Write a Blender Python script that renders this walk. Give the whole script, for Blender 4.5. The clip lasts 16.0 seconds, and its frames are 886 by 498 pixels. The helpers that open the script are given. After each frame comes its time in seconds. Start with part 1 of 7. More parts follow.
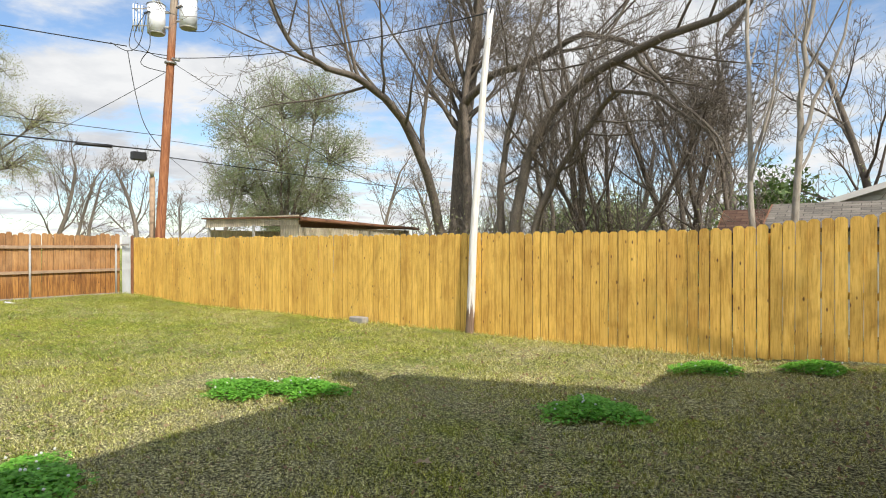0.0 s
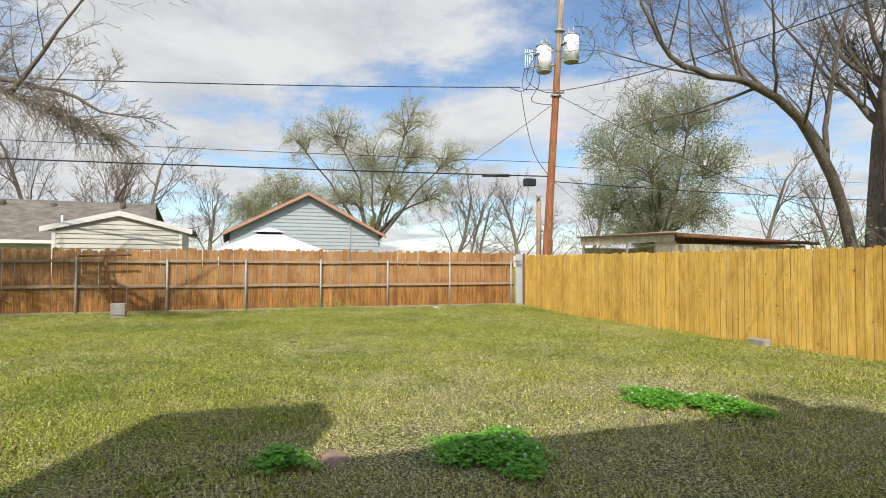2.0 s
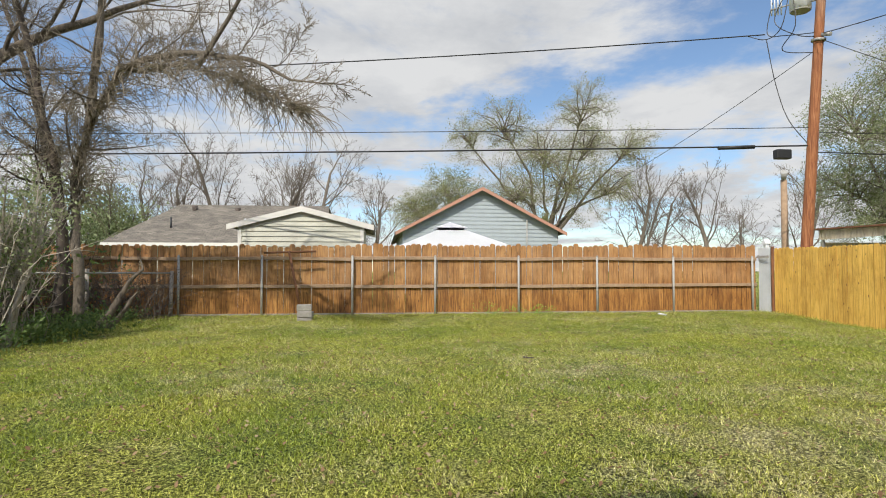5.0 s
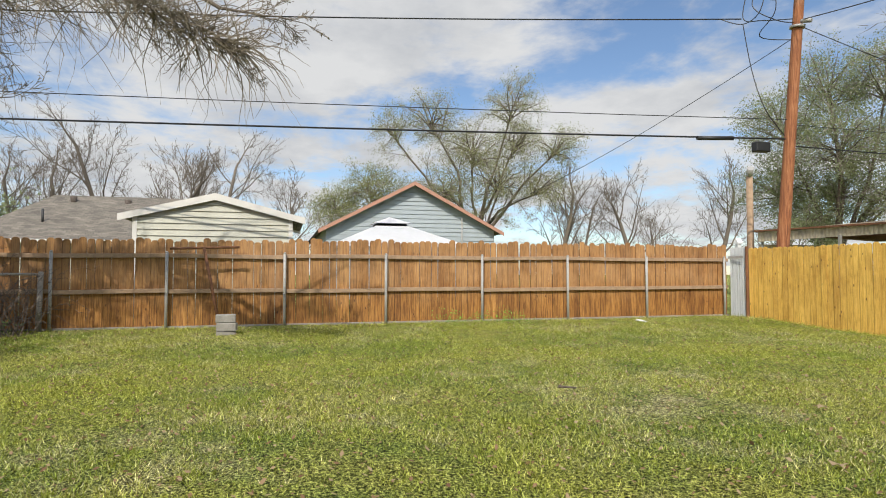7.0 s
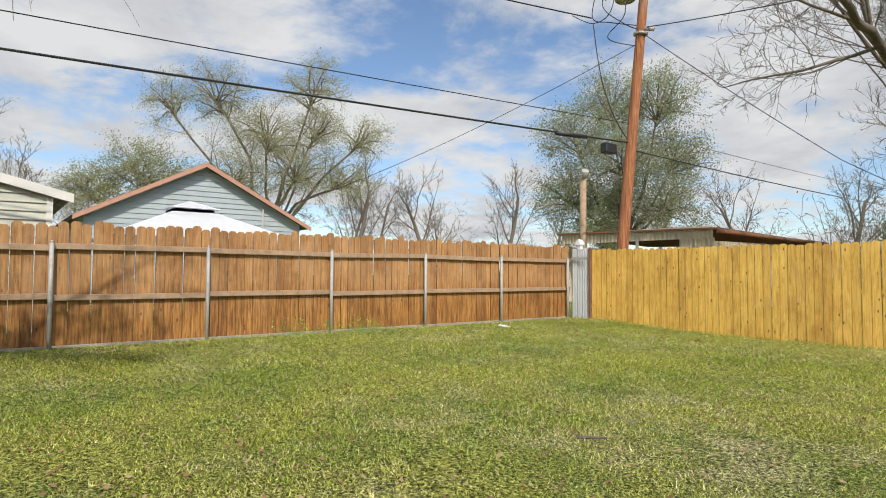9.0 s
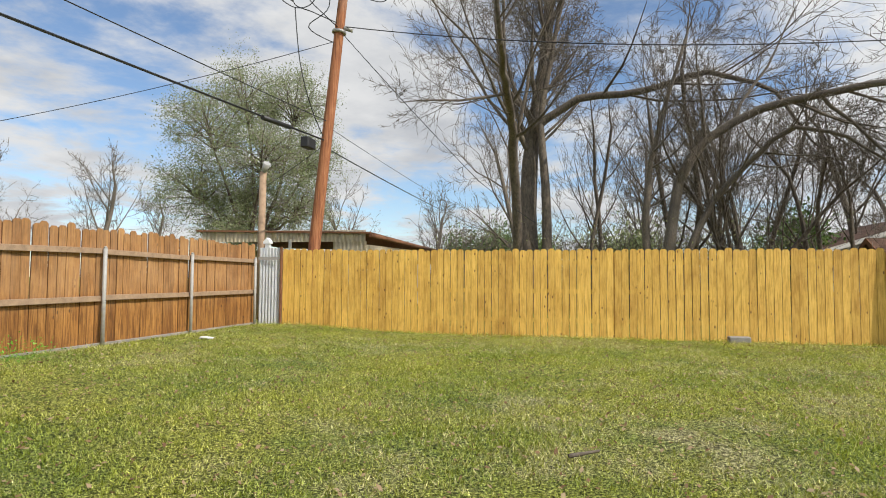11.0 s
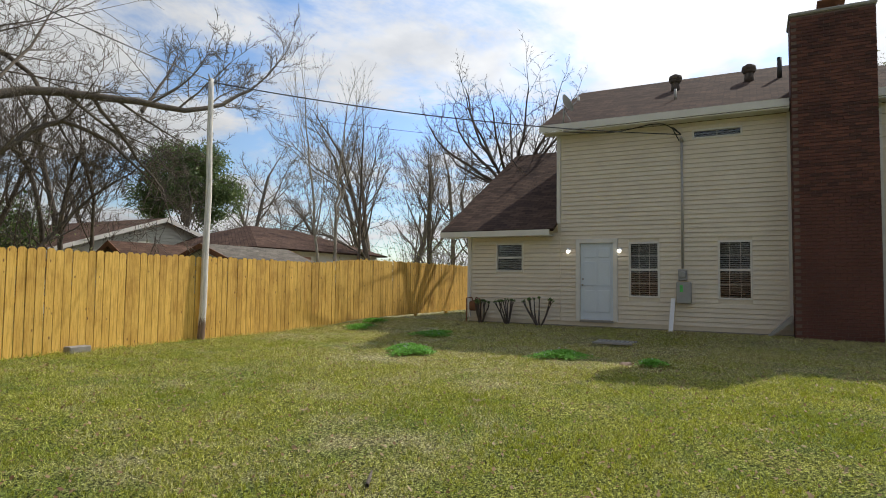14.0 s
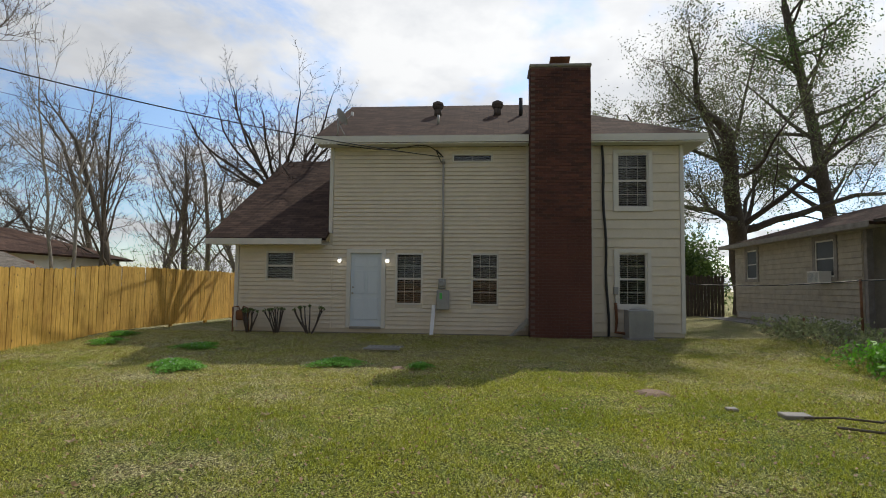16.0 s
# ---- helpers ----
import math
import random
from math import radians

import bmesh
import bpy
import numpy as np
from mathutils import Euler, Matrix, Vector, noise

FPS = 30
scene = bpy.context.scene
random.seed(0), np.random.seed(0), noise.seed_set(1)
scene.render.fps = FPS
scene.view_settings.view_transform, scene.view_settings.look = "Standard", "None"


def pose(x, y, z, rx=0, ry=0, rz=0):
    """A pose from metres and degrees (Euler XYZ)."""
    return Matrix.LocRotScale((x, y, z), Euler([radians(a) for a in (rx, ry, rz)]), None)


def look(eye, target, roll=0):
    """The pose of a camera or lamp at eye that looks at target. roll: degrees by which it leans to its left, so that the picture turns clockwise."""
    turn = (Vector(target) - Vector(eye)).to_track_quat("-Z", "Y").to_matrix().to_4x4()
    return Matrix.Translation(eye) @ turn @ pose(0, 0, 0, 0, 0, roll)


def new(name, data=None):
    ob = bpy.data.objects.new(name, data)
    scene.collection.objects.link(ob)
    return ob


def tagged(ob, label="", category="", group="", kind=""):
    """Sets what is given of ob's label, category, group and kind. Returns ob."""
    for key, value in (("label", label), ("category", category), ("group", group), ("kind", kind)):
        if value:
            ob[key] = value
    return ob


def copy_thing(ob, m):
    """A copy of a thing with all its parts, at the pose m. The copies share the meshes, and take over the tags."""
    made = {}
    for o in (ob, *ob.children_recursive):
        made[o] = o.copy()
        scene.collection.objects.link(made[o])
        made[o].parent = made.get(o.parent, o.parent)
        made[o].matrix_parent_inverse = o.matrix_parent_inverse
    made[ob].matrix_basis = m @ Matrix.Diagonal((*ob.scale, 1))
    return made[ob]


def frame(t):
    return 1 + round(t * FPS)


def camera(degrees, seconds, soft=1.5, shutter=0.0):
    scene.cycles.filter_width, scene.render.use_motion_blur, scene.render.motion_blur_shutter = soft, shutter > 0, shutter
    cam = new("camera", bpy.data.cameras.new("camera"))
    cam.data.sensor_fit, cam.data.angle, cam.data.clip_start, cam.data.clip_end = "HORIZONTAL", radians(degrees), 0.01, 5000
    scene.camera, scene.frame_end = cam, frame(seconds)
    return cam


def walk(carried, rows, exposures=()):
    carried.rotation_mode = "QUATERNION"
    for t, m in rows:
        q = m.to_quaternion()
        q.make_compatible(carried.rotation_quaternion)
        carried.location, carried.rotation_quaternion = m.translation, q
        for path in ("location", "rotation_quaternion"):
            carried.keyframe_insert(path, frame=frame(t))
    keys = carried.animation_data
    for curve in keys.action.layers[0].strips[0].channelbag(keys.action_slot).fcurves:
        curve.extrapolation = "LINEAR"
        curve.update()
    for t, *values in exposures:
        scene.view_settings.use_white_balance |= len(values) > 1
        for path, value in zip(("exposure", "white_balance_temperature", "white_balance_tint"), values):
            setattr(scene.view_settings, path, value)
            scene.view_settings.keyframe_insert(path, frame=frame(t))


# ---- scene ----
cam = camera(73.6, 16.0, soft=1.0)
PATH = [
    (0, (0.268, -0.146, 1.565), (-0.912, 1.469, 1.558), 0.0),
    (0.5, (0.338, -0.529, 1.567), (-1.076, 0.885, 1.572), 0.2),
    (0.6, (0.34, -0.579, 1.572), (-1.112, 0.796, 1.575), 0.1),
    (1, (0.336, -0.666, 1.535), (-1.258, 0.542, 1.561), 0.3),
    (1.5, (0.276, -0.719, 1.517), (-1.48, 0.237, 1.564), 0.3),
    (2, (0.131, -0.751, 1.493), (-1.747, -0.065, 1.547), 0.2),
    (2.5, (-0.182, -0.758, 1.457), (-2.136, -0.339, 1.515), 0.1),
    (3, (-0.605, -0.776, 1.394), (-2.585, -0.503, 1.459), -0.0),
    (3.5, (-1.194, -0.964, 1.356), (-3.183, -0.762, 1.426), 0.0),
    (5.8, (-4.135, -2.0, 1.24), (-6.121, -1.776, 1.319), -0.1),
    (6, (-4.391, -2.107, 1.252), (-6.371, -1.837, 1.333), -0.0),
    (6.5, (-5.069, -2.273, 1.226), (-7.029, -1.882, 1.308), -0.0),
    (7, (-5.684, -2.41, 1.208), (-7.611, -1.884, 1.292), 0.0),
    (7.5, (-6.326, -2.458, 1.191), (-8.196, -1.753, 1.277), 0.0),
    (8, (-7.047, -2.499, 1.218), (-8.855, -1.648, 1.307), 0.0),
    (8.2, (-7.327, -2.557, 1.218), (-9.112, -1.659, 1.306), 0.0),
    (10.3, (-10.472, -3.715, 1.198), (-11.398, -1.945, 1.296), 0.7),
    (10.5, (-10.733, -3.712, 1.214), (-11.548, -1.889, 1.314), 0.6),
    (11, (-11.352, -3.665, 1.195), (-11.788, -1.716, 1.295), 0.4),
    (11.5, (-12.1, -3.679, 1.241), (-12.034, -1.683, 1.334), 0.2),
    (12, (-12.666, -3.179, 1.32), (-12.144, -1.25, 1.402), 0.4),
    (12.5, (-13.253, -2.692, 1.388), (-12.319, -0.925, 1.465), 0.5),
    (13, (-13.734, -2.213, 1.414), (-12.472, -0.663, 1.49), 0.8),
    (13.5, (-14.157, -2.025, 1.394), (-12.604, -0.768, 1.484), 0.8),
    (14, (-14.616, -1.805, 1.346), (-12.845, -0.882, 1.453), 0.7),
    (14.5, (-14.971, -1.631, 1.394), (-13.08, -0.989, 1.501), 0.6),
    (15, (-15.054, -1.512, 1.408), (-13.102, -1.093, 1.517), 0.6),
    (15.5, (-15.095, -1.523, 1.416), (-13.114, -1.273, 1.529), 0.6),
    (16, (-15.089, -1.556, 1.456), (-13.099, -1.403, 1.586), 0.6),
]
LIGHT = ((0.0, 0.2), (2.0, 0.0), (3.5, -0.08), (7.0, -0.12), (10.5, -0.05), (12.5, -0.2), (13.5, -0.35), (14.5, -0.52), (16.0, -0.72))
walk(cam, [(t, look(eye, target, roll)) for t, eye, target, roll in PATH], LIGHT)


# ---- world, sun ----
SUN_DIR = Vector((0.653, -0.272, 0.706))
world = bpy.data.worlds.new("sky_world")
scene.world = world
world.use_nodes = True
WN, WL = world.node_tree.nodes, world.node_tree.links
WN.clear()


def wnode(kind, **kw):
    n = WN.new(kind)
    for k, v in kw.items():
        n.inputs[k].default_value = v
    return n


sky = WN.new("ShaderNodeTexSky")
sky.sky_type, sky.sun_disc = "NISHITA", False
sky.sun_elevation, sky.sun_rotation = radians(45), radians(112.6)
sky.air_density, sky.dust_density, sky.ozone_density = 1.0, 0.3, 3.0
coord = WN.new("ShaderNodeTexCoord")
sep = WN.new("ShaderNodeSeparateXYZ")
WL.new(coord.outputs["Generated"], sep.inputs[0])
up = WN.new("ShaderNodeMath")
up.operation = "MAXIMUM"
WL.new(sep.outputs[2], up.inputs[0])
up.inputs[1].default_value = 0.0
up2 = WN.new("ShaderNodeMath")
up2.operation = "ADD"
WL.new(up.outputs[0], up2.inputs[0])
up2.inputs[1].default_value = 0.16
flat = WN.new("ShaderNodeVectorMath")
flat.operation = "DIVIDE"
comb = WN.new("ShaderNodeCombineXYZ")
for i in (0, 1):
    WL.new(up2.outputs[0], comb.inputs[i])
comb.inputs[2].default_value = 1.0
WL.new(coord.outputs["Generated"], flat.inputs[0])
WL.new(comb.outputs[0], flat.inputs[1])
big = wnode("ShaderNodeTexNoise", Scale=1.35, Detail=9.0, Roughness=0.60, Distortion=0.25)
WL.new(flat.outputs[0], big.inputs["Vector"])
cover = WN.new("ShaderNodeMapRange")
cover.interpolation_type = "SMOOTHSTEP"
cover.inputs["From Min"].default_value, cover.inputs["From Max"].default_value = 0.39, 0.56
WL.new(big.outputs["Fac"], cover.inputs["Value"])
shade = wnode("ShaderNodeTexNoise", Scale=1.9, Detail=7.0, Roughness=0.6)
WL.new(flat.outputs[0], shade.inputs["Vector"])
ramp = WN.new("ShaderNodeValToRGB")
ramp.color_ramp.elements[0].position, ramp.color_ramp.elements[0].color = 0.32, (7.0, 7.3, 7.8, 1)
ramp.color_ramp.elements[1].position, ramp.color_ramp.elements[1].color = 0.60, (10.2, 10.3, 10.4, 1)
WL.new(shade.outputs["Fac"], ramp.inputs[0])
mixc = WN.new("ShaderNodeMix")
mixc.data_type = "RGBA"
WL.new(cover.outputs[0], mixc.inputs["Factor"])
lift = WN.new("ShaderNodeVectorMath")
lift.operation = "SCALE"
lift.inputs["Scale"].default_value = 1.95
WL.new(sky.outputs[0], lift.inputs[0])
WL.new(lift.outputs[0], mixc.inputs["A"])
WL.new(ramp.outputs[0], mixc.inputs["B"])
dot = WN.new("ShaderNodeVectorMath")
dot.operation = "DOT_PRODUCT"
WL.new(coord.outputs["Generated"], dot.inputs[0])
dot.inputs[1].default_value = tuple(SUN_DIR)
glare = WN.new("ShaderNodeMapRange")
glare.interpolation_type = "SMOOTHSTEP"
for key, v in (("From Min", 0.1), ("From Max", 1.0), ("To Min", 1.0), ("To Max", 2.1)):
    glare.inputs[key].default_value = v
WL.new(dot.outputs["Value"], glare.inputs["Value"])
lit = WN.new("ShaderNodeVectorMath")
lit.operation = "SCALE"
WL.new(mixc.outputs["Result"], lit.inputs[0])
WL.new(glare.outputs[0], lit.inputs["Scale"])
back = wnode("ShaderNodeBackground", Strength=0.078)
WL.new(lit.outputs[0], back.inputs["Color"])
wout = WN.new("ShaderNodeOutputWorld")
WL.new(back.outputs[0], wout.inputs[0])

sun = new("sun", bpy.data.lights.new("sun", "SUN"))
sun.data.energy, sun.data.angle, sun.data.color = 4.8, radians(0.6), (1.0, 0.94, 0.84)
sun.matrix_basis = look(SUN_DIR * 30, (0, 0, 0))

# ---- materials ----


class Mat:
    """A small builder for procedural materials."""

    def __init__(self, name, rough=0.8, metal=0.0):
        self.m = bpy.data.materials.new(name)
        self.m.use_nodes = True
        self.n, self.l = self.m.node_tree.nodes, self.m.node_tree.links
        self.b = self.n["Principled BSDF"]
        self.b.inputs["Roughness"].default_value = rough
        self.b.inputs["Metallic"].default_value = metal
        self.tc = self.n.new("ShaderNodeTexCoord")

    def coords(self, scale=(1, 1, 1), space="Object"):
        mp = self.n.new("ShaderNodeMapping")
        mp.inputs["Scale"].default_value = scale
        self.l.new(self.tc.outputs[space], mp.inputs[0])
        return mp.outputs[0]

    def world_coords(self, scale=(1, 1, 1)):
        g = self.n.new("ShaderNodeNewGeometry")
        mp = self.n.new("ShaderNodeMapping")
        mp.inputs["Scale"].default_value = scale
        self.l.new(g.outputs["Position"], mp.inputs[0])
        return mp.outputs[0]

    def noise(self, vec, scale, detail=5.0, rough=0.6, dist=0.0):
        t = self.n.new("ShaderNodeTexNoise")
        t.inputs["Scale"].default_value, t.inputs["Detail"].default_value = scale, detail
        t.inputs["Roughness"].default_value, t.inputs["Distortion"].default_value = rough, dist
        self.l.new(vec, t.inputs["Vector"])
        return t.outputs["Fac"]

    def ramp(self, fac, *stops):
        r = self.n.new("ShaderNodeValToRGB")
        els = r.color_ramp.elements
        while len(els) < len(stops):
            els.new(0.5)
        for e, (p, c) in zip(els, stops):
            e.position, e.color = p, (*c, 1) if len(c) == 3 else c
        self.l.new(fac, r.inputs[0])
        return r.outputs[0]

    def mix(self, fac, a, b, mode="MIX"):
        x = self.n.new("ShaderNodeMix")
        x.data_type, x.blend_type = "RGBA", mode
        for key, v in (("Factor", fac), ("A", a), ("B", b)):
            s = x.inputs[key] if key == "Factor" else [i for i in x.inputs if i.name == key and i.type == "RGBA"][0]
            if isinstance(v, (int, float)):
                s.default_value = v
            elif isinstance(v, tuple):
                s.default_value = (*v, 1)
            else:
                self.l.new(v, s)
        return [o for o in x.outputs if o.type == "RGBA"][0]

    def math(self, op, a, b=0.0):
        x = self.n.new("ShaderNodeMath")
        x.operation = op
        for i, v in enumerate((a, b)):
            if isinstance(v, (int, float)):
                x.inputs[i].default_value = v
            else:
                self.l.new(v, x.inputs[i])
        return x.outputs[0]

    def rand(self):
        return self.n.new("ShaderNodeObjectInfo").outputs["Random"]

    def island(self):
        return self.n.new("ShaderNodeNewGeometry").outputs["Random Per Island"]

    def shift(self, vec, by, amount=40.0):
        a = self.n.new("ShaderNodeVectorMath")
        a.operation = "ADD"
        self.l.new(vec, a.inputs[0])
        self.l.new(self.math("MULTIPLY", by, amount), a.inputs[1])
        return a.outputs[0]

    def color(self, c):
        if isinstance(c, tuple):
            self.b.inputs["Base Color"].default_value = (*c, 1)
        else:
            self.l.new(c, self.b.inputs["Base Color"])
        return self

    def rough(self, v):
        self.l.new(v, self.b.inputs["Roughness"])

    def translucent(self, col, amount=0.4):
        """Thin leaves let light through."""
        t = self.n.new("ShaderNodeBsdfTranslucent")
        self.l.new(col, t.inputs["Color"])
        x = self.n.new("ShaderNodeMixShader")
        x.inputs[0].default_value = amount
        out = [o for o in self.n if o.type == "OUTPUT_MATERIAL"][0]
        self.l.new(self.b.outputs[0], x.inputs[1])
        self.l.new(t.outputs[0], x.inputs[2])
        self.l.new(x.outputs[0], out.inputs["Surface"])

    def bump(self, h, strength=0.3, dist=0.01):
        b = self.n.new("ShaderNodeBump")
        b.inputs["Strength"].default_value, b.inputs["Distance"].default_value = strength, dist
        self.l.new(h, b.inputs["Height"])
        self.l.new(b.outputs[0], self.b.inputs["Normal"])
        return self


def plain(name, c, rough=0.7, metal=0.0, var=0.25, scale=6.0, bump=0.15):
    m = Mat(name, rough, metal)
    v = m.world_coords()
    n1, n2 = m.noise(v, scale, 6), m.noise(v, scale * 9, 3)
    lo, hi = tuple(x * (1 - var) for x in c), tuple(min(1, x * (1 + var * 0.6)) for x in c)
    col = m.ramp(n1, (0.3, lo), (0.7, hi))
    m.color(m.mix(0.35, col, m.ramp(n2, (0.3, lo), (0.7, hi))))
    if bump:
        m.bump(n2, bump, 0.004)
    return m.m


def fence_wood(name, dark, mid, light, knot, weather=None, grain=1.0, flat=0.3, vary=1.0):
    """Upright sawn boards: long grain along z, knots, tone by board."""
    m = Mat(name, 0.75)
    r = m.rand()
    v = m.shift(m.coords((1, 1, 1)), r)
    mp = m.n.new("ShaderNodeMapping")
    mp.inputs["Scale"].default_value = (14, 14, 0.9)
    m.l.new(v, mp.inputs[0])
    g = m.noise(mp.outputs[0], 3.0 * grain, 6, 0.65, 0.6)
    base = m.ramp(g, (0.32, tuple(c * 0.6 for c in dark)), (0.42, dark), (0.52, mid), (0.68, light))
    tone = m.ramp(r, (0.0, tuple(1 - vary * q for q in (0.34, 0.40, 0.45))), (0.25, tuple(1 - vary * q for q in (0.14, 0.16, 0.20))), (0.6, (1.0, 1.0, 1.0)), (1.0, tuple(1 + vary * q for q in (0.16, 0.18, 0.22))))
    col = m.mix(1.0, m.mix(flat, base, mid), tone, "MULTIPLY")
    kn = m.n.new("ShaderNodeTexVoronoi")
    kn.inputs["Scale"].default_value = 3.6
    mk = m.n.new("ShaderNodeMapping")
    mk.inputs["Scale"].default_value = (2.3, 0.4, 1.0)
    m.l.new(v, mk.inputs[0])
    m.l.new(mk.outputs[0], kn.inputs["Vector"])
    k = m.ramp(kn.outputs["Distance"], (0.07, (1, 1, 1)), (0.13, (0, 0, 0)))
    col = m.mix(k, col, knot)
    big = m.noise(m.world_coords((1, 1, 0.6)), 2.2, 6, 0.7)
    if weather:
        z = m.n.new("ShaderNodeSeparateXYZ")
        m.l.new(m.coords(), z.inputs[0])
        top = m.math("MULTIPLY", m.ramp(z.outputs[2], (0.0, (0, 0, 0)), (1.0, (1, 1, 1))), 1.0)
        f = m.math("MULTIPLY", m.ramp(m.math("ADD", m.math("MULTIPLY", top, 0.55), m.math("MULTIPLY", big, 0.6)), (0.55, (0, 0, 0)), (1.0, (1, 1, 1))), 0.5)
        col = m.mix(f, col, weather)
    stain = m.ramp(big, (0.36, (0.74, 0.66, 0.60)), (0.5, (0.95, 0.92, 0.90)), (0.64, (1.08, 1.08, 1.08)))
    col = m.mix(0.8, col, stain, "MULTIPLY")
    ex = m.n.new("ShaderNodeSeparateXYZ")
    m.l.new(m.coords(), ex.inputs[0])
    side = m.math("ADD", m.math("ABSOLUTE", ex.outputs[0]), m.math("MULTIPLY", m.math("SUBTRACT", g, 0.5), 0.012))
    # Edges darkened in the colour, standing in for shade in the gaps between boards.
    edged = m.ramp(m.math("MULTIPLY", side, 10.0), (0.625, (1, 1, 1)), (0.672, tuple(1 - q * min(1.0, vary) * 0.9 for q in (0.64, 0.72, 0.78))))
    wide = m.math("LESS_THAN", side, 0.075)
    col = m.mix(wide, col, m.mix(1.0, col, edged, "MULTIPLY"))
    m.color(col)
    m.bump(g, 0.35, 0.004)
    return m.m


M_YELLOW = fence_wood("new_pine_wood", (0.57, 0.32, 0.050), (0.79, 0.495, 0.105), (0.89, 0.62, 0.18), (0.20, 0.10, 0.03), flat=0.42, vary=0.42)
M_BROWN = fence_wood("cedar_wood", (0.12, 0.050, 0.013), (0.33, 0.150, 0.034), (0.54, 0.29, 0.085), (0.09, 0.035, 0.012), weather=(0.50, 0.31, 0.16), flat=0.35, vary=0.9)
M_RAIL = plain("weathered_rail_wood", (0.36, 0.245, 0.155), 0.85, var=0.4, scale=9)
M_GREYWOOD = plain("grey_weathered_wood", (0.30, 0.27, 0.24), 0.9, var=0.4, scale=5)
M_WHITEPOLE = plain("pale_bare_pole_wood", (0.62, 0.58, 0.52), 0.8, var=0.35, scale=4)
M_REDPOLE = plain("creosoted_pole_wood", (0.25, 0.09, 0.045), 0.8, var=0.4, scale=3)
M_GALV = plain("galvanized_steel", (0.38, 0.37, 0.345), 0.6, 0.15, var=0.25, scale=20, bump=0.05)
M_WHITEMETAL = plain("white_painted_metal", (0.78, 0.79, 0.80), 0.4, 0.0, var=0.12, scale=4, bump=0.05)
M_GREYENAMEL = plain("light_grey_enamel", (0.33, 0.335, 0.33), 0.4, 0.1, var=0.15, scale=5, bump=0.05)
M_SIDING = plain("cream_vinyl_siding", (0.68, 0.605, 0.485), 0.55, var=0.10, scale=2.5, bump=0.08)
M_SIDING2 = plain("cream_board_siding", (0.69, 0.62, 0.50), 0.6, var=0.10, scale=2.0, bump=0.08)
M_TRIM = plain("white_trim_paint", (0.68, 0.655, 0.60), 0.5, var=0.08, scale=4, bump=0.05)
M_DOOR = plain("pale_blue_door_paint", (0.62, 0.69, 0.76), 0.45, var=0.05, scale=3, bump=0.03)
M_CONCRETE = plain("weathered_concrete", (0.30, 0.28, 0.25), 0.9, var=0.35, scale=7)
# Near-black colour standing in for the darkness of unlit rooms.
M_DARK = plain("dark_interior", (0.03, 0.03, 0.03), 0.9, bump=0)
M_BLIND = plain("grey_blind_slats", (0.34, 0.34, 0.33), 0.6, var=0.08, bump=0)
M_BLACK = plain("black_rubber", (0.02, 0.02, 0.02), 0.5, bump=0)
M_RUST = plain("rusty_steel", (0.22, 0.10, 0.05), 0.85, 0.2, var=0.5, scale=8)
M_BROWNTRIM = plain("salmon_brown_trim_paint", (0.42, 0.22, 0.15), 0.6, var=0.15)
M_BLUESIDING = plain("grey_blue_siding", (0.33, 0.37, 0.39), 0.6, var=0.12, scale=3)
M_CREAMSIDING = plain("pale_cream_siding", (0.52, 0.51, 0.42), 0.6, var=0.15, scale=2)
M_CANOPY = plain("white_canvas", (0.82, 0.82, 0.84), 0.8, var=0.05)
M_PEEL = plain("peeling_cream_paint", (0.44, 0.385, 0.30), 0.8, var=0.35, scale=3)


def shingles(name, a, b, s=1.0):
    m = Mat(name, 0.95)
    v = m.coords()
    br = m.n.new("ShaderNodeTexBrick")
    br.inputs["Scale"].default_value = 1.0
    br.inputs["Brick Width"].default_value, br.inputs["Row Height"].default_value = 0.30 * s, 0.14 * s
    br.inputs["Mortar Size"].default_value, br.inputs["Mortar Smooth"].default_value = 0.008, 0.3
    br.inputs["Color1"].default_value, br.inputs["Color2"].default_value = (*a, 1), (*b, 1)
    br.inputs["Mortar"].default_value = (*[c * 0.5 for c in a], 1)
    m.l.new(v, br.inputs["Vector"])
    n = m.noise(v, 1.2, 6)
    n2 = m.noise(v, 60, 2)
    col = m.mix(0.6, br.outputs["Color"], m.ramp(n, (0.3, (0.55, 0.55, 0.55)), (0.7, (1.2, 1.15, 1.1))), "MULTIPLY")
    m.color(m.mix(0.4, col, m.ramp(n2, (0.34, (0.35, 0.34, 0.33)), (0.66, (1.55, 1.5, 1.45))), "MULTIPLY"))
    m.bump(br.outputs["Fac"], -0.5, 0.01)
    m.b.inputs["Specular IOR Level"].default_value = 0.12
    return m.m


M_SHINGLE = shingles("brown_asphalt_shingles", (0.058, 0.038, 0.029), (0.115, 0.074, 0.056))
M_SHINGLE_GREY = shingles("grey_asphalt_shingles", (0.15, 0.137, 0.118), (0.23, 0.21, 0.18))
M_SHINGLE_RUST = shingles("red_brown_shingles", (0.09, 0.055, 0.042), (0.15, 0.095, 0.07))


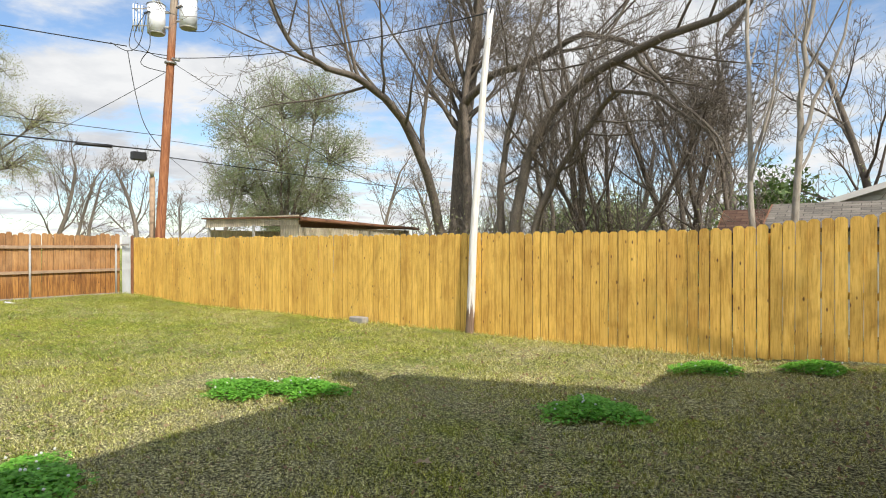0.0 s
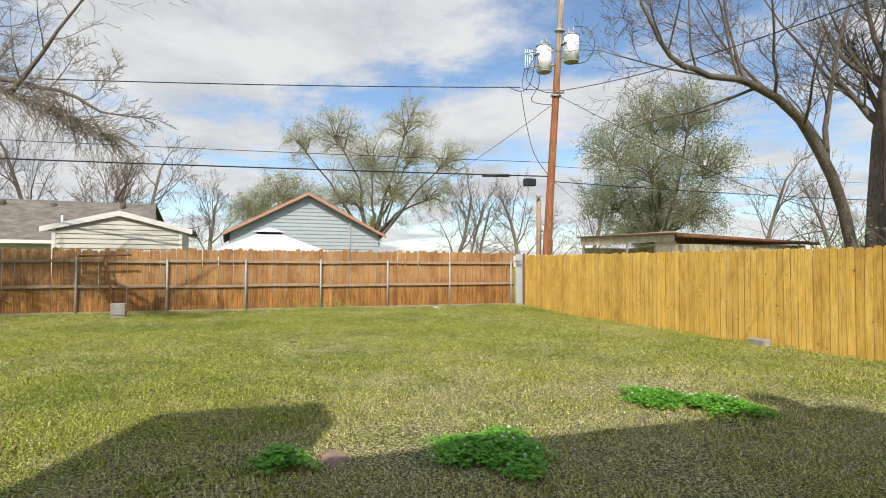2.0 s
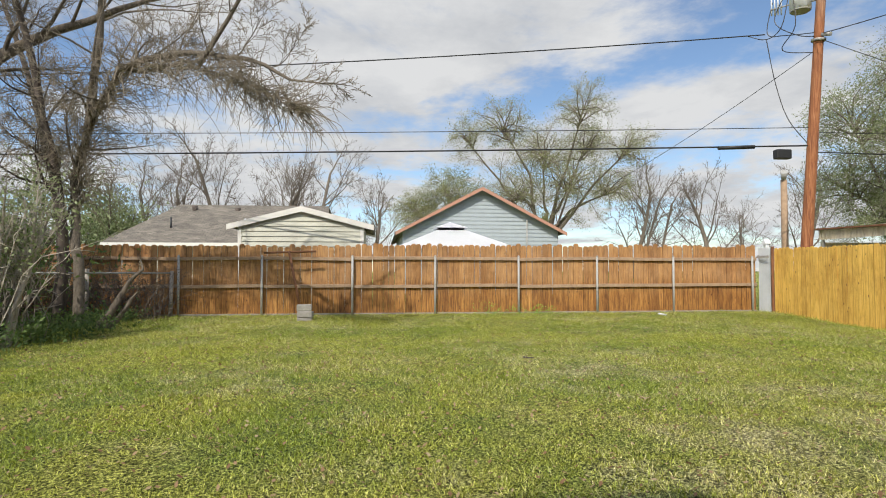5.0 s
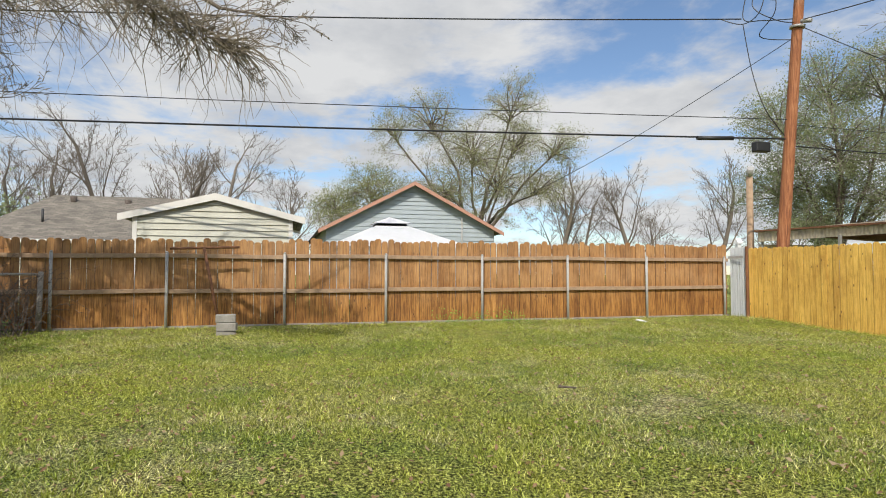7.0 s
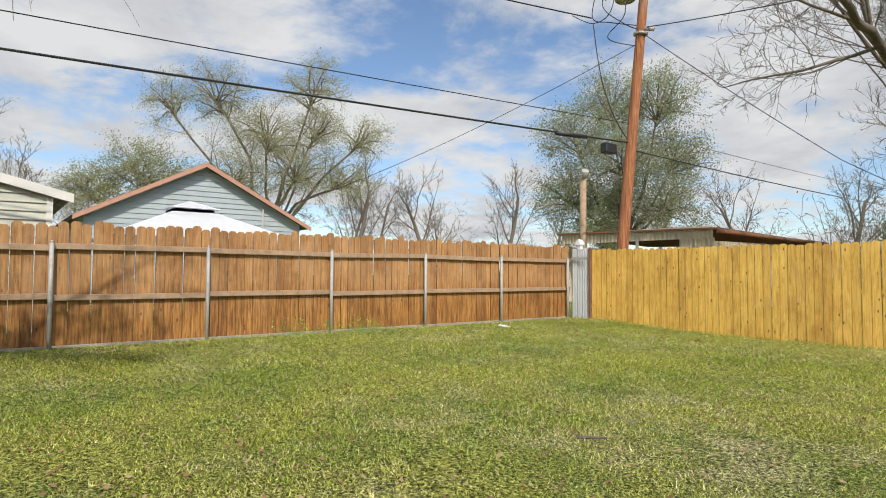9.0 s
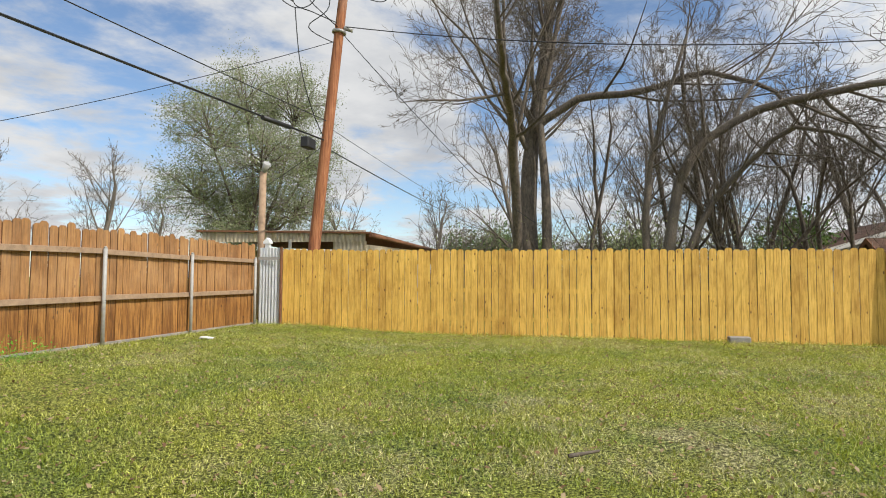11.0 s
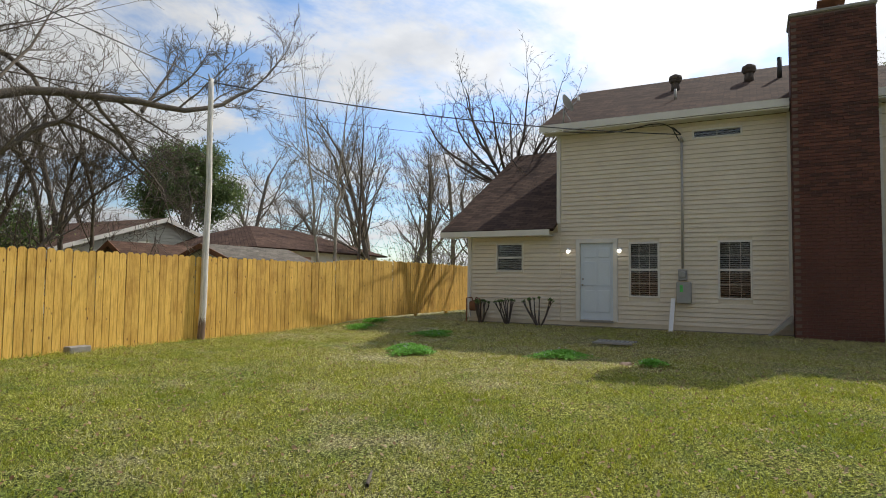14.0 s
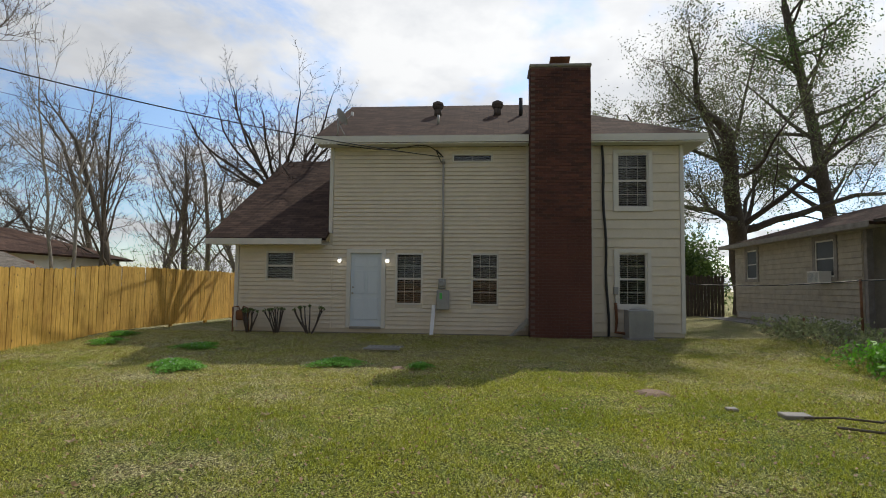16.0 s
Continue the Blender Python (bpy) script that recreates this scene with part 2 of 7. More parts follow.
def brick_mat():
    m = Mat("red_clay_brick", 0.9)
    r = m.island()
    v = m.world_coords()
    tone = m.ramp(r, (0.0, (0.050, 0.024, 0.019)), (0.5, (0.115, 0.044, 0.033)), (1.0, (0.19, 0.075, 0.052)))
    n = m.noise(v, 30, 5)
    soot = m.ramp(m.noise(v, 0.7, 5), (0.35, (0.55, 0.5, 0.5)), (0.65, (1.1, 1.05, 1.0)))
    m.color(m.mix(0.8, m.mix(0.3, tone, m.ramp(n, (0.3, (0.06, 0.028, 0.022)), (0.7, (0.18, 0.08, 0.06)))), soot, "MULTIPLY"))
    m.bump(n, 0.5, 0.004)
    return m.m


M_BRICK = brick_mat()
M_MORTAR = plain("sooty_mortar", (0.17, 0.12, 0.10), 0.95, var=0.3, scale=8)


def bark(name, a, b, s=1.0):
    m = Mat(name, 0.95)
    v = m.coords((1, 1, 0.35))
    n = m.noise(v, 16 * s, 6, 0.7, 0.5)
    big = m.noise(m.coords(), 1.5, 4)
    col = m.ramp(n, (0.3, a), (0.7, b))
    m.color(m.mix(0.6, col, m.ramp(big, (0.3, (0.65, 0.65, 0.65)), (0.7, (1.2, 1.2, 1.2))), "MULTIPLY"))
    m.bump(n, 0.8, 0.02)
    return m.m


M_BARK = bark("brown_grey_bark", (0.060, 0.048, 0.037), (0.22, 0.178, 0.135))
M_BARK_LIGHT = bark("pale_grey_bark", (0.22, 0.19, 0.15), (0.46, 0.41, 0.34))
M_BARK_DARK = bark("dark_bark", (0.05, 0.04, 0.033), (0.14, 0.11, 0.09))
M_TWIG = bark("grey_brown_twigs", (0.082, 0.067, 0.052), (0.235, 0.195, 0.15), 3)


def leafmat(name, a, b, c):
    m = Mat(name, 0.6)
    col = m.ramp(m.island(), (0.0, a), (0.5, b), (1.0, c))
    m.color(col)
    m.translucent(col, 0.4)
    m.b.inputs["Transmission Weight"].default_value = 0.0
    m.b.inputs["Subsurface Weight"].default_value = 0.0
    return m.m


M_LEAF_GREY = leafmat("grey_green_leaves", (0.16, 0.20, 0.085), (0.26, 0.30, 0.14), (0.38, 0.42, 0.22))
M_LEAF_BUD = leafmat("olive_bud_leaves", (0.20, 0.23, 0.08), (0.30, 0.32, 0.13), (0.44, 0.44, 0.22))
M_LEAF_DARK = leafmat("dark_green_leaves", (0.055, 0.10, 0.025), (0.11, 0.18, 0.045), (0.20, 0.28, 0.08))
M_LEAF_PINE = leafmat("mid_green_pine_needles", (0.085, 0.125, 0.04), (0.14, 0.20, 0.07), (0.22, 0.29, 0.11))
M_LEAF_OAK = leafmat("dull_oak_leaves", (0.09, 0.11, 0.045), (0.16, 0.18, 0.08), (0.26, 0.27, 0.13))
M_CLOVER = leafmat("bright_clover_leaves", (0.10, 0.28, 0.02), (0.17, 0.43, 0.035), (0.27, 0.56, 0.08))
M_DEADLEAF = leafmat("dry_fallen_leaves", (0.20, 0.10, 0.05), (0.34, 0.20, 0.10), (0.48, 0.36, 0.22))
M_FLOWER = plain("white_clover_flowers", (0.7, 0.7, 0.65), 0.8, bump=0)


def lawn_zones(m, v):
    """Where the lawn is straw coloured, and where it is fresh green."""
    big = m.noise(v, 0.22, 5, 0.6, 0.6)
    mid = m.noise(v, 1.4, 6, 0.65)
    xyz = m.n.new("ShaderNodeSeparateXYZ")
    m.l.new(v, xyz.inputs[0])
    east = m.math("MULTIPLY", m.ramp(m.math("ADD", m.math("MULTIPLY", xyz.outputs[0], 0.1), 1.0), (0.15, (0, 0, 0)), (0.65, (1, 1, 1))), 0.145)
    straw = m.math("ADD", east, m.math("ADD", m.math("MULTIPLY", big, 0.5), m.math("MULTIPLY", mid, 0.5)))
    fresh = m.ramp(m.noise(m.shift(v, 0.5), 0.55, 5, 0.62, 0.4), (0.44, (0, 0, 0)), (0.60, (1, 1, 1)))
    return straw, fresh


def ground_mat():
    m = Mat("winter_lawn", 0.95)
    v = m.world_coords()
    straw, fresh = lawn_zones(m, v)
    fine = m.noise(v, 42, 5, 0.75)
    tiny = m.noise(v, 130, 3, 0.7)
    # Dark flecks and clump dips put the shade between tufts into the colour.
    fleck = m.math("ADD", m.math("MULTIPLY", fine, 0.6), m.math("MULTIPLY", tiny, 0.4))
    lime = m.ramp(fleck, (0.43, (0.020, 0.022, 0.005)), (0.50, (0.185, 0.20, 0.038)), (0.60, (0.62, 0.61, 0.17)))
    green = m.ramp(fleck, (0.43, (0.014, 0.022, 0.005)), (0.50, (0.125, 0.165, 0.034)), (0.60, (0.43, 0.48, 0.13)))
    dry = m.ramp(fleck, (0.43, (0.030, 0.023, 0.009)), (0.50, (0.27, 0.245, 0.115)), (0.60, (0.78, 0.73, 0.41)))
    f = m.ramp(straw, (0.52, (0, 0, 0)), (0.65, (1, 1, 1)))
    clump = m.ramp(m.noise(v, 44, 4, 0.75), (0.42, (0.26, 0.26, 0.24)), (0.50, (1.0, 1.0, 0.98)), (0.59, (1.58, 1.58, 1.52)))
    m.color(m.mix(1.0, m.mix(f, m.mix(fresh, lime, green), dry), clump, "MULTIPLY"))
    m.b.inputs["Specular IOR Level"].default_value = 0.1
    m.bump(fleck, 1.0, 0.035)
    return m.m


M_GROUND = ground_mat()


def blade_mat():
    m = Mat("grass_blades", 0.6)
    v = m.world_coords()
    straw, fresh = lawn_zones(m, v)
    i = m.island()
    lime = m.ramp(i, (0.0, (0.080, 0.092, 0.014)), (0.5, (0.35, 0.395, 0.080)), (1.0, (0.74, 0.72, 0.21)))
    green = m.ramp(i, (0.0, (0.050, 0.085, 0.010)), (0.5, (0.24, 0.32, 0.060)), (1.0, (0.50, 0.54, 0.15)))
    dry = m.ramp(i, (0.0, (0.11, 0.082, 0.032)), (0.5, (0.54, 0.485, 0.235)), (1.0, (0.92, 0.86, 0.52)))
    own = m.math("FRACT", m.math("MULTIPLY", i, 37.7), 0.0)
    f = m.ramp(m.math("ADD", straw, m.math("MULTIPLY", own, 0.24)), (0.65, (0, 0, 0)), (0.76, (1, 1, 1)))
    col = m.mix(f, m.mix(fresh, lime, green), dry)
    # Noise dips darken the blades too, as painted shade between clumps.
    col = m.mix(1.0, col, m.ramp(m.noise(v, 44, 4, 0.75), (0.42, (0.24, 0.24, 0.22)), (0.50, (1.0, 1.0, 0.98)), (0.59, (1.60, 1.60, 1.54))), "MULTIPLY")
    m.color(col)
    m.b.inputs["Specular IOR Level"].default_value = 0.12
    m.translucent(m.mix(0.55, col, (0.62, 0.64, 0.015)), 0.36)
    return m.m


M_BLADE = blade_mat()


def glass_mat():
    m = Mat("window_glass", 0.06)
    m.color((0.9, 0.93, 0.95))
    m.b.inputs["Transmission Weight"].default_value = 1.0
    m.b.inputs["IOR"].default_value = 1.45
    return m.m


M_GLASS = glass_mat()

# ---- building blocks ----


def mesh_of(bm, name, mat=None):
    me = bpy.data.meshes.new(name)
    bm.normal_update()
    bm.to_mesh(me)
    bm.free()
    if mat:
        me.materials.append(mat)
    return me


def thing(name, label="", category="", group="", kind="", at=(0, 0, 0), rz=0.0):
    e = new(name)
    e.matrix_basis = pose(*at, 0, 0, rz)
    return tagged(e, label, category, group, kind)


def part(name, bm, material, parent=None, label="", data=None):
    ob = new(name, data or mesh_of(bm, name, material))
    if parent is not None:
        ob.parent = parent
    if label:
        ob["label"] = label
    return ob


def box(x0, x1, y0, y1, z0, z1, bm=None, bevel=0.0, m=None):
    b2 = bmesh.new()
    bmesh.ops.create_cube(b2, size=1.0, matrix=Matrix.Translation(((x0 + x1) / 2, (y0 + y1) / 2, (z0 + z1) / 2)) @ Matrix.Diagonal((abs(x1 - x0), abs(y1 - y0), abs(z1 - z0), 1)))
    if bevel:
        bmesh.ops.bevel(b2, geom=b2.edges[:], offset=bevel, segments=1, affect="EDGES")
    if m is not None:
        bmesh.ops.transform(b2, matrix=m, verts=b2.verts)
    if bm is None:
        return b2
    join(bm, b2)
    return bm


def join(bm, b2):
    me = bpy.data.meshes.new("tmp")
    b2.to_mesh(me)
    b2.free()
    bm.from_mesh(me)
    bpy.data.meshes.remove(me)


def rod(a, b, r0, r1=None, seg=12, bm=None):
    a, b = Vector(a), Vector(b)
    r1 = r0 if r1 is None else r1
    b2 = bmesh.new()
    q = (b - a).to_track_quat("Z", "Y").to_matrix().to_4x4()
    bmesh.ops.create_cone(b2, cap_ends=True, segments=seg, radius1=r0, radius2=r1, depth=(b - a).length, matrix=Matrix.Translation((a + b) / 2) @ q)
    for f in b2.faces:
        f.smooth = len(f.verts) == 4
    if bm is None:
        return b2
    join(bm, b2)
    return bm


def tube_arrays(pts, radii, seg, V, F):
    """Append a tapered tube along pts to vertex and face lists."""
    base = len(V)
    n = len(pts)
    prev = None
    for i, p in enumerate(pts):
        d = pts[min(i + 1, n - 1)] - pts[max(i - 1, 0)]
        if d.length < 1e-6:
            d = Vector((0, 0, 1))
        d.normalize()
        side = d.orthogonal().normalized() if prev is None else (prev - d * prev.dot(d)).normalized()
        prev = side
        other = d.cross(side)
        for k in range(seg):
            a = 2 * math.pi * k / seg
            V.append(tuple(p + (side * math.cos(a) + other * math.sin(a)) * radii[i]))
    for i in range(n - 1):
        for k in range(seg):
            k2 = (k + 1) % seg
            F.append((base + i * seg + k, base + i * seg + k2, base + (i + 1) * seg + k2, base + (i + 1) * seg + k))


def cable(name, pts, r, mat, sag=0.0, parent=None, seg=5, n=14):
    """A hanging wire through the points, with sag between each pair."""
    out = []
    P = [Vector(p) for p in pts]
    for a, b in zip(P, P[1:]):
        for i in range(n):
            t = i / n
            q = a.lerp(b, t)
            q.z -= sag * 4 * t * (1 - t)
            out.append(q)
    out.append(P[-1])
    V, F = [], []
    tube_arrays(out, [r] * len(out), seg, V, F)
    me = bpy.data.meshes.new(name)
    me.from_pydata(V, [], F)
    me.materials.append(mat)
    ob = new(name, me)
    if parent is not None:
        ob.parent = parent
    return ob


def smooth01(t):
    t = max(0.0, min(1.0, t))
    return t * t * (3 - 2 * t)


def ground_z(x, y):
    """Height of the lawn: level, a little higher at the house, at the brown fence and at the neighbour."""
    z = 0.17 * smooth01((x + 2.2) / 2.9) * smooth01((9.5 - y) / 1.5)
    z += 0.13 * smooth01((-14.5 - x) / 3.5)
    z += 0.12 * smooth01((-7.5 - y) / 3.0) * smooth01((x + 8) / 4)
    return z


def prism(poly, along, a, b):
    """A solid from a polygon in one plane, pushed along an axis ('x', 'y' or 'z') from a to b."""
    bm = bmesh.new()
    put = {"x": lambda p, s: (s, p[0], p[1]), "y": lambda p, s: (p[0], s, p[1]), "z": lambda p, s: (p[0], p[1], s)}[along]
    v0 = [bm.verts.new(put(p, a)) for p in poly]
    v1 = [bm.verts.new(put(p, b)) for p in poly]
    bm.faces.new(v0)
    bm.faces.new(v1[::-1])
    n = len(poly)
    for i in range(n):
        bm.faces.new((v0[i], v1[i], v1[(i + 1) % n], v0[(i + 1) % n]))
    bmesh.ops.recalc_face_normals(bm, faces=bm.faces)
    return bm


def slab(corners, thick):
    """A sloping sheet of a given thickness from corners, with its local frame on the first edge so that courses follow the eave."""
    c = [Vector(p) for p in corners]
    o, ex = c[0], (c[1] - c[0]).normalized()
    nz = ex.cross(c[-1] - c[0]).normalized()
    if nz.z < 0:
        nz = -nz
    ey = nz.cross(ex)
    M = Matrix((ex, ey, nz)).transposed().to_4x4()
    M.translation = o
    inv = M.inverted()
    pts = [inv @ p for p in c]
    bm = bmesh.new()
    lo = [bm.verts.new((p.x, p.y, -thick)) for p in pts]
    hi = [bm.verts.new((p.x, p.y, 0)) for p in pts]
    bm.faces.new(hi)
    bm.faces.new(lo[::-1])
    for i in range(len(pts)):
        j = (i + 1) % len(pts)
        bm.faces.new((lo[i], lo[j], hi[j], hi[i]))
    bmesh.ops.recalc_face_normals(bm, faces=bm.faces)
    return bm, M


def roof_part(name, corners, mat, parent, thick=0.08, label=""):
    bm, M = slab(corners, thick)
    ob = part(name, bm, mat, parent, label)
    ob.matrix_basis = M
    return ob


# ---- ground ----
def make_ground():
    xs = sorted(set([-600, -300, -150, -80, -50, -35, -27] + [round(-24 + 0.5 * i, 2) for i in range(65)] + [12, 20, 35, 60, 120, 300, 600]))
    ys = sorted(set([-600, -300, -150, -80, -45, -28, -20] + [round(-16 + 0.5 * i, 2) for i in range(62)] + [20, 30, 45, 80, 150, 300, 600]))
    V = [(x, y, ground_z(x, y) + 0.012 * math.sin(x * 1.7 + y * 0.6) * math.cos(y * 1.9 - x * 0.4)) for y in ys for x in xs]
    nx = len(xs)
    F = [(j * nx + i, j * nx + i + 1, (j + 1) * nx + i + 1, (j + 1) * nx + i) for j in range(len(ys) - 1) for i in range(nx - 1)]
    me = bpy.data.meshes.new("ground")
    me.from_pydata(V, [], F)
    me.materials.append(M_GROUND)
    for p in me.polygons:
        p.use_smooth = True
    tagged(new("ground", me), "patchy green and straw coloured winter lawn of the back yard", "lawn", kind="structure")


make_ground()

# ---- the house ----
FX = 1.14            # the rear wall's face
HOLES = {
    "door": (1.39, 2.26, 0.36, 2.39), "w1": (3.87, 4.69, 1.62, 2.43), "w2": (0.25, 1.0, 0.98, 2.40), "w3": (-1.83, -1.09, 0.98, 2.40),
    "vent": (-1.66, -0.54, 4.93, 5.17), "wu": (-5.86, -5.02, 3.66, 5.14), "wl": (-5.80, -5.03, 1.02, 2.44),
}


def holes_in(y0, y1, z0, z1):
    return [h for h in HOLES.values() if h[0] < y1 and h[1] > y0 and h[2] < z1 and h[3] > z0]


def wall_cells(y0, y1, z0, z1):
    """The wall's rectangle split round its openings."""
    hs = holes_in(y0, y1, z0, z1)
    Y = sorted({y0, y1, *[h[0] for h in hs], *[h[1] for h in hs]})
    out = []
    for a, b in zip(Y, Y[1:]):
        cuts = sorted((h[2], h[3]) for h in hs if h[0] < b - 1e-4 and h[1] > a + 1e-4)
        z = z0
        for c, d in cuts:
            if c > z:
                out.append((a, b, z, c))
            z = d
        if z < z1:
            out.append((a, b, z, z1))
    return out


house = thing("house", "two-storey cream sided house with brown shingle roof and brick chimney", "house", at=(0, 0, 0))


def make_house():
    for y0, y1, z0, z1 in ((2.88, 5.55, 0.2, 2.7), (-6.76, 2.88, 0.2, 5.36)):
        for a, b, c, d in wall_cells(y0, y1, z0, z1):
            part("wall", box(FX + 0.02, FX + 0.17, a, b, c, d), M_SIDING, house)
    part("wall", box(FX + 0.17, 9.2, -6.76, -6.61, 0.2, 5.36), M_SIDING, house)
    part("wall", box(FX + 0.17, 9.2, 2.73, 2.88, 0.2, 5.36), M_SIDING, house)
    part("wall", box(9.2, 9.35, -6.76, 2.88, 0.2, 5.36), M_SIDING, house)
    part("wall", box(FX + 0.17, 12.6, 5.4, 5.55, 0.2, 2.7), M_SIDING, house)
    part("wall", box(12.45, 12.6, 2.88, 5.4, 0.2, 2.7), M_SIDING, house)
    # gable ends
    bm = prism([(FX + 0.02, 5.36), (9.35, 5.36), (5.2, 7.73)], "y", 2.74, 2.88)
    join(bm, prism([(FX + 0.02, 2.7), (12.6, 2.7), (6.9, 6.0)], "y", 5.41, 5.55))
    part("gable_wall", bm, M_SIDING, house)
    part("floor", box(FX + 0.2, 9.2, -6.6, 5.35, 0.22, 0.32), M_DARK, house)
    part("foundation", box(FX + 0.03, 9.3, -6.74, 5.53, -0.2, 0.26), M_CONCRETE, house, "grey concrete slab edge")
    # roofs
    e, zr = 0.74, 7.80
    roof_part("roof", [(e, 3.27, 5.58), (e, -7.3, 5.58), (5.2, -2.84, zr), (5.2, 3.27, zr)], M_SHINGLE, house)
    roof_part("roof", [(9.66, -7.3, 5.58), (9.66, 3.27, 5.58), (5.2, 3.27, zr), (5.2, -2.84, zr)], M_SHINGLE, house)
    roof_part("roof", [(e, -7.3, 5.58), (9.66, -7.3, 5.58), (5.2, -2.84, zr)], M_SHINGLE, house)
    roof_part("roof", [(e, 6.28, 2.78), (e, 2.89, 2.78), (7.0, 2.89, 6.25), (7.0, 6.28, 6.25)], M_SHINGLE, house)
    roof_part("roof", [(13.2, 2.89, 2.78), (13.2, 6.28, 2.78), (7.0, 6.28, 6.25), (7.0, 2.89, 6.25)], M_SHINGLE, house)
    # fascias and soffits
    for y0, y1, z in ((-7.3, -4.26, 5.60), (-2.62, 3.27, 5.60)):
        part("fascia", box(e - 0.02, e + 0.01, y0, y1, z - 0.19, z - 0.01), M_TRIM, house)
    part("fascia", box(e - 0.02, e + 0.01, 2.99, 6.28, 2.60, 2.76), M_TRIM, house)
    part("fascia", box(e + 0.012, 9.6, -7.3, -7.27, 5.41, 5.59), M_TRIM, house)
    part("rake_board", prism([(e, 5.42), (5.2, 7.60), (5.2, 7.73), (e, 5.52)], "y", 3.22, 3.26), M_TRIM, house)
    part("rake_board", prism([(e, 2.62), (7.0, 6.05), (7.0, 6.17), (e, 2.72)], "y", 6.22, 6.26), M_TRIM, house)
    for y0, y1 in ((-7.26, -4.26), (-2.62, 3.2)):
        part("soffit", box(e + 0.012, FX + 0.01, y0, y1, 5.37, 5.40), M_TRIM, house)
    part("soffit", box(e + 0.012, FX + 0.01, 2.99, 6.2, 2.60, 2.63), M_TRIM, house)
    part("soffit", box(FX + 0.012, 9.5, -7.26, -6.77, 5.37, 5.40), M_TRIM, house)
    # corner posts
    for y0, y1, z0, z1 in ((2.80, 2.90, 2.95, 5.37), (5.47, 5.57, 0.3, 2.60), (-6.78, -6.68, 0.3, 5.37), (-2.66, -2.58, 0.3, 5.37), (-4.38, -4.28, 0.3, 5.37)):
        part("corner_trim", box(FX - 0.03, FX + 0.018, y0, y1, z0, z1), M_TRIM, house)


make_house()


def window(key, trim=0.0, cols=2, halves=2, muntins=True):
    y0, y1, z0, z1 = HOLES[key]
    w = thing("window", at=(0, 0, 0))
    w.parent = house
    fr = 0.045
    bm = bmesh.new()
    for a, b, c, d in ((y0, y0 + fr, z0, z1), (y1 - fr, y1, z0, z1), (y0 + fr, y1 - fr, z0, z0 + fr), (y0 + fr, y1 - fr, z1 - fr, z1)):
        box(FX + 0.0, FX + 0.09, a, b, c, d, bm)
    if halves == 2:
        zm = (z0 + z1) / 2
        box(FX + 0.02, FX + 0.07, y0 + fr, y1 - fr, zm - 0.025, zm + 0.025, bm)
    part("window_frame", bm, M_TRIM, w)
    if trim:
        bm = bmesh.new()
        for a, b, c, d in ((y0 - trim, y0, z0 - trim, z1 + trim), (y1, y1 + trim, z0 - trim, z1 + trim), (y0, y1, z0 - trim, z0), (y0, y1, z1, z1 + trim)):
            box(FX - 0.035, FX + 0.018, a, b, c, d, bm)
        part("window_trim", bm, M_TRIM, w)
    part("pane", box(FX + 0.05, FX + 0.056, y0 + fr, y1 - fr, z0 + fr, z1 - fr), M_GLASS, w)
    if muntins:
        bm = bmesh.new()
        for i in range(1, cols + 1):
            y = y0 + (y1 - y0) * i / (cols + 1)
            box(FX + 0.04, FX + 0.049, y - 0.005, y + 0.005, z0 + fr, z1 - fr, bm)
        rows = 2 * halves
        for j in range(1, rows):
            if j * 2 == rows:
                continue
            z = z0 + (z1 - z0) * j / rows
            box(FX + 0.041, FX + 0.048, y0 + fr, y1 - fr, z - 0.005, z + 0.005, bm)
        part("muntins", bm, M_TRIM, w)
    bm = bmesh.new()
    n = int((z1 - z0) / 0.05)
    for i in range(n):
        z = z0 + (i + 0.5) * (z1 - z0) / n
        box(-0.02, 0.02, y0 + 0.02, y1 - 0.02, -0.0015, 0.0015, bm, m=Matrix.Translation((FX + 0.12, 0, z)) @ Matrix.Rotation(radians(30), 4, "Y"))
    part("blind", bm, M_BLIND, w, "half-open grey slat blind")
    # Added near-black sheet stands in for the shaded room behind the blind.
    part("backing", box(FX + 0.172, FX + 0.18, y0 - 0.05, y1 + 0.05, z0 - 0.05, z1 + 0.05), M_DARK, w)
    return w


window("w1", 0.0, 1, 2, False)
window("w2", 0.0)
window("w3", 0.0)
window("vent", 0.0, 1, 1)
window("wu", 0.10)
window("wl", 0.10)

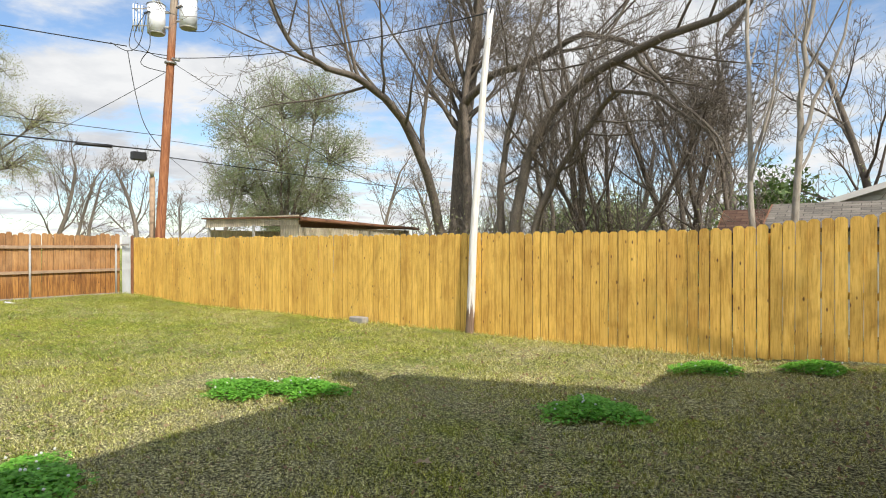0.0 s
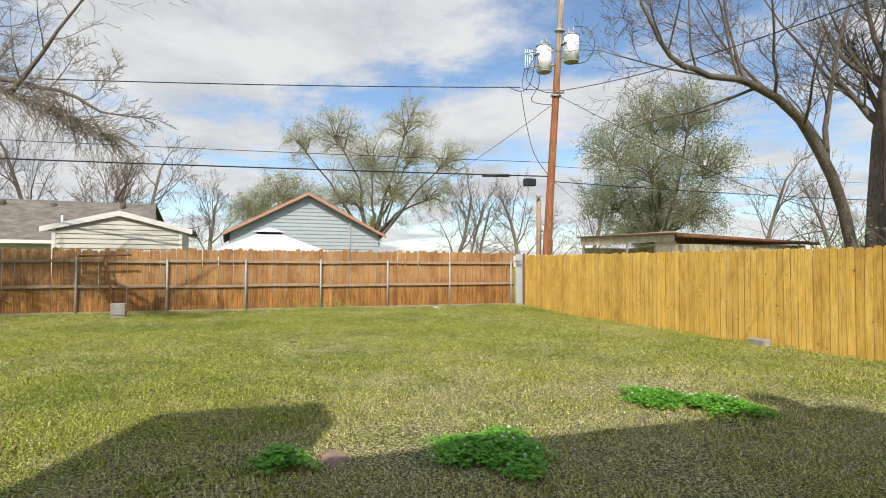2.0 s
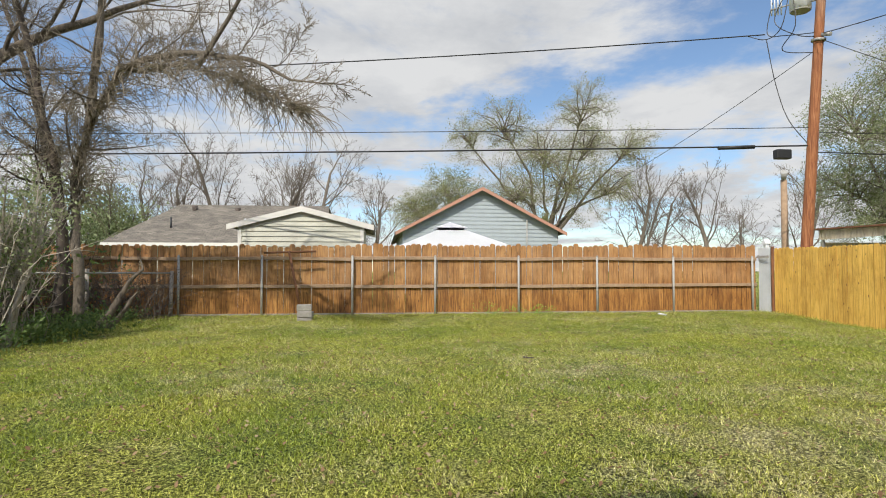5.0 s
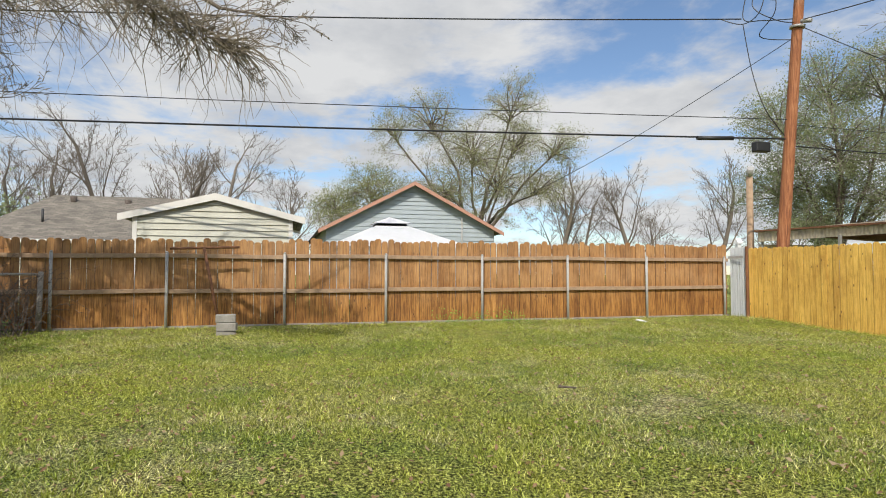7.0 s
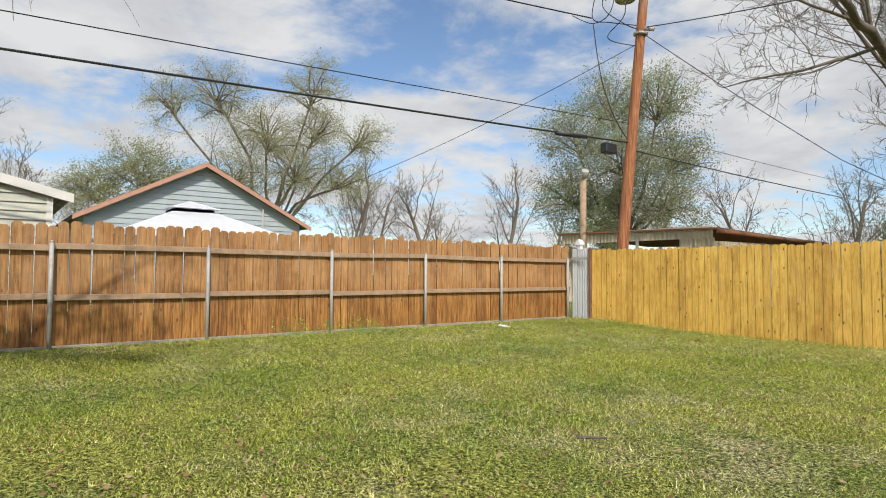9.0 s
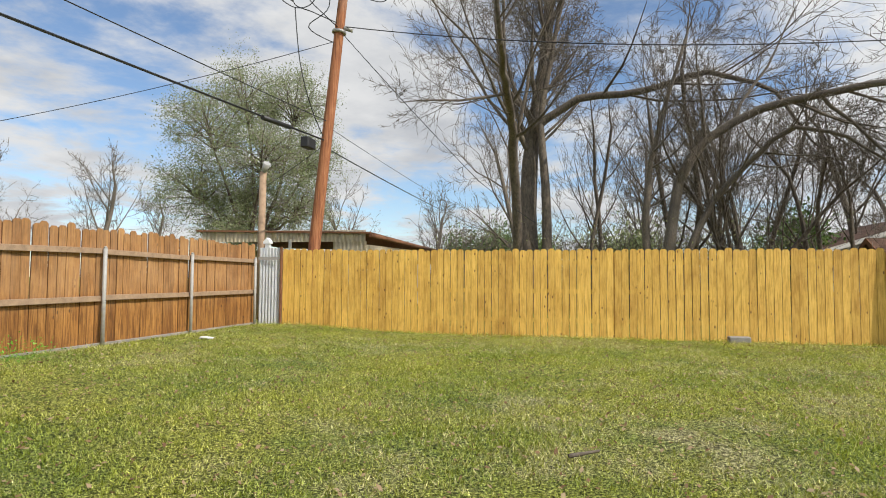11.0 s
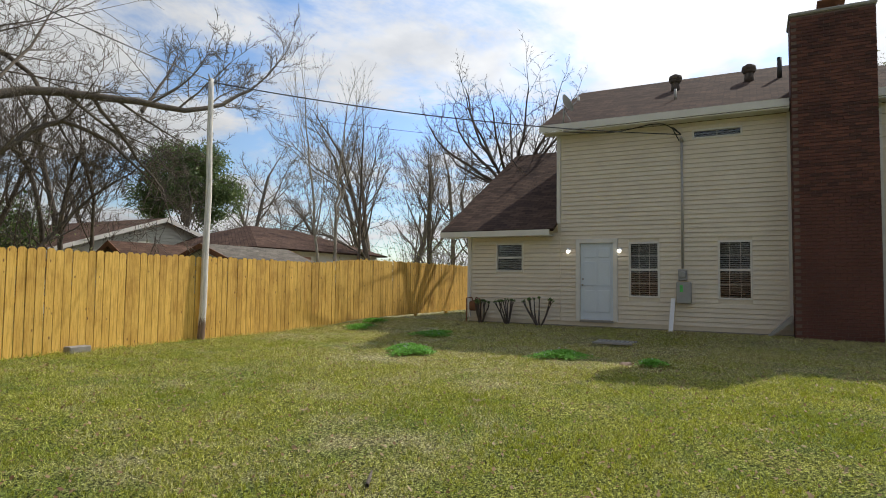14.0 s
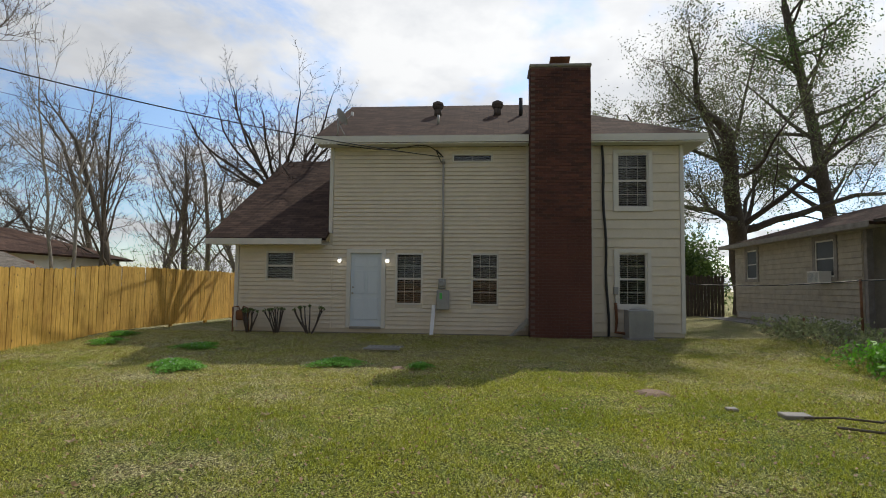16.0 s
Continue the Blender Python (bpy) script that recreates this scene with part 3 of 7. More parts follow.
# rear door
def make_door():
    d = thing("door", "pale blue six-panel rear door in a white frame", "door", kind="")
    d.parent = house
    y0, y1, z0, z1 = HOLES["door"]
    bm = bmesh.new()
    for a, b, c, e2 in ((y0 - 0.11, y0 - 0.002, z0 - 0.03, z1 + 0.11), (y1 + 0.002, y1 + 0.11, z0 - 0.03, z1 + 0.11), (y0 - 0.002, y1 + 0.002, z1 + 0.002, z1 + 0.11)):
        box(FX - 0.04, FX + 0.06, a, b, c, e2, bm)
    part("door_frame", bm, M_TRIM, d)
    bm = box(FX + 0.03, FX + 0.07, y0 + 0.003, y1 - 0.003, z0 + 0.004, z1 - 0.004)
    ym = (y0 + y1) / 2
    for (c, e2) in ((0.2, 0.78), (0.9, 1.55), (1.65, 1.9)):
        for a, b in ((y0 + 0.1, ym - 0.04), (ym + 0.04, y1 - 0.1)):
            part("door_panel", box(FX + 0.016, FX + 0.029, a, b, z0 + c, z0 + e2, None, 0.006), M_DOOR, d)
    part("door_slab", bm, M_DOOR, d)
    part("threshold", box(FX - 0.06, FX + 0.07, y0, y1, z0 - 0.06, z0 - 0.002), M_CONCRETE, d)
    k = bmesh.new()
    bmesh.ops.create_uvsphere(k, u_segments=12, v_segments=8, radius=0.03, matrix=Matrix.Translation((FX - 0.03, y1 - 0.07, z0 + 0.92)))
    rod((FX + 0.03, y1 - 0.07, z0 + 0.92), (FX - 0.02, y1 - 0.07, z0 + 0.92), 0.012, bm=k)
    part("door_handle", k, M_GALV, d)
    part("deadbolt", rod((FX + 0.03, y1 - 0.07, z0 + 1.08), (FX + 0.0, y1 - 0.07, z0 + 1.08), 0.025), M_GALV, d)


make_door()

# chimney
CH = (0.51, FX, -4.23, -2.65, 0.10, 7.36)
chimney = thing("chimney", "tall dark red brick chimney against the house's rear wall", "chimney")
part("core", box(CH[0] + 0.012, CH[1] + 0.3, CH[2] + 0.012, CH[3] - 0.012, CH[4], CH[5]), M_MORTAR, chimney)
part("cap", box(CH[0] - 0.03, CH[1] + 0.33, CH[2] - 0.03, CH[3] + 0.03, CH[5], CH[5] + 0.08, bevel=0.02), M_CONCRETE, chimney)

# roof vents, flue and dish
def turret(x, y, z):
    v = thing("roof_vent", "round brown metal turbine vent on the shingle roof", "roof vent", "vents on the roof")
    part("collar", rod((x, y, z - 0.12), (x, y, z + 0.12), 0.12, seg=16), M_BARK_DARK, v)
    bm = rod((x, y, z + 0.12), (x, y, z + 0.20), 0.13, 0.19, 16)
    rod((x, y, z + 0.20), (x, y, z + 0.32), 0.19, 0.17, 16, bm)
    rod((x, y, z + 0.32), (x, y, z + 0.38), 0.17, 0.06, 16, bm)
    part("head", bm, M_BARK_DARK, v)


def roof_height(x):
    return 5.58 + (x - 0.74) * (7.80 - 5.58) / (5.2 - 0.74)


turret(3.5, 0.08, roof_height(3.5) + 0.08)
turret(3.5, -1.82, roof_height(3.5) + 0.08)
part("flue_pipe", rod((3.4, -2.55, roof_height(3.4) - 0.05), (3.4, -2.55, roof_height(3.4) + 0.55), 0.06), M_BLACK)
tagged(bpy.data.objects["flue_pipe"], "black metal flue pipe on the shingle roof", "flue pipe")
part("vent_pipe", rod((2.2, -0.05, roof_height(2.2) - 0.05), (2.2, -0.05, roof_height(2.2) + 0.28), 0.035), M_GALV)
tagged(bpy.data.objects["vent_pipe"], "thin grey plumbing vent pipe on the roof", "vent pipe")
cowl = thing("chimney_cowl", "rusty metal rain cowl on top of the brick chimney", "chimney cowl")
part("flue", box(0.85, 1.15, -3.62, -3.32, 7.44, 7.52), M_RUST, cowl)
for a, b in ((-3.60, 0.87), (-3.34, 0.87), (-3.60, 1.13), (-3.34, 1.13)):
    part("leg", rod((b, a, 7.52), (b, a, 7.62), 0.01), M_RUST, cowl)
part("lid", box(-0.24, 0.24, -0.27, 0.27, -0.01, 0.01, m=Matrix.Translation((1.0, -3.47, 7.67)) @ Matrix.Rotation(radians(14), 4, "Y")), M_RUST, cowl)


def make_dish():
    d = thing("satellite_dish", "small grey satellite dish fixed to the roof edge", "satellite dish")
    bm = bmesh.new()
    c = Vector((0.92, 2.62, 6.15))
    n = Vector((0.35, -0.75, 0.55)).normalized()
    rings = []
    q = n.to_track_quat("Z", "Y")
    for i in range(6):
        r = 0.30 * i / 5
        h = 0.10 * (i / 5) ** 2
        rings.append([bm.verts.new(c + q @ Vector((r * math.cos(a), 0.85 * r * math.sin(a), h))) for a in [k * math.pi / 10 for k in range(20)]] if i else [bm.verts.new(c)])
    for k in range(20):
        bm.faces.new((rings[0][0], rings[1][k], rings[1][(k + 1) % 20]))
        for i in range(1, 5):
            bm.faces.new((rings[i][k], rings[i + 1][k], rings[i + 1][(k + 1) % 20], rings[i][(k + 1) % 20]))
    bmesh.ops.solidify(bm, geom=bm.faces[:], thickness=0.012)
    part("reflector", bm, M_GREYENAMEL, d)
    part("mast", rod((0.90, 2.66, 5.58), (0.92, 2.64, 6.12), 0.022), M_GALV, d)
    part("brace", rod((0.78, 2.4, 5.6), (0.91, 2.62, 5.98), 0.012), M_GALV, d)
    part("feed_arm", rod(c + Vector((0, 0, -0.22)), c + n * 0.42 + Vector((0, 0, -0.1)), 0.012), M_GALV, d)
    part("feed_horn", box(-0.04, 0.04, -0.03, 0.03, -0.05, 0.05, m=Matrix.Translation(c + n * 0.44 + Vector((0, 0, -0.08)))), M_WHITEMETAL, d)


make_dish()

# wall fittings
meter = thing("electric_meter", "grey electric meter box with a conduit on the siding", "electric meter")
part("conduit", rod((FX - 0.04, -0.30, 1.72), (FX - 0.04, -0.30, 4.9), 0.03), M_GALV, meter)
part("meter_base", box(FX - 0.14, FX - 0.005, -0.40, -0.20, 1.42, 1.70, bevel=0.015), M_GREYENAMEL, meter)
part("meter_glass", rod((FX - 0.24, -0.30, 1.57), (FX - 0.14, -0.30, 1.57), 0.075, 0.085, 16), M_GREYENAMEL, meter)
part("breaker_box", box(FX - 0.16, FX - 0.005, -0.50, -0.16, 0.86, 1.38, bevel=0.012), M_GREYENAMEL, meter)
M_GREENTAG = plain("green_sticker", (0.10, 0.55, 0.12), 0.5, bump=0)
part("sticker", box(FX - 0.166, FX - 0.161, -0.31, -0.24, 1.14, 1.31), M_GREENTAG, meter, "green inspection sticker")
part("weatherhead", rod((FX - 0.04, -0.30, 4.9), (FX - 0.16, -0.30, 4.98), 0.05, 0.03), M_GALV, meter)
for y in (2.56, 1.22):
    lt = thing("wall_light", "white porch lantern that is lit beside the rear door", "wall light", "lights beside the rear door")
    part("back_plate", rod((FX - 0.03, y, 2.20), (FX - 0.0, y, 2.20), 0.06, seg=16), M_WHITEMETAL, lt)
    bm = bmesh.new()
    bmesh.ops.create_uvsphere(bm, u_segments=14, v_segments=10, radius=0.055, matrix=Matrix.Translation((FX - 0.10, y, 2.17)))
    gl = Mat("lamp_glass", 0.3)
    gl.color((0.9, 0.9, 0.85))
    gl.b.inputs["Emission Color"].default_value = (1, 0.93, 0.8, 1)
    gl.b.inputs["Emission Strength"].default_value = 2.5
    part("globe", bm, gl.m, lt, "lit frosted glass globe")
    part("cap", rod((FX - 0.10, y, 2.215), (FX - 0.10, y, 2.26), 0.06, 0.03, 14), M_WHITEMETAL, lt)
plank = thing("leaning_plank", "white painted plank leaning against the rear wall", "plank")
part("plank", box(-0.012, 0.012, -0.05, 0.05, 0, 0.86, bevel=0.003, m=Matrix.Translation((FX - 0.34, -0.04, 0.165)) @ Matrix.Rotation(radians(19), 4, "Y") @ Matrix.Rotation(radians(2.5), 4, "X")), M_WHITEMETAL, plank)
sp = thing("downspout_chute", "grey metal chute leaning beside the chimney base", "metal chute")
part("trough", prism([(-2.12, 0.19), (-2.2, 0.19), (-2.62, 0.52), (-2.62, 0.66), (-2.58, 0.66)], "x", 0.80, 0.98), M_GALV, sp)
lines = thing("refrigerant_line", "black insulated pipe running down the siding", "pipe")
V, F = [], []
tube_arrays([Vector((FX - 0.05, -4.62 - 0.02 * math.sin(i * 1.3) - 0.012 * i, 5.36 - i * 0.43)) for i in range(13)], [0.035] * 13, 8, V, F)
me = bpy.data.meshes.new("pipe")
me.from_pydata(V, [], F)
me.materials.append(M_BLACK)
part("pipe", None, None, lines, data=me)
V, F = [], []
tube_arrays([Vector(p) for p in ((FX - 0.06, -4.95, 1.1), (FX - 0.08, -4.97, 0.6), (FX - 0.12, -4.93, 0.32), (FX - 0.3, -5.2, 0.30))], [0.04] * 4, 8, V, F)
me = bpy.data.meshes.new("branch_pipe")
me.from_pydata(V, [], F)
me.materials.append(M_RUST)
part("branch_pipe", None, None, lines, data=me)
dis = thing("disconnect_box", "small grey electric disconnect box on the siding", "switch box")
part("case", box(FX - 0.09, FX - 0.005, -5.02, -4.90, 1.32, 1.52, bevel=0.01), M_GREYENAMEL, dis)
part("lead", rod((FX - 0.05, -4.95, 1.1), (FX - 0.05, -4.95, 1.31), 0.012), M_GALV, dis)

ac = thing("air_conditioner", "light grey outdoor air conditioner unit beside the rear wall", "air conditioner")
part("case", box(0.42, 0.98, -5.76, -5.14, 0.20, 0.93, bevel=0.015), M_GREYENAMEL, ac)
bm = bmesh.new()
for i in range(16):
    box(0.412, 0.42, -5.72, -5.18, 0.28 + i * 0.037, 0.292 + i * 0.037, bm)
part("grille", bm, M_GREYENAMEL, ac)
part("top_guard", rod((0.70, -5.45, 0.93), (0.70, -5.45, 0.96), 0.24, 0.2, 20), M_GALV, ac)
part("pad", box(0.36, 1.05, -5.82, -5.08, 0.10, 0.20), M_CONCRETE, ac)
gas = thing("gas_meter", "rusty gas meter with pipes by the house corner", "gas meter")
part("body", box(0.84, 1.0, 5.15, 5.40, 0.5, 0.78, bevel=0.04), M_RUST, gas)
V, F = [], []
tube_arrays([Vector(p) for p in ((0.92, 5.5, 0.12), (0.92, 5.5, 0.86), (0.92, 5.34, 0.88), (0.92, 5.30, 0.78))], [0.022] * 4, 8, V, F)
tube_arrays([Vector(p) for p in ((0.92, 5.24, 0.78), (0.92, 5.2, 0.88), (0.92, 5.08, 0.84), (0.92, 5.04, 0.12))], [0.022] * 4, 8, V, F)
me = bpy.data.meshes.new("pipes")
me.from_pydata(V, [], F)
me.materials.append(M_RUST)
part("pipes", None, None, gas, data=me)

# clipped shrubs at the wall
def shrub(x, y, h, seed, spread):
    s = thing("pruned_shrub", "hard pruned leafless shrub against the rear wall", "shrub", "shrubs along the wall")
    rnd = random.Random(seed)
    V, F, LV, LF = [], [], [], []
    g = ground_z(x, y)
    for i in range(9):
        a = rnd.uniform(0, 6.28)
        p = Vector((x + 0.04 * math.cos(a), y + 0.04 * math.sin(a), g - 0.03))
        d = Vector((math.cos(a) * 0.3, math.sin(a) * spread, 1)).normalized()
        pts, rr = [p], [0.022]
        for k in range(4):
            d = (d + Vector((rnd.uniform(-.2, .2), rnd.uniform(-.2, .2), 0.1))).normalized()
            p = p + d * h / 4.2
            pts.append(p)
            rr.append(0.022 - 0.003 * k)
        tube_arrays(pts, rr, 6, V, F)
        for k in range(3):
            e = (d + Vector((rnd.uniform(-.6, .6), rnd.uniform(-.6, .6), rnd.uniform(0, .6)))).normalized()
            tube_arrays([p - d * 0.08, p + e * 0.09], [0.012, 0.008], 4, V, F)
            for _ in range(4):
                c = p + e * 0.09 + Vector((rnd.uniform(-.03, .03), rnd.uniform(-.03, .03), rnd.uniform(-.02, .03)))
                u, w = Vector((rnd.uniform(-1, 1), rnd.uniform(-1, 1), rnd.uniform(-1, 1))).normalized() * 0.028, Vector((rnd.uniform(-1, 1), rnd.uniform(-1, 1), rnd.uniform(-1, 1))).normalized() * 0.028
                b = len(LV)
                LV.extend([tuple(c - u), tuple(c + w), tuple(c + u), tuple(c - w)])
                LF.append((b, b + 1, b + 2, b + 3))
    for nm, v, f, mt in (("stem_mass", V, F, M_BARK_DARK), ("leaves", LV, LF, M_LEAF_DARK)):
        me = bpy.data.meshes.new(nm)
        me.from_pydata(v, [], f)
        me.materials.append(mt)
        part(nm, None, None, s, data=me)


for x, y, h, sd, spr in ((0.8, 5.0, 0.62, 1, 0.25), (0.75, 4.2, 0.66, 2, 0.35), (0.7, 3.25, 0.74, 3, 0.6)):
    shrub(x, y, h, sd, spr)

# ---- fences ----
def board(w, h, t=0.016, ear=0.035):
    bm = prism([(-w / 2, 0), (w / 2, 0), (w / 2, h - ear), (w / 2 - ear, h), (-w / 2 + ear, h), (-w / 2, h - ear)], "y", 0, t)
    return bm


def make_yellow():
    f = thing("yellow_fence", "tall fence of new honey-yellow pine boards with clipped corners", "fence", kind="structure")
    rnd = random.Random(5)
    shapes = [mesh_of(board(0.138, 1.83 + d), "fence_board", M_YELLOW) for d in (-0.02, -0.01, 0, 0.01)]
    x = -17.92
    while x < 9.0:
        g = ground_z(x, 7.6) * (1 if x > -6 else 0.2)
        ob = new("board", shapes[rnd.randrange(4)])
        ob.parent = f
        ob.matrix_basis = pose(x + 0.07, 8.83 + rnd.uniform(0, 0.006), g - 0.01 + rnd.uniform(-0.008, 0.008), rnd.uniform(-0.3, 0.3), rnd.uniform(-0.25, 0.25), 0)
        x += 0.1435 + (rnd.uniform(0, 0.003) if rnd.random() < 0.6 else rnd.uniform(0.004, 0.009))
    for z in (0.35, 0.95, 1.55):
        part("rail", box(-17.9, 9.0, 8.86, 8.90, z - 0.045, z + 0.045), M_YELLOW, f)
    for i in range(12):
        xx = -17.85 + i * 2.42
        part("post", box(xx - 0.045, xx + 0.045, 8.905, 8.995, -0.1, 1.75), M_YELLOW, f)


make_yellow()


def make_brown():
    f = thing("brown_fence", "weathered orange-brown cedar fence with rails and steel posts in front", "fence", kind="structure")
    rnd = random.Random(9)
    shapes = [mesh_of(board(0.1385, 1.82 + d), "fence_board", M_BROWN) for d in (-0.03, -0.01, 0.01, 0.03)]
    y = 8.72
    while y > -10.6:
        h = 0.12 if y > -2 else 0.08
        ob = new("board", shapes[rnd.randrange(4)])
        ob.parent = f
        ob.matrix_basis = pose(-18.56 - rnd.uniform(0, 0.009), y - 0.07, h + rnd.uniform(-0.012, 0.012), 0, 0, 90) @ pose(0, 0, 0, rnd.uniform(-0.4, 0.4), rnd.uniform(-0.5, 0.5), 0)
        y -= 0.1395 + (rnd.uniform(0, 0.0012) if rnd.random() < 0.8 else rnd.uniform(0.002, 0.005))
    posts = [8.56, 6.28, 4.14, 2.0, -0.21, -2.34, -4.60, -6.62]
    for y in posts:
        p = part("post", rod((-18.455, y, -0.1), (-18.455, y, 1.63), 0.03), M_GALV, f)
        part("post_cap", rod((-18.455, y, 1.63), (-18.455, y, 1.66), 0.034, 0.012), M_GALV, p)
    ends = posts + [-8.7, -10.6]
    ends[0] = 8.72
    for a, b in zip(ends, ends[1:]):
        for z in (0.86, 1.57):
            dz, ez = rnd.uniform(-0.02, 0.02), rnd.uniform(-0.02, 0.02)
            bm = box(-18.54, -18.5, b + 0.004, a - 0.004, z - 0.042, z + 0.042, bevel=0.004)
            for v in bm.verts:
                v.co.z += dz if v.co.y > (a + b) / 2 else ez
            part("rail", bm, M_RAIL, f)
        part("kick_board", box(-18.54, -18.5, b + 0.004, a - 0.004, 0.07, 0.17, bevel=0.004), M_GREYWOOD, f)


make_brown()

# ---- corner: white metal panel, posts, poles ----
panel = thing("corner_panel", "white corrugated metal sheet closing the fence corner", "metal sheet")
bm = bmesh.new()
row = []
for i in range(29):
    t = i / 28
    x, y = -18.47 + 0.50 * t, 8.74 + 0.06 * t
    off = 0.014 * math.cos(i * math.pi / 2)
    row.append([bm.verts.new((x, y + off, z)) for z in (0.08, 1.88)])
for a, b in zip(row, row[1:]):
    bm.faces.new((a[0], b[0], b[1], a[1]))
bmesh.ops.solidify(bm, geom=bm.faces[:], thickness=0.003)
part("sheet", bm, M_WHITEMETAL, panel)
part("edge_post", box(-17.96, -17.925, 8.76, 8.83, -0.05, 1.9), M_RUST, panel)
part("cross_bar", box(-18.47, -17.97, 8.70, 8.72, 1.60, 1.66), M_GALV, panel)
vp = thing("vinyl_post", "white square post with a pointed cap in the corner", "post")
part("shaft", box(-18.40, -18.30, 8.86, 8.96, 0.0, 1.98), M_WHITEMETAL, vp)
part("cap", prism([(-18.43, 1.98), (-18.27, 1.98), (-18.27, 2.02), (-18.35, 2.12), (-18.43, 2.02)], "y", 8.83, 8.99), M_WHITEMETAL, vp)

wp = thing("white_pole", "tall slightly leaning weathered white wooden pole before the yellow fence", "pole")
V, F = [], []
N = 13
tube_arrays([Vector((-5.64 + 0.28 * i / N + 0.010 * math.sin(i * 1.1), 8.735 + 0.0016 * i * i, -0.1 + 5.95 * i / N)) for i in range(N + 1)], [0.078 - 0.022 * i / N for i in range(N + 1)], 12, V, F)
me = bpy.data.meshes.new("pole_shaft")
F.append(tuple(range(len(V) - 12, len(V))))
me.from_pydata(V, [], F)
me.polygons.foreach_set("use_smooth", [True] * len(F))


def whitepole_mat():
    m = Mat("peeled_pole_wood", 0.85)
    g = m.noise(m.coords((10, 10, 0.7)), 3, 6, 0.7, 0.4)
    z = m.n.new("ShaderNodeSeparateXYZ")
    m.l.new(m.coords(), z.inputs[0])
    f = m.ramp(m.math("ADD", z.outputs[2], m.math("MULTIPLY", g, 1.1)), (0.95, (0, 0, 0)), (1.75, (1, 1, 1)))
    m.color(m.mix(f, m.ramp(g, (0.3, (0.10, 0.055, 0.035)), (0.7, (0.30, 0.21, 0.15))), m.ramp(g, (0.3, (0.45, 0.41, 0.35)), (0.6, (0.78, 0.75, 0.70)))))
    m.bump(g, 0.6, 0.01)
    return m.m


me.materials.append(whitepole_mat())
part("shaft", None, None, wp, data=me)
part("hook", rod((-5.36, 9.0, 5.75), (-5.48, 8.95, 5.92), 0.015), M_GALV, wp)
cb = thing("concrete_block", "pale concrete block lying at the foot of the yellow fence", "concrete block")
part("block", box(-8.50, -8.12, 8.56, 8.76, -0.01, 0.13, bevel=0.015), M_CONCRETE, cb)

UP0, UP1 = Vector((-17.60, 9.36, 0.0)), Vector((-16.52, 9.45, 10.6))


def pole_at(z):
    return UP0.lerp(UP1, z / 10.6)


up = thing("utility_pole", "tall red-brown wooden utility pole behind the fence corner", "utility pole")


def redpole():
    m = Mat("creosote_stained_wood", 0.85)
    g = m.noise(m.coords((9, 9, 0.4)), 3, 6, 0.7, 0.3)
    b = m.noise(m.coords(), 0.8, 3)
    z = m.n.new("ShaderNodeSeparateXYZ")
    m.l.new(m.coords(), z.inputs[0])
    red = m.ramp(g, (0.3, (0.12, 0.036, 0.018)), (0.55, (0.35, 0.135, 0.055)), (0.75, (0.50, 0.26, 0.13)))
    grey = m.ramp(g, (0.3, (0.16, 0.12, 0.09)), (0.7, (0.46, 0.37, 0.28)))
    f = m.ramp(m.math("MULTIPLY", m.math("ADD", z.outputs[2], b), 0.1), (0.80, (0, 0, 0)), (0.92, (1, 1, 1)))
    m.color(m.mix(f, red, grey))
    m.bump(g, 0.6, 0.01)
    return m.m


V, F = [], []
tube_arrays([pole_at(-0.3 + i * 1.09) for i in range(11)], [0.155 - 0.006 * i for i in range(11)], 14, V, F)
me = bpy.data.meshes.new("shaft")
F.append(tuple(range(len(V) - 14, len(V))))
me.from_pydata(V, [], F)
me.polygons.foreach_set("use_smooth", [True] * len(F))
me.materials.append(redpole())
part("shaft", None, None, up, data=me)


def transformer(dx, dy, z):
    c = pole_at(z) + Vector((dx, dy, 0))
    t = thing("transformer", "white cylindrical pole transformer with bushings", "transformer", "transformers on the pole")
    bm = rod(c + Vector((0, 0, -0.42)), c + Vector((0, 0, 0.42)), 0.25, seg=24)
    part("tank", bm, M_WHITEMETAL, t)
    part("lid", rod(c + Vector((0, 0, 0.42)), c + Vector((0, 0, 0.50)), 0.27, 0.16, 24), M_GREYENAMEL, t)
    part("base_ring", rod(c + Vector((0, 0, -0.45)), c + Vector((0, 0, -0.42)), 0.22, 0.25, 24), M_GALV, t)
    for k in (-0.09, 0.09):
        part("bushing", rod(c + Vector((k, k * 0.4, 0.48)), c + Vector((k, k * 0.4, 0.70)), 0.04, 0.02, 10), M_GREYENAMEL, t)
    for zz in (0.22, -0.22):
        q = pole_at(z + zz)
        part("bracket", rod(q, c + Vector((0, 0, zz)), 0.035), M_GALV, t)
    for k in range(3):
        part("terminal", rod(c + Vector((-0.10 + 0.1 * k, -0.24, 0.12)), c + Vector((-0.10 + 0.1 * k, -0.32, 0.12)), 0.025), M_BLACK, t)
    return c


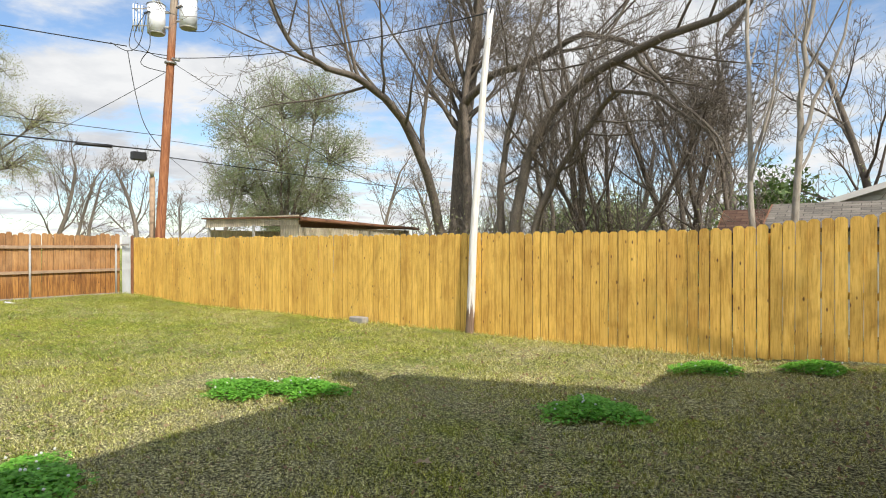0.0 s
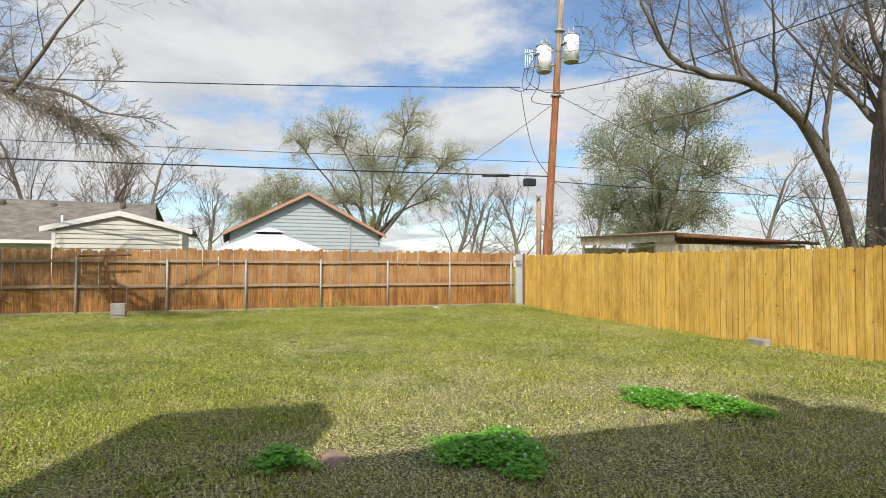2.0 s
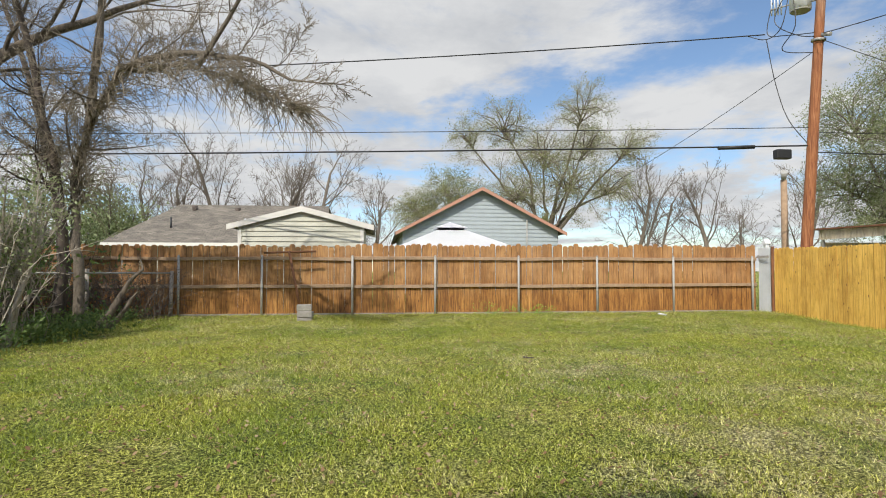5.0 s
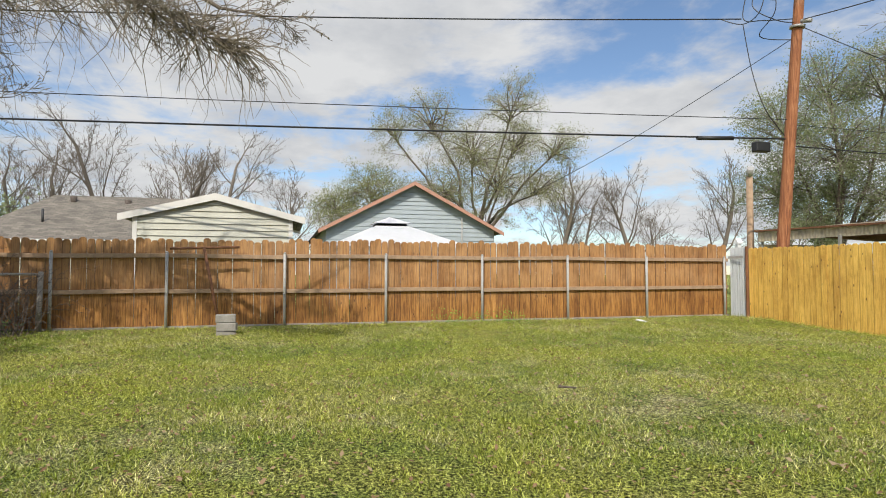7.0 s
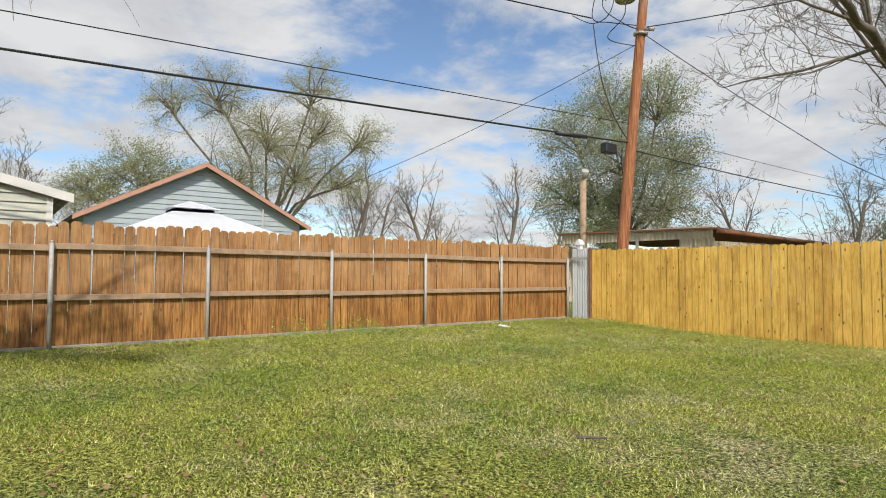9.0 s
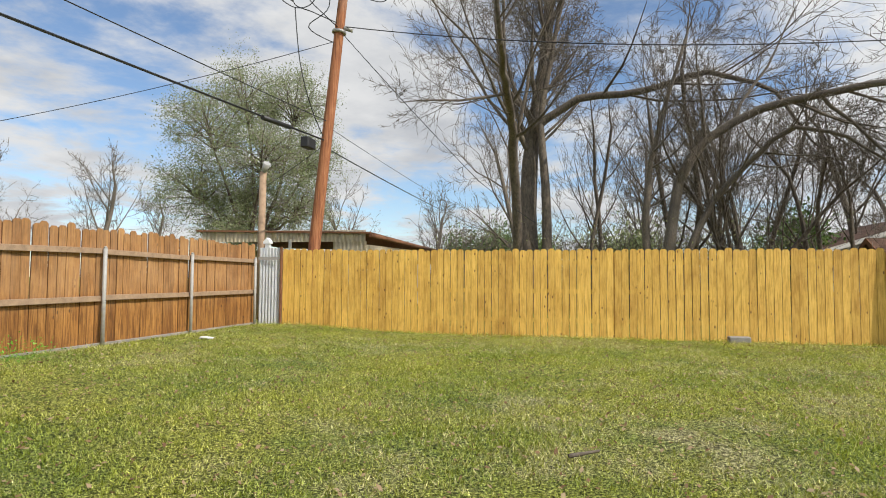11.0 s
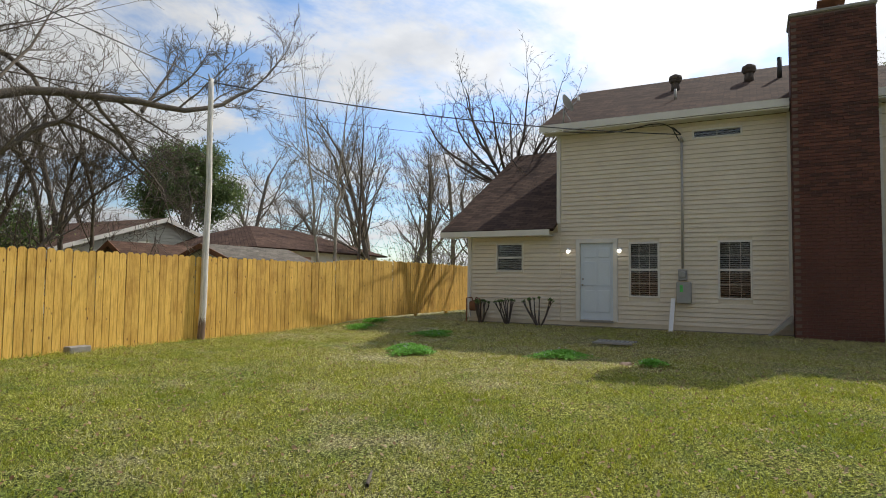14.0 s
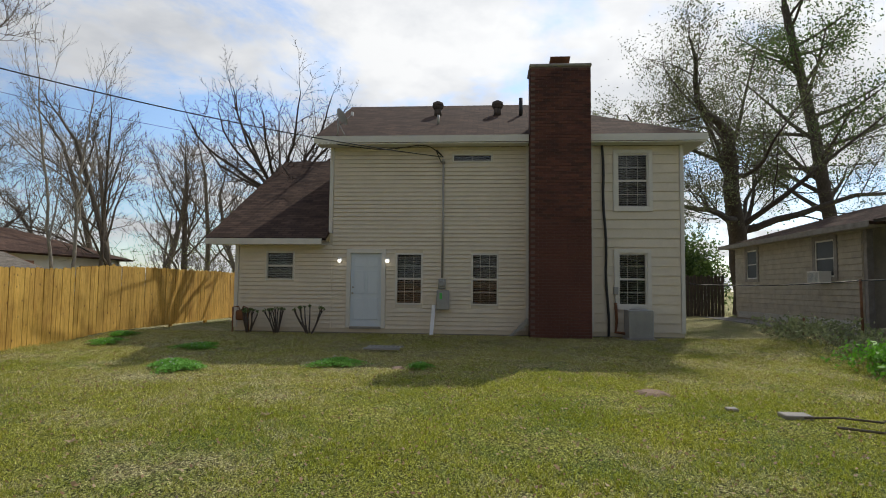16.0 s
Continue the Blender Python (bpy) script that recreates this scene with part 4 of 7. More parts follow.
tA = transformer(-0.32, -0.34, 8.35)
tB = transformer(0.33, 0.28, 8.55)
rk = thing("fuse_rack", "pale vertical rack of rods beside the transformer", "rack")
for k in range(4):
    a = tA + Vector((-0.42 - 0.03 * k, -0.22 - 0.07 * k, -0.35))
    part("rack_rod", rod(a, a + Vector((0, 0, 0.8)), 0.018), M_WHITEMETAL, rk)
for zz in (-0.2, 0.3):
    part("cross_arm", rod(tA + Vector((-0.12, -0.15, zz)), tA + Vector((-0.53, -0.45, zz)), 0.02), M_GALV, rk)
part("clamp", rod(pole_at(7.2) + Vector((0.1, 0, 0)), pole_at(7.2) + Vector((0.3, 0.1, -0.05)), 0.05), M_GALV, up)
for z in (7.1, 9.2):
    part("pole_band", rod(pole_at(z - 0.03), pole_at(z + 0.03), 0.17, seg=14), M_GALV, up)


def loop(name, pts, r=0.012):
    P = [Vector(p) for p in pts]
    out = []
    for i in range(len(P) - 1):
        p0, p1, p2, p3 = P[max(i - 1, 0)], P[i], P[i + 1], P[min(i + 2, len(P) - 1)]
        for k in range(6):
            t = k / 6
            out.append(0.5 * ((2 * p1) + (p2 - p0) * t + (2 * p0 - 5 * p1 + 4 * p2 - p3) * t * t + (3 * p1 - p0 - 3 * p2 + p3) * t ** 3))
    out.append(P[-1])
    V, F = [], []
    tube_arrays(out, [r] * len(out), 5, V, F)
    me = bpy.data.meshes.new(name)
    me.from_pydata(V, [], F)
    me.materials.append(M_BLACK)
    return me


for pts in (
    [tB + Vector((0.1, 0.05, 0.7)), tB + Vector((0.45, 0.3, 0.55)), tB + Vector((0.7, 0.42, 0.0)), tB + Vector((0.45, 0.3, -0.5)), tB + Vector((0, 0, -0.5))],
    [tA + Vector((-0.1, -0.3, 0.1)), tA + Vector((-0.3, -0.5, -0.6)), tA + Vector((0.1, -0.2, -1.1)), pole_at(7.2)],
    [tA + Vector((0, -0.3, 0.1)), tA + Vector((-0.1, -0.45, -0.8)), tA + Vector((-0.5, -0.6, -1.0)), tA + Vector((-0.9, -0.9, -0.75))],
    [tA + Vector((0.1, -0.3, 0.1)), tA + Vector((0.2, -0.3, -0.9)), tA + Vector((-0.3, -0.3, -1.35)), pole_at(6.8)],
    [tA + Vector((-0.5, -0.6, -1.0)), tA + Vector((-0.45, -0.4, -2.2)), tA + Vector((-0.25, -0.2, -3.2)), pole_at(4.4)],
    [tA + Vector((-0.5, -0.4, 0.0)), tA + Vector((-0.6, -0.5, -0.8)), tA + Vector((-0.2, -0.3, -1.0)), pole_at(7.3)],
):
    part("jumper_wire", None, None, up, "black looped jumper wire", data=loop("jumper_wire", pts))


def wire(pts, r, sag, label):
    ob = cable("overhead_wire", pts, r, M_BLACK, sag, n=18)
    tagged(ob, label, "overhead wire")


k = tA + Vector((-0.55, -0.6, -0.85))
wire([pole_at(4.46), (-23.4, -30, 4.7)], 0.022, 0.12, "thick black cable strung along above the brown fence")
wire([pole_at(4.92), (-22.6, -30, 5.25)], 0.010, 0.15, "thin black wire strung along above the brown fence")
wire([k, (-22.0, -30, 6.4)], 0.016, 0.45, "black power line hanging high above the brown fence")
wire([pole_at(4.3), (-17.4, 50, 5.2)], 0.016, 0.35, "black cable strung past the metal shed")
wire([pole_at(4.8), (-18.8, 50, 6.4)], 0.008, 0.3, "thin black wire strung past the metal shed")
wire([pole_at(7.15), (-14.24, 14.17, 4.2), (-12.5, 16.6, 3.0)], 0.010, 0.05, "thin black service wire dropping toward the trees")
wire([pole_at(7.25), (-5.36, 9.0, 5.8)], 0.012, 0.25, "black service wire strung from the utility pole to the white pole")
wire([(-5.36, 9.0, 5.78), (1.0, -0.30, 5.05)], 0.014, 0.22, "black service wire strung from the white pole to the house")
wire([pole_at(6.9), (-30.7, 6.6, 4.0)], 0.009, 0.3, "thin service wire dropping to the blue-grey house")
wire([(-5.40, 8.98, 5.3), (1.0, 3.1, 5.2)], 0.005, 0.15, "thin wire strung from the white pole to the eave")
wire([pole_at(4.4), (-30, 22, 3.8), (-60, 45, 6)], 0.008, 0.3, "thin wire strung toward other houses")
for pts in ([(1.0, -0.30, 5.05), (0.86, 0.05, 5.30), (0.80, 0.4, 5.33)], [(1.0, -0.3, 5.05), (0.8, -0.12, 5.2), (1.0, -0.25, 4.9)], [(0.8, 0.4, 5.33), (0.76, 1.4, 5.22), (0.72, 2.6, 5.36)]):
    tagged(new("service_lead", loop("service_lead", pts, 0.014)), "black service lead looped at the house wall", "cable")

p2 = thing("second_pole", "short pale wooden pole with a grey cap behind the fence corner", "pole")
part("shaft", rod((-19.2, 10.08, 0), (-19.17, 10.06, 3.9), 0.10, 0.085), M_RAIL, p2)
part("light_head", rod((-19.17, 10.06, 3.86), (-19.0, 9.95, 4.1), 0.05, 0.10), M_GALV, p2)
sl = thing("cable_splice", "black cable splice case hung on the wire", "splice case")
part("case", rod((-17.36, 7.95, 4.44), (-17.50, 7.05, 4.42), 0.05), M_BLACK, sl)
sl2 = thing("cable_box", "black cable box hung beside the pole", "cable box")
part("case", box(-17.36, -17.16, 8.45, 8.85, 4.12, 4.36, bevel=0.02), M_BLACK, sl2)

# ---- yard things ----
def tpost():
    t = thing("clothes_post", "rusty leaning steel clothes line post with a cross arm", "clothes post")
    part("shaft", rod((-17.95, -3.52, 0.0), (-18.15, -3.88, 1.72), 0.03), M_RUST, t)
    part("cross_arm", rod((-18.16, -4.50, 1.70), (-18.14, -3.22, 1.74), 0.025), M_RUST, t)


tpost()
for i, (z, a, dx) in enumerate(((0.05, 4, 0), (0.20, -6, 0.015), (0.35, 3, -0.01))):
    b = thing("stacked_block", "mossy grey concrete block in a small stack", "concrete block", "blocks in a stack", at=(-17.1 + dx, -3.36 + dx, z + 0.05), rz=a)
    part("block", box(-0.1, 0.1, -0.17, 0.17, -0.07, 0.075, bevel=0.012), M_CONCRETE, b)
lid = thing("dropped_plate", "white plastic plate lying on the lawn", "plate")
part("disc", rod((-17.6, 5.55, 0.11), (-17.6, 5.56, 0.15), 0.14, 0.12, 16), M_WHITEMETAL, lid)
sb = thing("paving_slab", "pale broken concrete slab lying in the grass", "paving slab")
part("slab", box(-8.03, -7.80, -5.22, -4.92, 0.0, 0.055, bevel=0.01), M_CONCRETE, sb)
sb = thing("paving_slab", "small broken concrete piece lying in the grass", "paving slab")
part("slab", box(-7.60, -7.46, -4.58, -4.45, 0.0, 0.035, bevel=0.01), M_CONCRETE, sb)
gr = thing("drain_grate", "grey metal drain grate lying in the shaded grass", "drain grate")
bm = bmesh.new()
for i in range(8):
    box(-1.9, -1.35, 0.45 + i * 0.1, 0.48 + i * 0.1, 0.06, 0.10, bm)
box(-1.92, -1.88, 0.4, 1.22, 0.06, 0.10, bm)
box(-1.37, -1.33, 0.4, 1.22, 0.06, 0.10, bm)
part("grate", bm, M_GALV, gr)
for pts, r in (([(-8.15, -5.05, 0.06), (-8.2, -5.4, 0.08), (-8.35, -5.75, 0.07), (-8.2, -6.0, 0.14)], 0.014), ([(-8.5, -5.2, 0.04), (-8.75, -5.5, 0.05), (-8.6, -5.9, 0.05)], 0.015), ([(-11.4, 0.4, 0.03), (-11.2, 0.5, 0.05)], 0.015)):
    V, F = [], []
    tube_arrays([Vector(p) for p in pts], [r, *[r * 0.9] * (len(pts) - 2), r * 0.6], 7, V, F)
    me = bpy.data.meshes.new("fallen_branch")
    me.from_pydata(V, [], F)
    me.materials.append(M_BARK)
    tagged(new("fallen_branch", me), "bare fallen branch lying in the grass", "branch")

# ---- neighbouring buildings ----
def lap(parent, mat, axis, s, a0, a1, z0, z1, expo, width_at=None, out=-1, name="siding_board"):
    """Lap siding boards on a plane x=s or y=s, from z0 up, each its own piece."""
    n = max(1, round((z1 - z0) / expo))
    e = (z1 - z0) / n
    cache = {}
    for i in range(n):
        z = z0 + i * e
        p, q = (a0, a1) if width_at is None else width_at(z + e)
        if q - p < 0.1:
            continue
        key = (round(p, 3), round(q, 3))
        if key not in cache:
            poly = [(0, 0.012), (out * 0.028, 0.012), (out * 0.003, e), (0, e)]
            bm = bmesh.new()
            vs = []
            for t in (p, q):
                vs.append([bm.verts.new((o, t, h) if axis == "x" else (t, o, h)) for o, h in poly])
            bm.faces.new(vs[0])
            bm.faces.new(vs[1][::-1])
            for j in range(4):
                bm.faces.new((vs[0][j], vs[1][j], vs[1][(j + 1) % 4], vs[0][(j + 1) % 4]))
            bmesh.ops.recalc_face_normals(bm, faces=bm.faces)
            cache[key] = mesh_of(bm, name, mat)
        ob = new(name, cache[key])
        ob.parent = parent
        ob.matrix_basis = pose(s, 0, z) if axis == "x" else pose(0, s, z)


def gable_house(name, label, x0, x1, y0, y1, zw, zr, ridge, over, wall, roof, trim, yr=None, z0=0.0, front=None):
    """A plain gabled building; ridge 'x' or 'y' is the way its ridge runs."""
    h = thing(name, label, "house")
    end = over if front is None else front
    if ridge == "x":
        m = (y0 + y1) / 2 if yr is None else yr
        part("wall", prism([(y0, z0), (y1, z0), (y1, zw), (m, zr - 0.12), (y0, zw)], "x", x0, x1), wall, h)
        sl = (zr - zw) / (m - y0)
        sr = (zr - zw) / (y1 - m)
        a, b = y0 - over, y1 + over
        za, zb = zw - sl * over, zw - sr * over
        roof_part("roof", [(x0 - end, a, za), (x1 + end, a, za), (x1 + end, m, zr), (x0 - end, m, zr)], roof, h)
        roof_part("roof", [(x0 - end, b, zb), (x1 + end, b, zb), (x1 + end, m, zr), (x0 - end, m, zr)], roof, h)
        for xx in (x0 - end - 0.03, x1 + end):
            part("rake_board", prism([(a, za - 0.16), (a, za), (m, zr), (b, zb), (b, zb - 0.16), (m, zr - 0.17)], "x", xx, xx + 0.03), trim, h)
    else:
        m = (x0 + x1) / 2 if yr is None else yr
        part("wall", prism([(x0, z0), (x1, z0), (x1, zw), (m, zr - 0.12), (x0, zw)], "y", y0, y1), wall, h)
        sl = (zr - zw) / (m - x0)
        sr = (zr - zw) / (x1 - m)
        a, b = x0 - over, x1 + over
        za, zb = zw - sl * over, zw - sr * over
        roof_part("roof", [(a, y0 - end, za), (a, y1 + end, za), (m, y1 + end, zr), (m, y0 - end, zr)], roof, h)
        roof_part("roof", [(b, y0 - end, zb), (b, y1 + end, zb), (m, y1 + end, zr), (m, y0 - end, zr)], roof, h)
        for yy in (y0 - end - 0.03, y1 + end):
            part("rake_board", prism([(a, za - 0.16), (a, za), (m, zr), (b, zb), (b, zb - 0.16), (m, zr - 0.17)], "y", yy, yy + 0.03), trim, h)
    return h


# blue-grey house with brown rakes
bh = gable_house("house", "blue-grey sided house with brown painted gable edges", -42, -31.0, -0.6, 6.9, 3.25, 5.22, "x", 0.35, M_BLUESIDING, M_SHINGLE_GREY, M_BROWNTRIM)
lap(bh, M_BLUESIDING, "x", -30.995, 0, 0, 0.2, 4.95, 0.19, lambda z: (-0.6, 6.9) if z < 3.2 else (3.15 - (5.1 - z) * 1.95, 3.15 + (5.1 - z) * 1.95), out=1)
part("meter_mast", rod((-30.9, 5.35, 1), (-30.9, 5.35, 3.7), 0.03), M_GALV, bh)
# white canopy
gz = thing("gazebo", "white canvas garden gazebo with a raised vented top", "gazebo")
cx, cy = -23.4, 0.75
for dx, dy in ((-1.9, -1.9), (-1.9, 1.9), (1.9, -1.9), (1.9, 1.9)):
    part("leg", box(cx + dx - 0.03, cx + dx + 0.03, cy + dy - 0.03, cy + dy + 0.03, 0, 1.95), M_GREYENAMEL, gz)


def pyramid(c, r0, z0, r1, z1):
    bm = bmesh.new()
    lo = [bm.verts.new((c[0] + a * r0, c[1] + b * r0, z0)) for a, b in ((-1, -1), (1, -1), (1, 1), (-1, 1))]
    hi = [bm.verts.new((c[0] + a * r1, c[1] + b * r1, z1)) for a, b in ((-1, -1), (1, -1), (1, 1), (-1, 1))]
    for i in range(4):
        j = (i + 1) % 4
        bm.faces.new((lo[i], lo[j], hi[j], hi[i]))
    bm.faces.new(hi)
    bmesh.ops.solidify(bm, geom=bm.faces[:], thickness=0.01)
    return bm


part("canopy", pyramid((cx, cy), 2.0, 1.95, 0.5, 2.62), M_CANOPY, gz)
part("vent_skirt", pyramid((cx, cy), 0.44, 2.62, 0.44, 2.70), M_GREYENAMEL, gz)
part("top_canopy", pyramid((cx, cy), 0.56, 2.71, 0.03, 2.92), M_CANOPY, gz)
# cream shed close behind the brown fence
cs = gable_house("garden_shed", "pale cream boarded shed with a low gable roof", -25.0, -21.3, -5.85, -2.15, 2.72, 3.20, "x", 0.32, M_CREAMSIDING, M_SHINGLE_GREY, M_TRIM, front=0.1)
cs["category"] = "shed"
lap(cs, M_CREAMSIDING, "x", -21.295, 0, 0, 1.2, 3.05, 0.16, lambda z: (-5.85, -2.15) if z < 2.72 else (-4.0 - (3.12 - z) * 4.4, -4.0 + (3.12 - z) * 4.4), out=1)
for y in (-5.86, -2.24):
    part("corner_trim", box(-21.29, -21.26, y, y + 0.10, 0, 2.68), M_TRIM, cs)
# low roofed house
lh = thing("house", "low house with a wide faded grey shingle hip roof", "house")
part("wall", box(-46, -33.5, -14.6, -4.6, 0, 2.6), M_CREAMSIDING, lh)
roof_part("roof", [(-33, -15.0, 2.62), (-33, -4.2, 2.62), (-37.5, -4.6, 4.95), (-37.5, -12.8, 4.95)], M_SHINGLE_GREY, lh)
roof_part("roof", [(-33, -15.0, 2.62), (-46.5, -15.0, 2.62), (-41, -12.8, 4.95), (-37.5, -12.8, 4.95)], M_SHINGLE_GREY, lh)
roof_part("roof", [(-37.5, -4.6, 4.95), (-37.5, -12.8, 4.95), (-46.5, -15.0, 2.7), (-46.5, -4.2, 2.7)], M_SHINGLE_GREY, lh)
part("gable_wall", prism([(-33.2, 2.62), (-37.5, 4.8), (-41, 2.62)], "y", -4.75, -4.65), M_BROWNTRIM, lh)
part("fascia", box(-33.02, -32.98, -15, -4.2, 2.46, 2.62), M_TRIM, lh)
for y, z in ((-11.8, 4.8), (-9.5, 4.7), (-6.2, 4.85)):
    part("roof_vent", rod((-36.8, y, z - 0.4), (-36.8, y, z + 0.02), 0.10, 0.16), M_BARK_DARK, lh)
part("vent_pipe", rod((-34.6, -8.6, 3.3), (-34.6, -8.6, 3.95), 0.05), M_WHITEMETAL, lh)
part("vent_pipe", rod((-34.6, -12.3, 3.2), (-34.6, -12.3, 4.0), 0.05), M_BLACK, lh)
# brown roofed house at the far left behind the hedge
gable_house("house", "dark roofed house behind the tangled hedge", -30, -22, -22.5, -15.5, 2.9, 4.3, "x", 0.4, M_BARK_DARK, M_SHINGLE_GREY, M_BARK_DARK)

# metal shed and carport behind the corner
def corrugated(parent, name, a, b, z0, z1, mat, amp=0.018, pitch=0.15):
    a, b = Vector(a), Vector(b)
    n = int((b - a).length / pitch) * 4
    nrm = Vector((-(b - a).y, (b - a).x)).normalized()
    bm = bmesh.new()
    prev = None
    for i in range(n + 1):
        p = a.lerp(b, i / n) + nrm * (amp if i % 4 in (0, 1) else -amp)
        cur = [bm.verts.new((p.x, p.y, z0)), bm.verts.new((p.x, p.y, z1))]
        if prev:
            bm.faces.new((prev[0], cur[0], cur[1], prev[1]))
        prev = cur
    bmesh.ops.solidify(bm, geom=bm.faces[:], thickness=0.004)
    part(name, bm, mat, parent)


M_SHEET = plain("cream_rusty_sheet_metal", (0.80, 0.70, 0.54), 0.6, 0.0, var=0.35, scale=2)
ms = thing("metal_shed", "old cream corrugated metal shed with an open carport side", "shed")
corrugated(ms, "fascia", (-24.6, 15.4), (-18.4, 15.6), 2.45, 2.86, M_SHEET)
corrugated(ms, "side_wall", (-18.36, 15.62), (-17.6, 21.6), 0.0, 2.35, M_SHEET)
corrugated(ms, "front_wall", (-19.6, 15.62), (-18.38, 15.66), 0.0, 2.46, M_SHEET)
corrugated(ms, "back_wall", (-24.4, 21.0), (-17.7, 21.7), 0.0, 2.35, M_SHEET)
corrugated(ms, "far_wall", (-24.6, 15.5), (-24.5, 21.0), 0.0, 2.35, M_SHEET)
roof_part("roof", [(-24.8, 15.3, 2.90), (-18.2, 15.5, 2.78), (-17.3, 22.0, 2.50), (-24.6, 21.4, 2.60)], M_RUST, ms, 0.06)
part("edge_beam", rod((-18.2, 15.55, 2.66), (-17.35, 22.0, 2.42), 0.07), M_RUST, ms)
for x in (-24.5, -21.2):
    part("post", box(x, x + 0.08, 15.45, 15.53, 0, 2.5), M_GALV, ms)

# houses behind the yellow fence
h1 = gable_house("house", "low house with a brown roof and pale green gable", -2.6, 6.7, 20.3, 29, 2.35, 3.85, "y", 0.3, M_CREAMSIDING, M_SHINGLE_RUST, M_TRIM)
lap(h1, M_CREAMSIDING, "y", 20.295, 0, 0, 1.8, 3.6, 0.15, lambda z: (-2.6, 6.7) if z < 2.3 else (2.05 - (3.7 - z) * 3.0, 2.05 + (3.7 - z) * 3.0), out=-1)
pr = gable_house("porch_roof", "low leaf-strewn brown porch roof before the house", -2.6, 1.6, 15.6, 17.1, 2.05, 2.50, "x", 0.25, M_BARK_DARK, M_SHINGLE_RUST, M_RUST)
pr["category"] = "roof"
h2 = thing("house", "low white house with a wide brown hip roof", "house")
part("wall", box(2.6, 11.0, 15.4, 22, 0, 2.6), M_TRIM, h2)
roof_part("roof", [(2.2, 15.0, 2.58), (11.4, 15.0, 2.58), (8.4, 18.5, 3.75), (5.2, 18.5, 3.75)], M_SHINGLE_RUST, h2)
roof_part("roof", [(2.2, 15.0, 2.58), (5.2, 18.5, 3.75), (5.2, 18.6, 3.75), (2.2, 22.4, 2.58)], M_SHINGLE_RUST, h2)
roof_part("roof", [(11.4, 15.0, 2.58), (11.4, 22.4, 2.58), (8.4, 18.6, 3.75), (8.4, 18.5, 3.75)], M_SHINGLE_RUST, h2)
part("door_panel", box(5.0, 5.8, 15.37, 15.395, 0, 2.3), M_BROWNTRIM, h2)
part("window_pane", box(8.3, 9.1, 15.36, 15.39, 1.2, 2.2), M_DARK, h2)
gable_house("house", "low house with a patched pale roof", -1.2, 2.3, 12.6, 15.0, 2.0, 2.45, "x", 0.25, M_CREAMSIDING, M_SHINGLE_GREY, M_RUST)

# neighbour at the side: peeling cream house
nh = thing("house", "peeling cream boarded house with a low dark roof", "house")
NY = -12.0
part("wall", box(2.35, 10.9, -19.0, NY - 0.02, 0.25, 3.36), M_PEEL, nh)
part("end_wall", box(2.32, 2.345, -19.0, NY - 0.02, 0.25, 3.2), M_PEEL, nh)
roof_part("roof", [(1.2, NY + 0.5, 3.32), (11.4, NY + 0.5, 3.32), (8.3, -15.5, 4.55), (4.6, -15.5, 4.55)], M_SHINGLE, nh)
roof_part("roof", [(1.2, NY + 0.5, 3.32), (4.6, -15.5, 4.55), (1.2, -19.5, 3.32)], M_SHINGLE, nh)
roof_part("roof", [(11.4, NY + 0.5, 3.32), (11.4, -19.5, 3.32), (8.3, -15.5, 4.55)], M_SHINGLE, nh)
roof_part("roof", [(1.2, -19.5, 3.32), (11.4, -19.5, 3.32), (8.3, -15.5, 4.55), (4.6, -15.5, 4.55)], M_SHINGLE, nh)
part("fascia", box(1.2, 11.4, NY + 0.48, NY + 0.51, 3.18, 3.34), M_GREYWOOD, nh)
part("soffit", box(1.3, 11.3, NY, NY + 0.47, 3.20, 3.23), M_PEEL, nh)
M_BLUETARP = plain("dark_blue_paint", (0.015, 0.04, 0.13), 0.6, bump=0)
part("carport_door", box(-3.5, 2.30, -12.9, -12.85, 0.25, 3.1), M_BLUETARP, nh, "dark blue carport back wall")
roof_part("carport_roof", [(-3.8, NY + 0.4, 3.36), (1.15, NY + 0.4, 3.36), (1.15, -16, 4.4), (-3.8, -16, 4.4)], M_SHINGLE_GREY, nh)
part("carport_post", box(2.16, 2.31, NY - 0.2, NY - 0.03, 0.2, 3.2), M_GREYWOOD, nh)
NWIN = ((8.85, 9.75, 1.92, 3.05), (3.65, 4.70, 1.90, 3.05))
for a0, a1 in ((2.35, 10.9),):
    n = 15
    for i in range(n):
        z = 0.62 + i * 0.18
        cuts = [w for w in NWIN if w[2] < z + 0.18 and w[3] > z]
        edges = [a0] + [v for w in sorted(cuts) for v in (w[0] - 0.16, w[1] + 0.16)] + [a1]
        for p, q in zip(edges[::2], edges[1::2]):
            lap(nh, M_PEEL, "y", NY - 0.018, p, q, z, z + 0.178, 0.178, out=1)
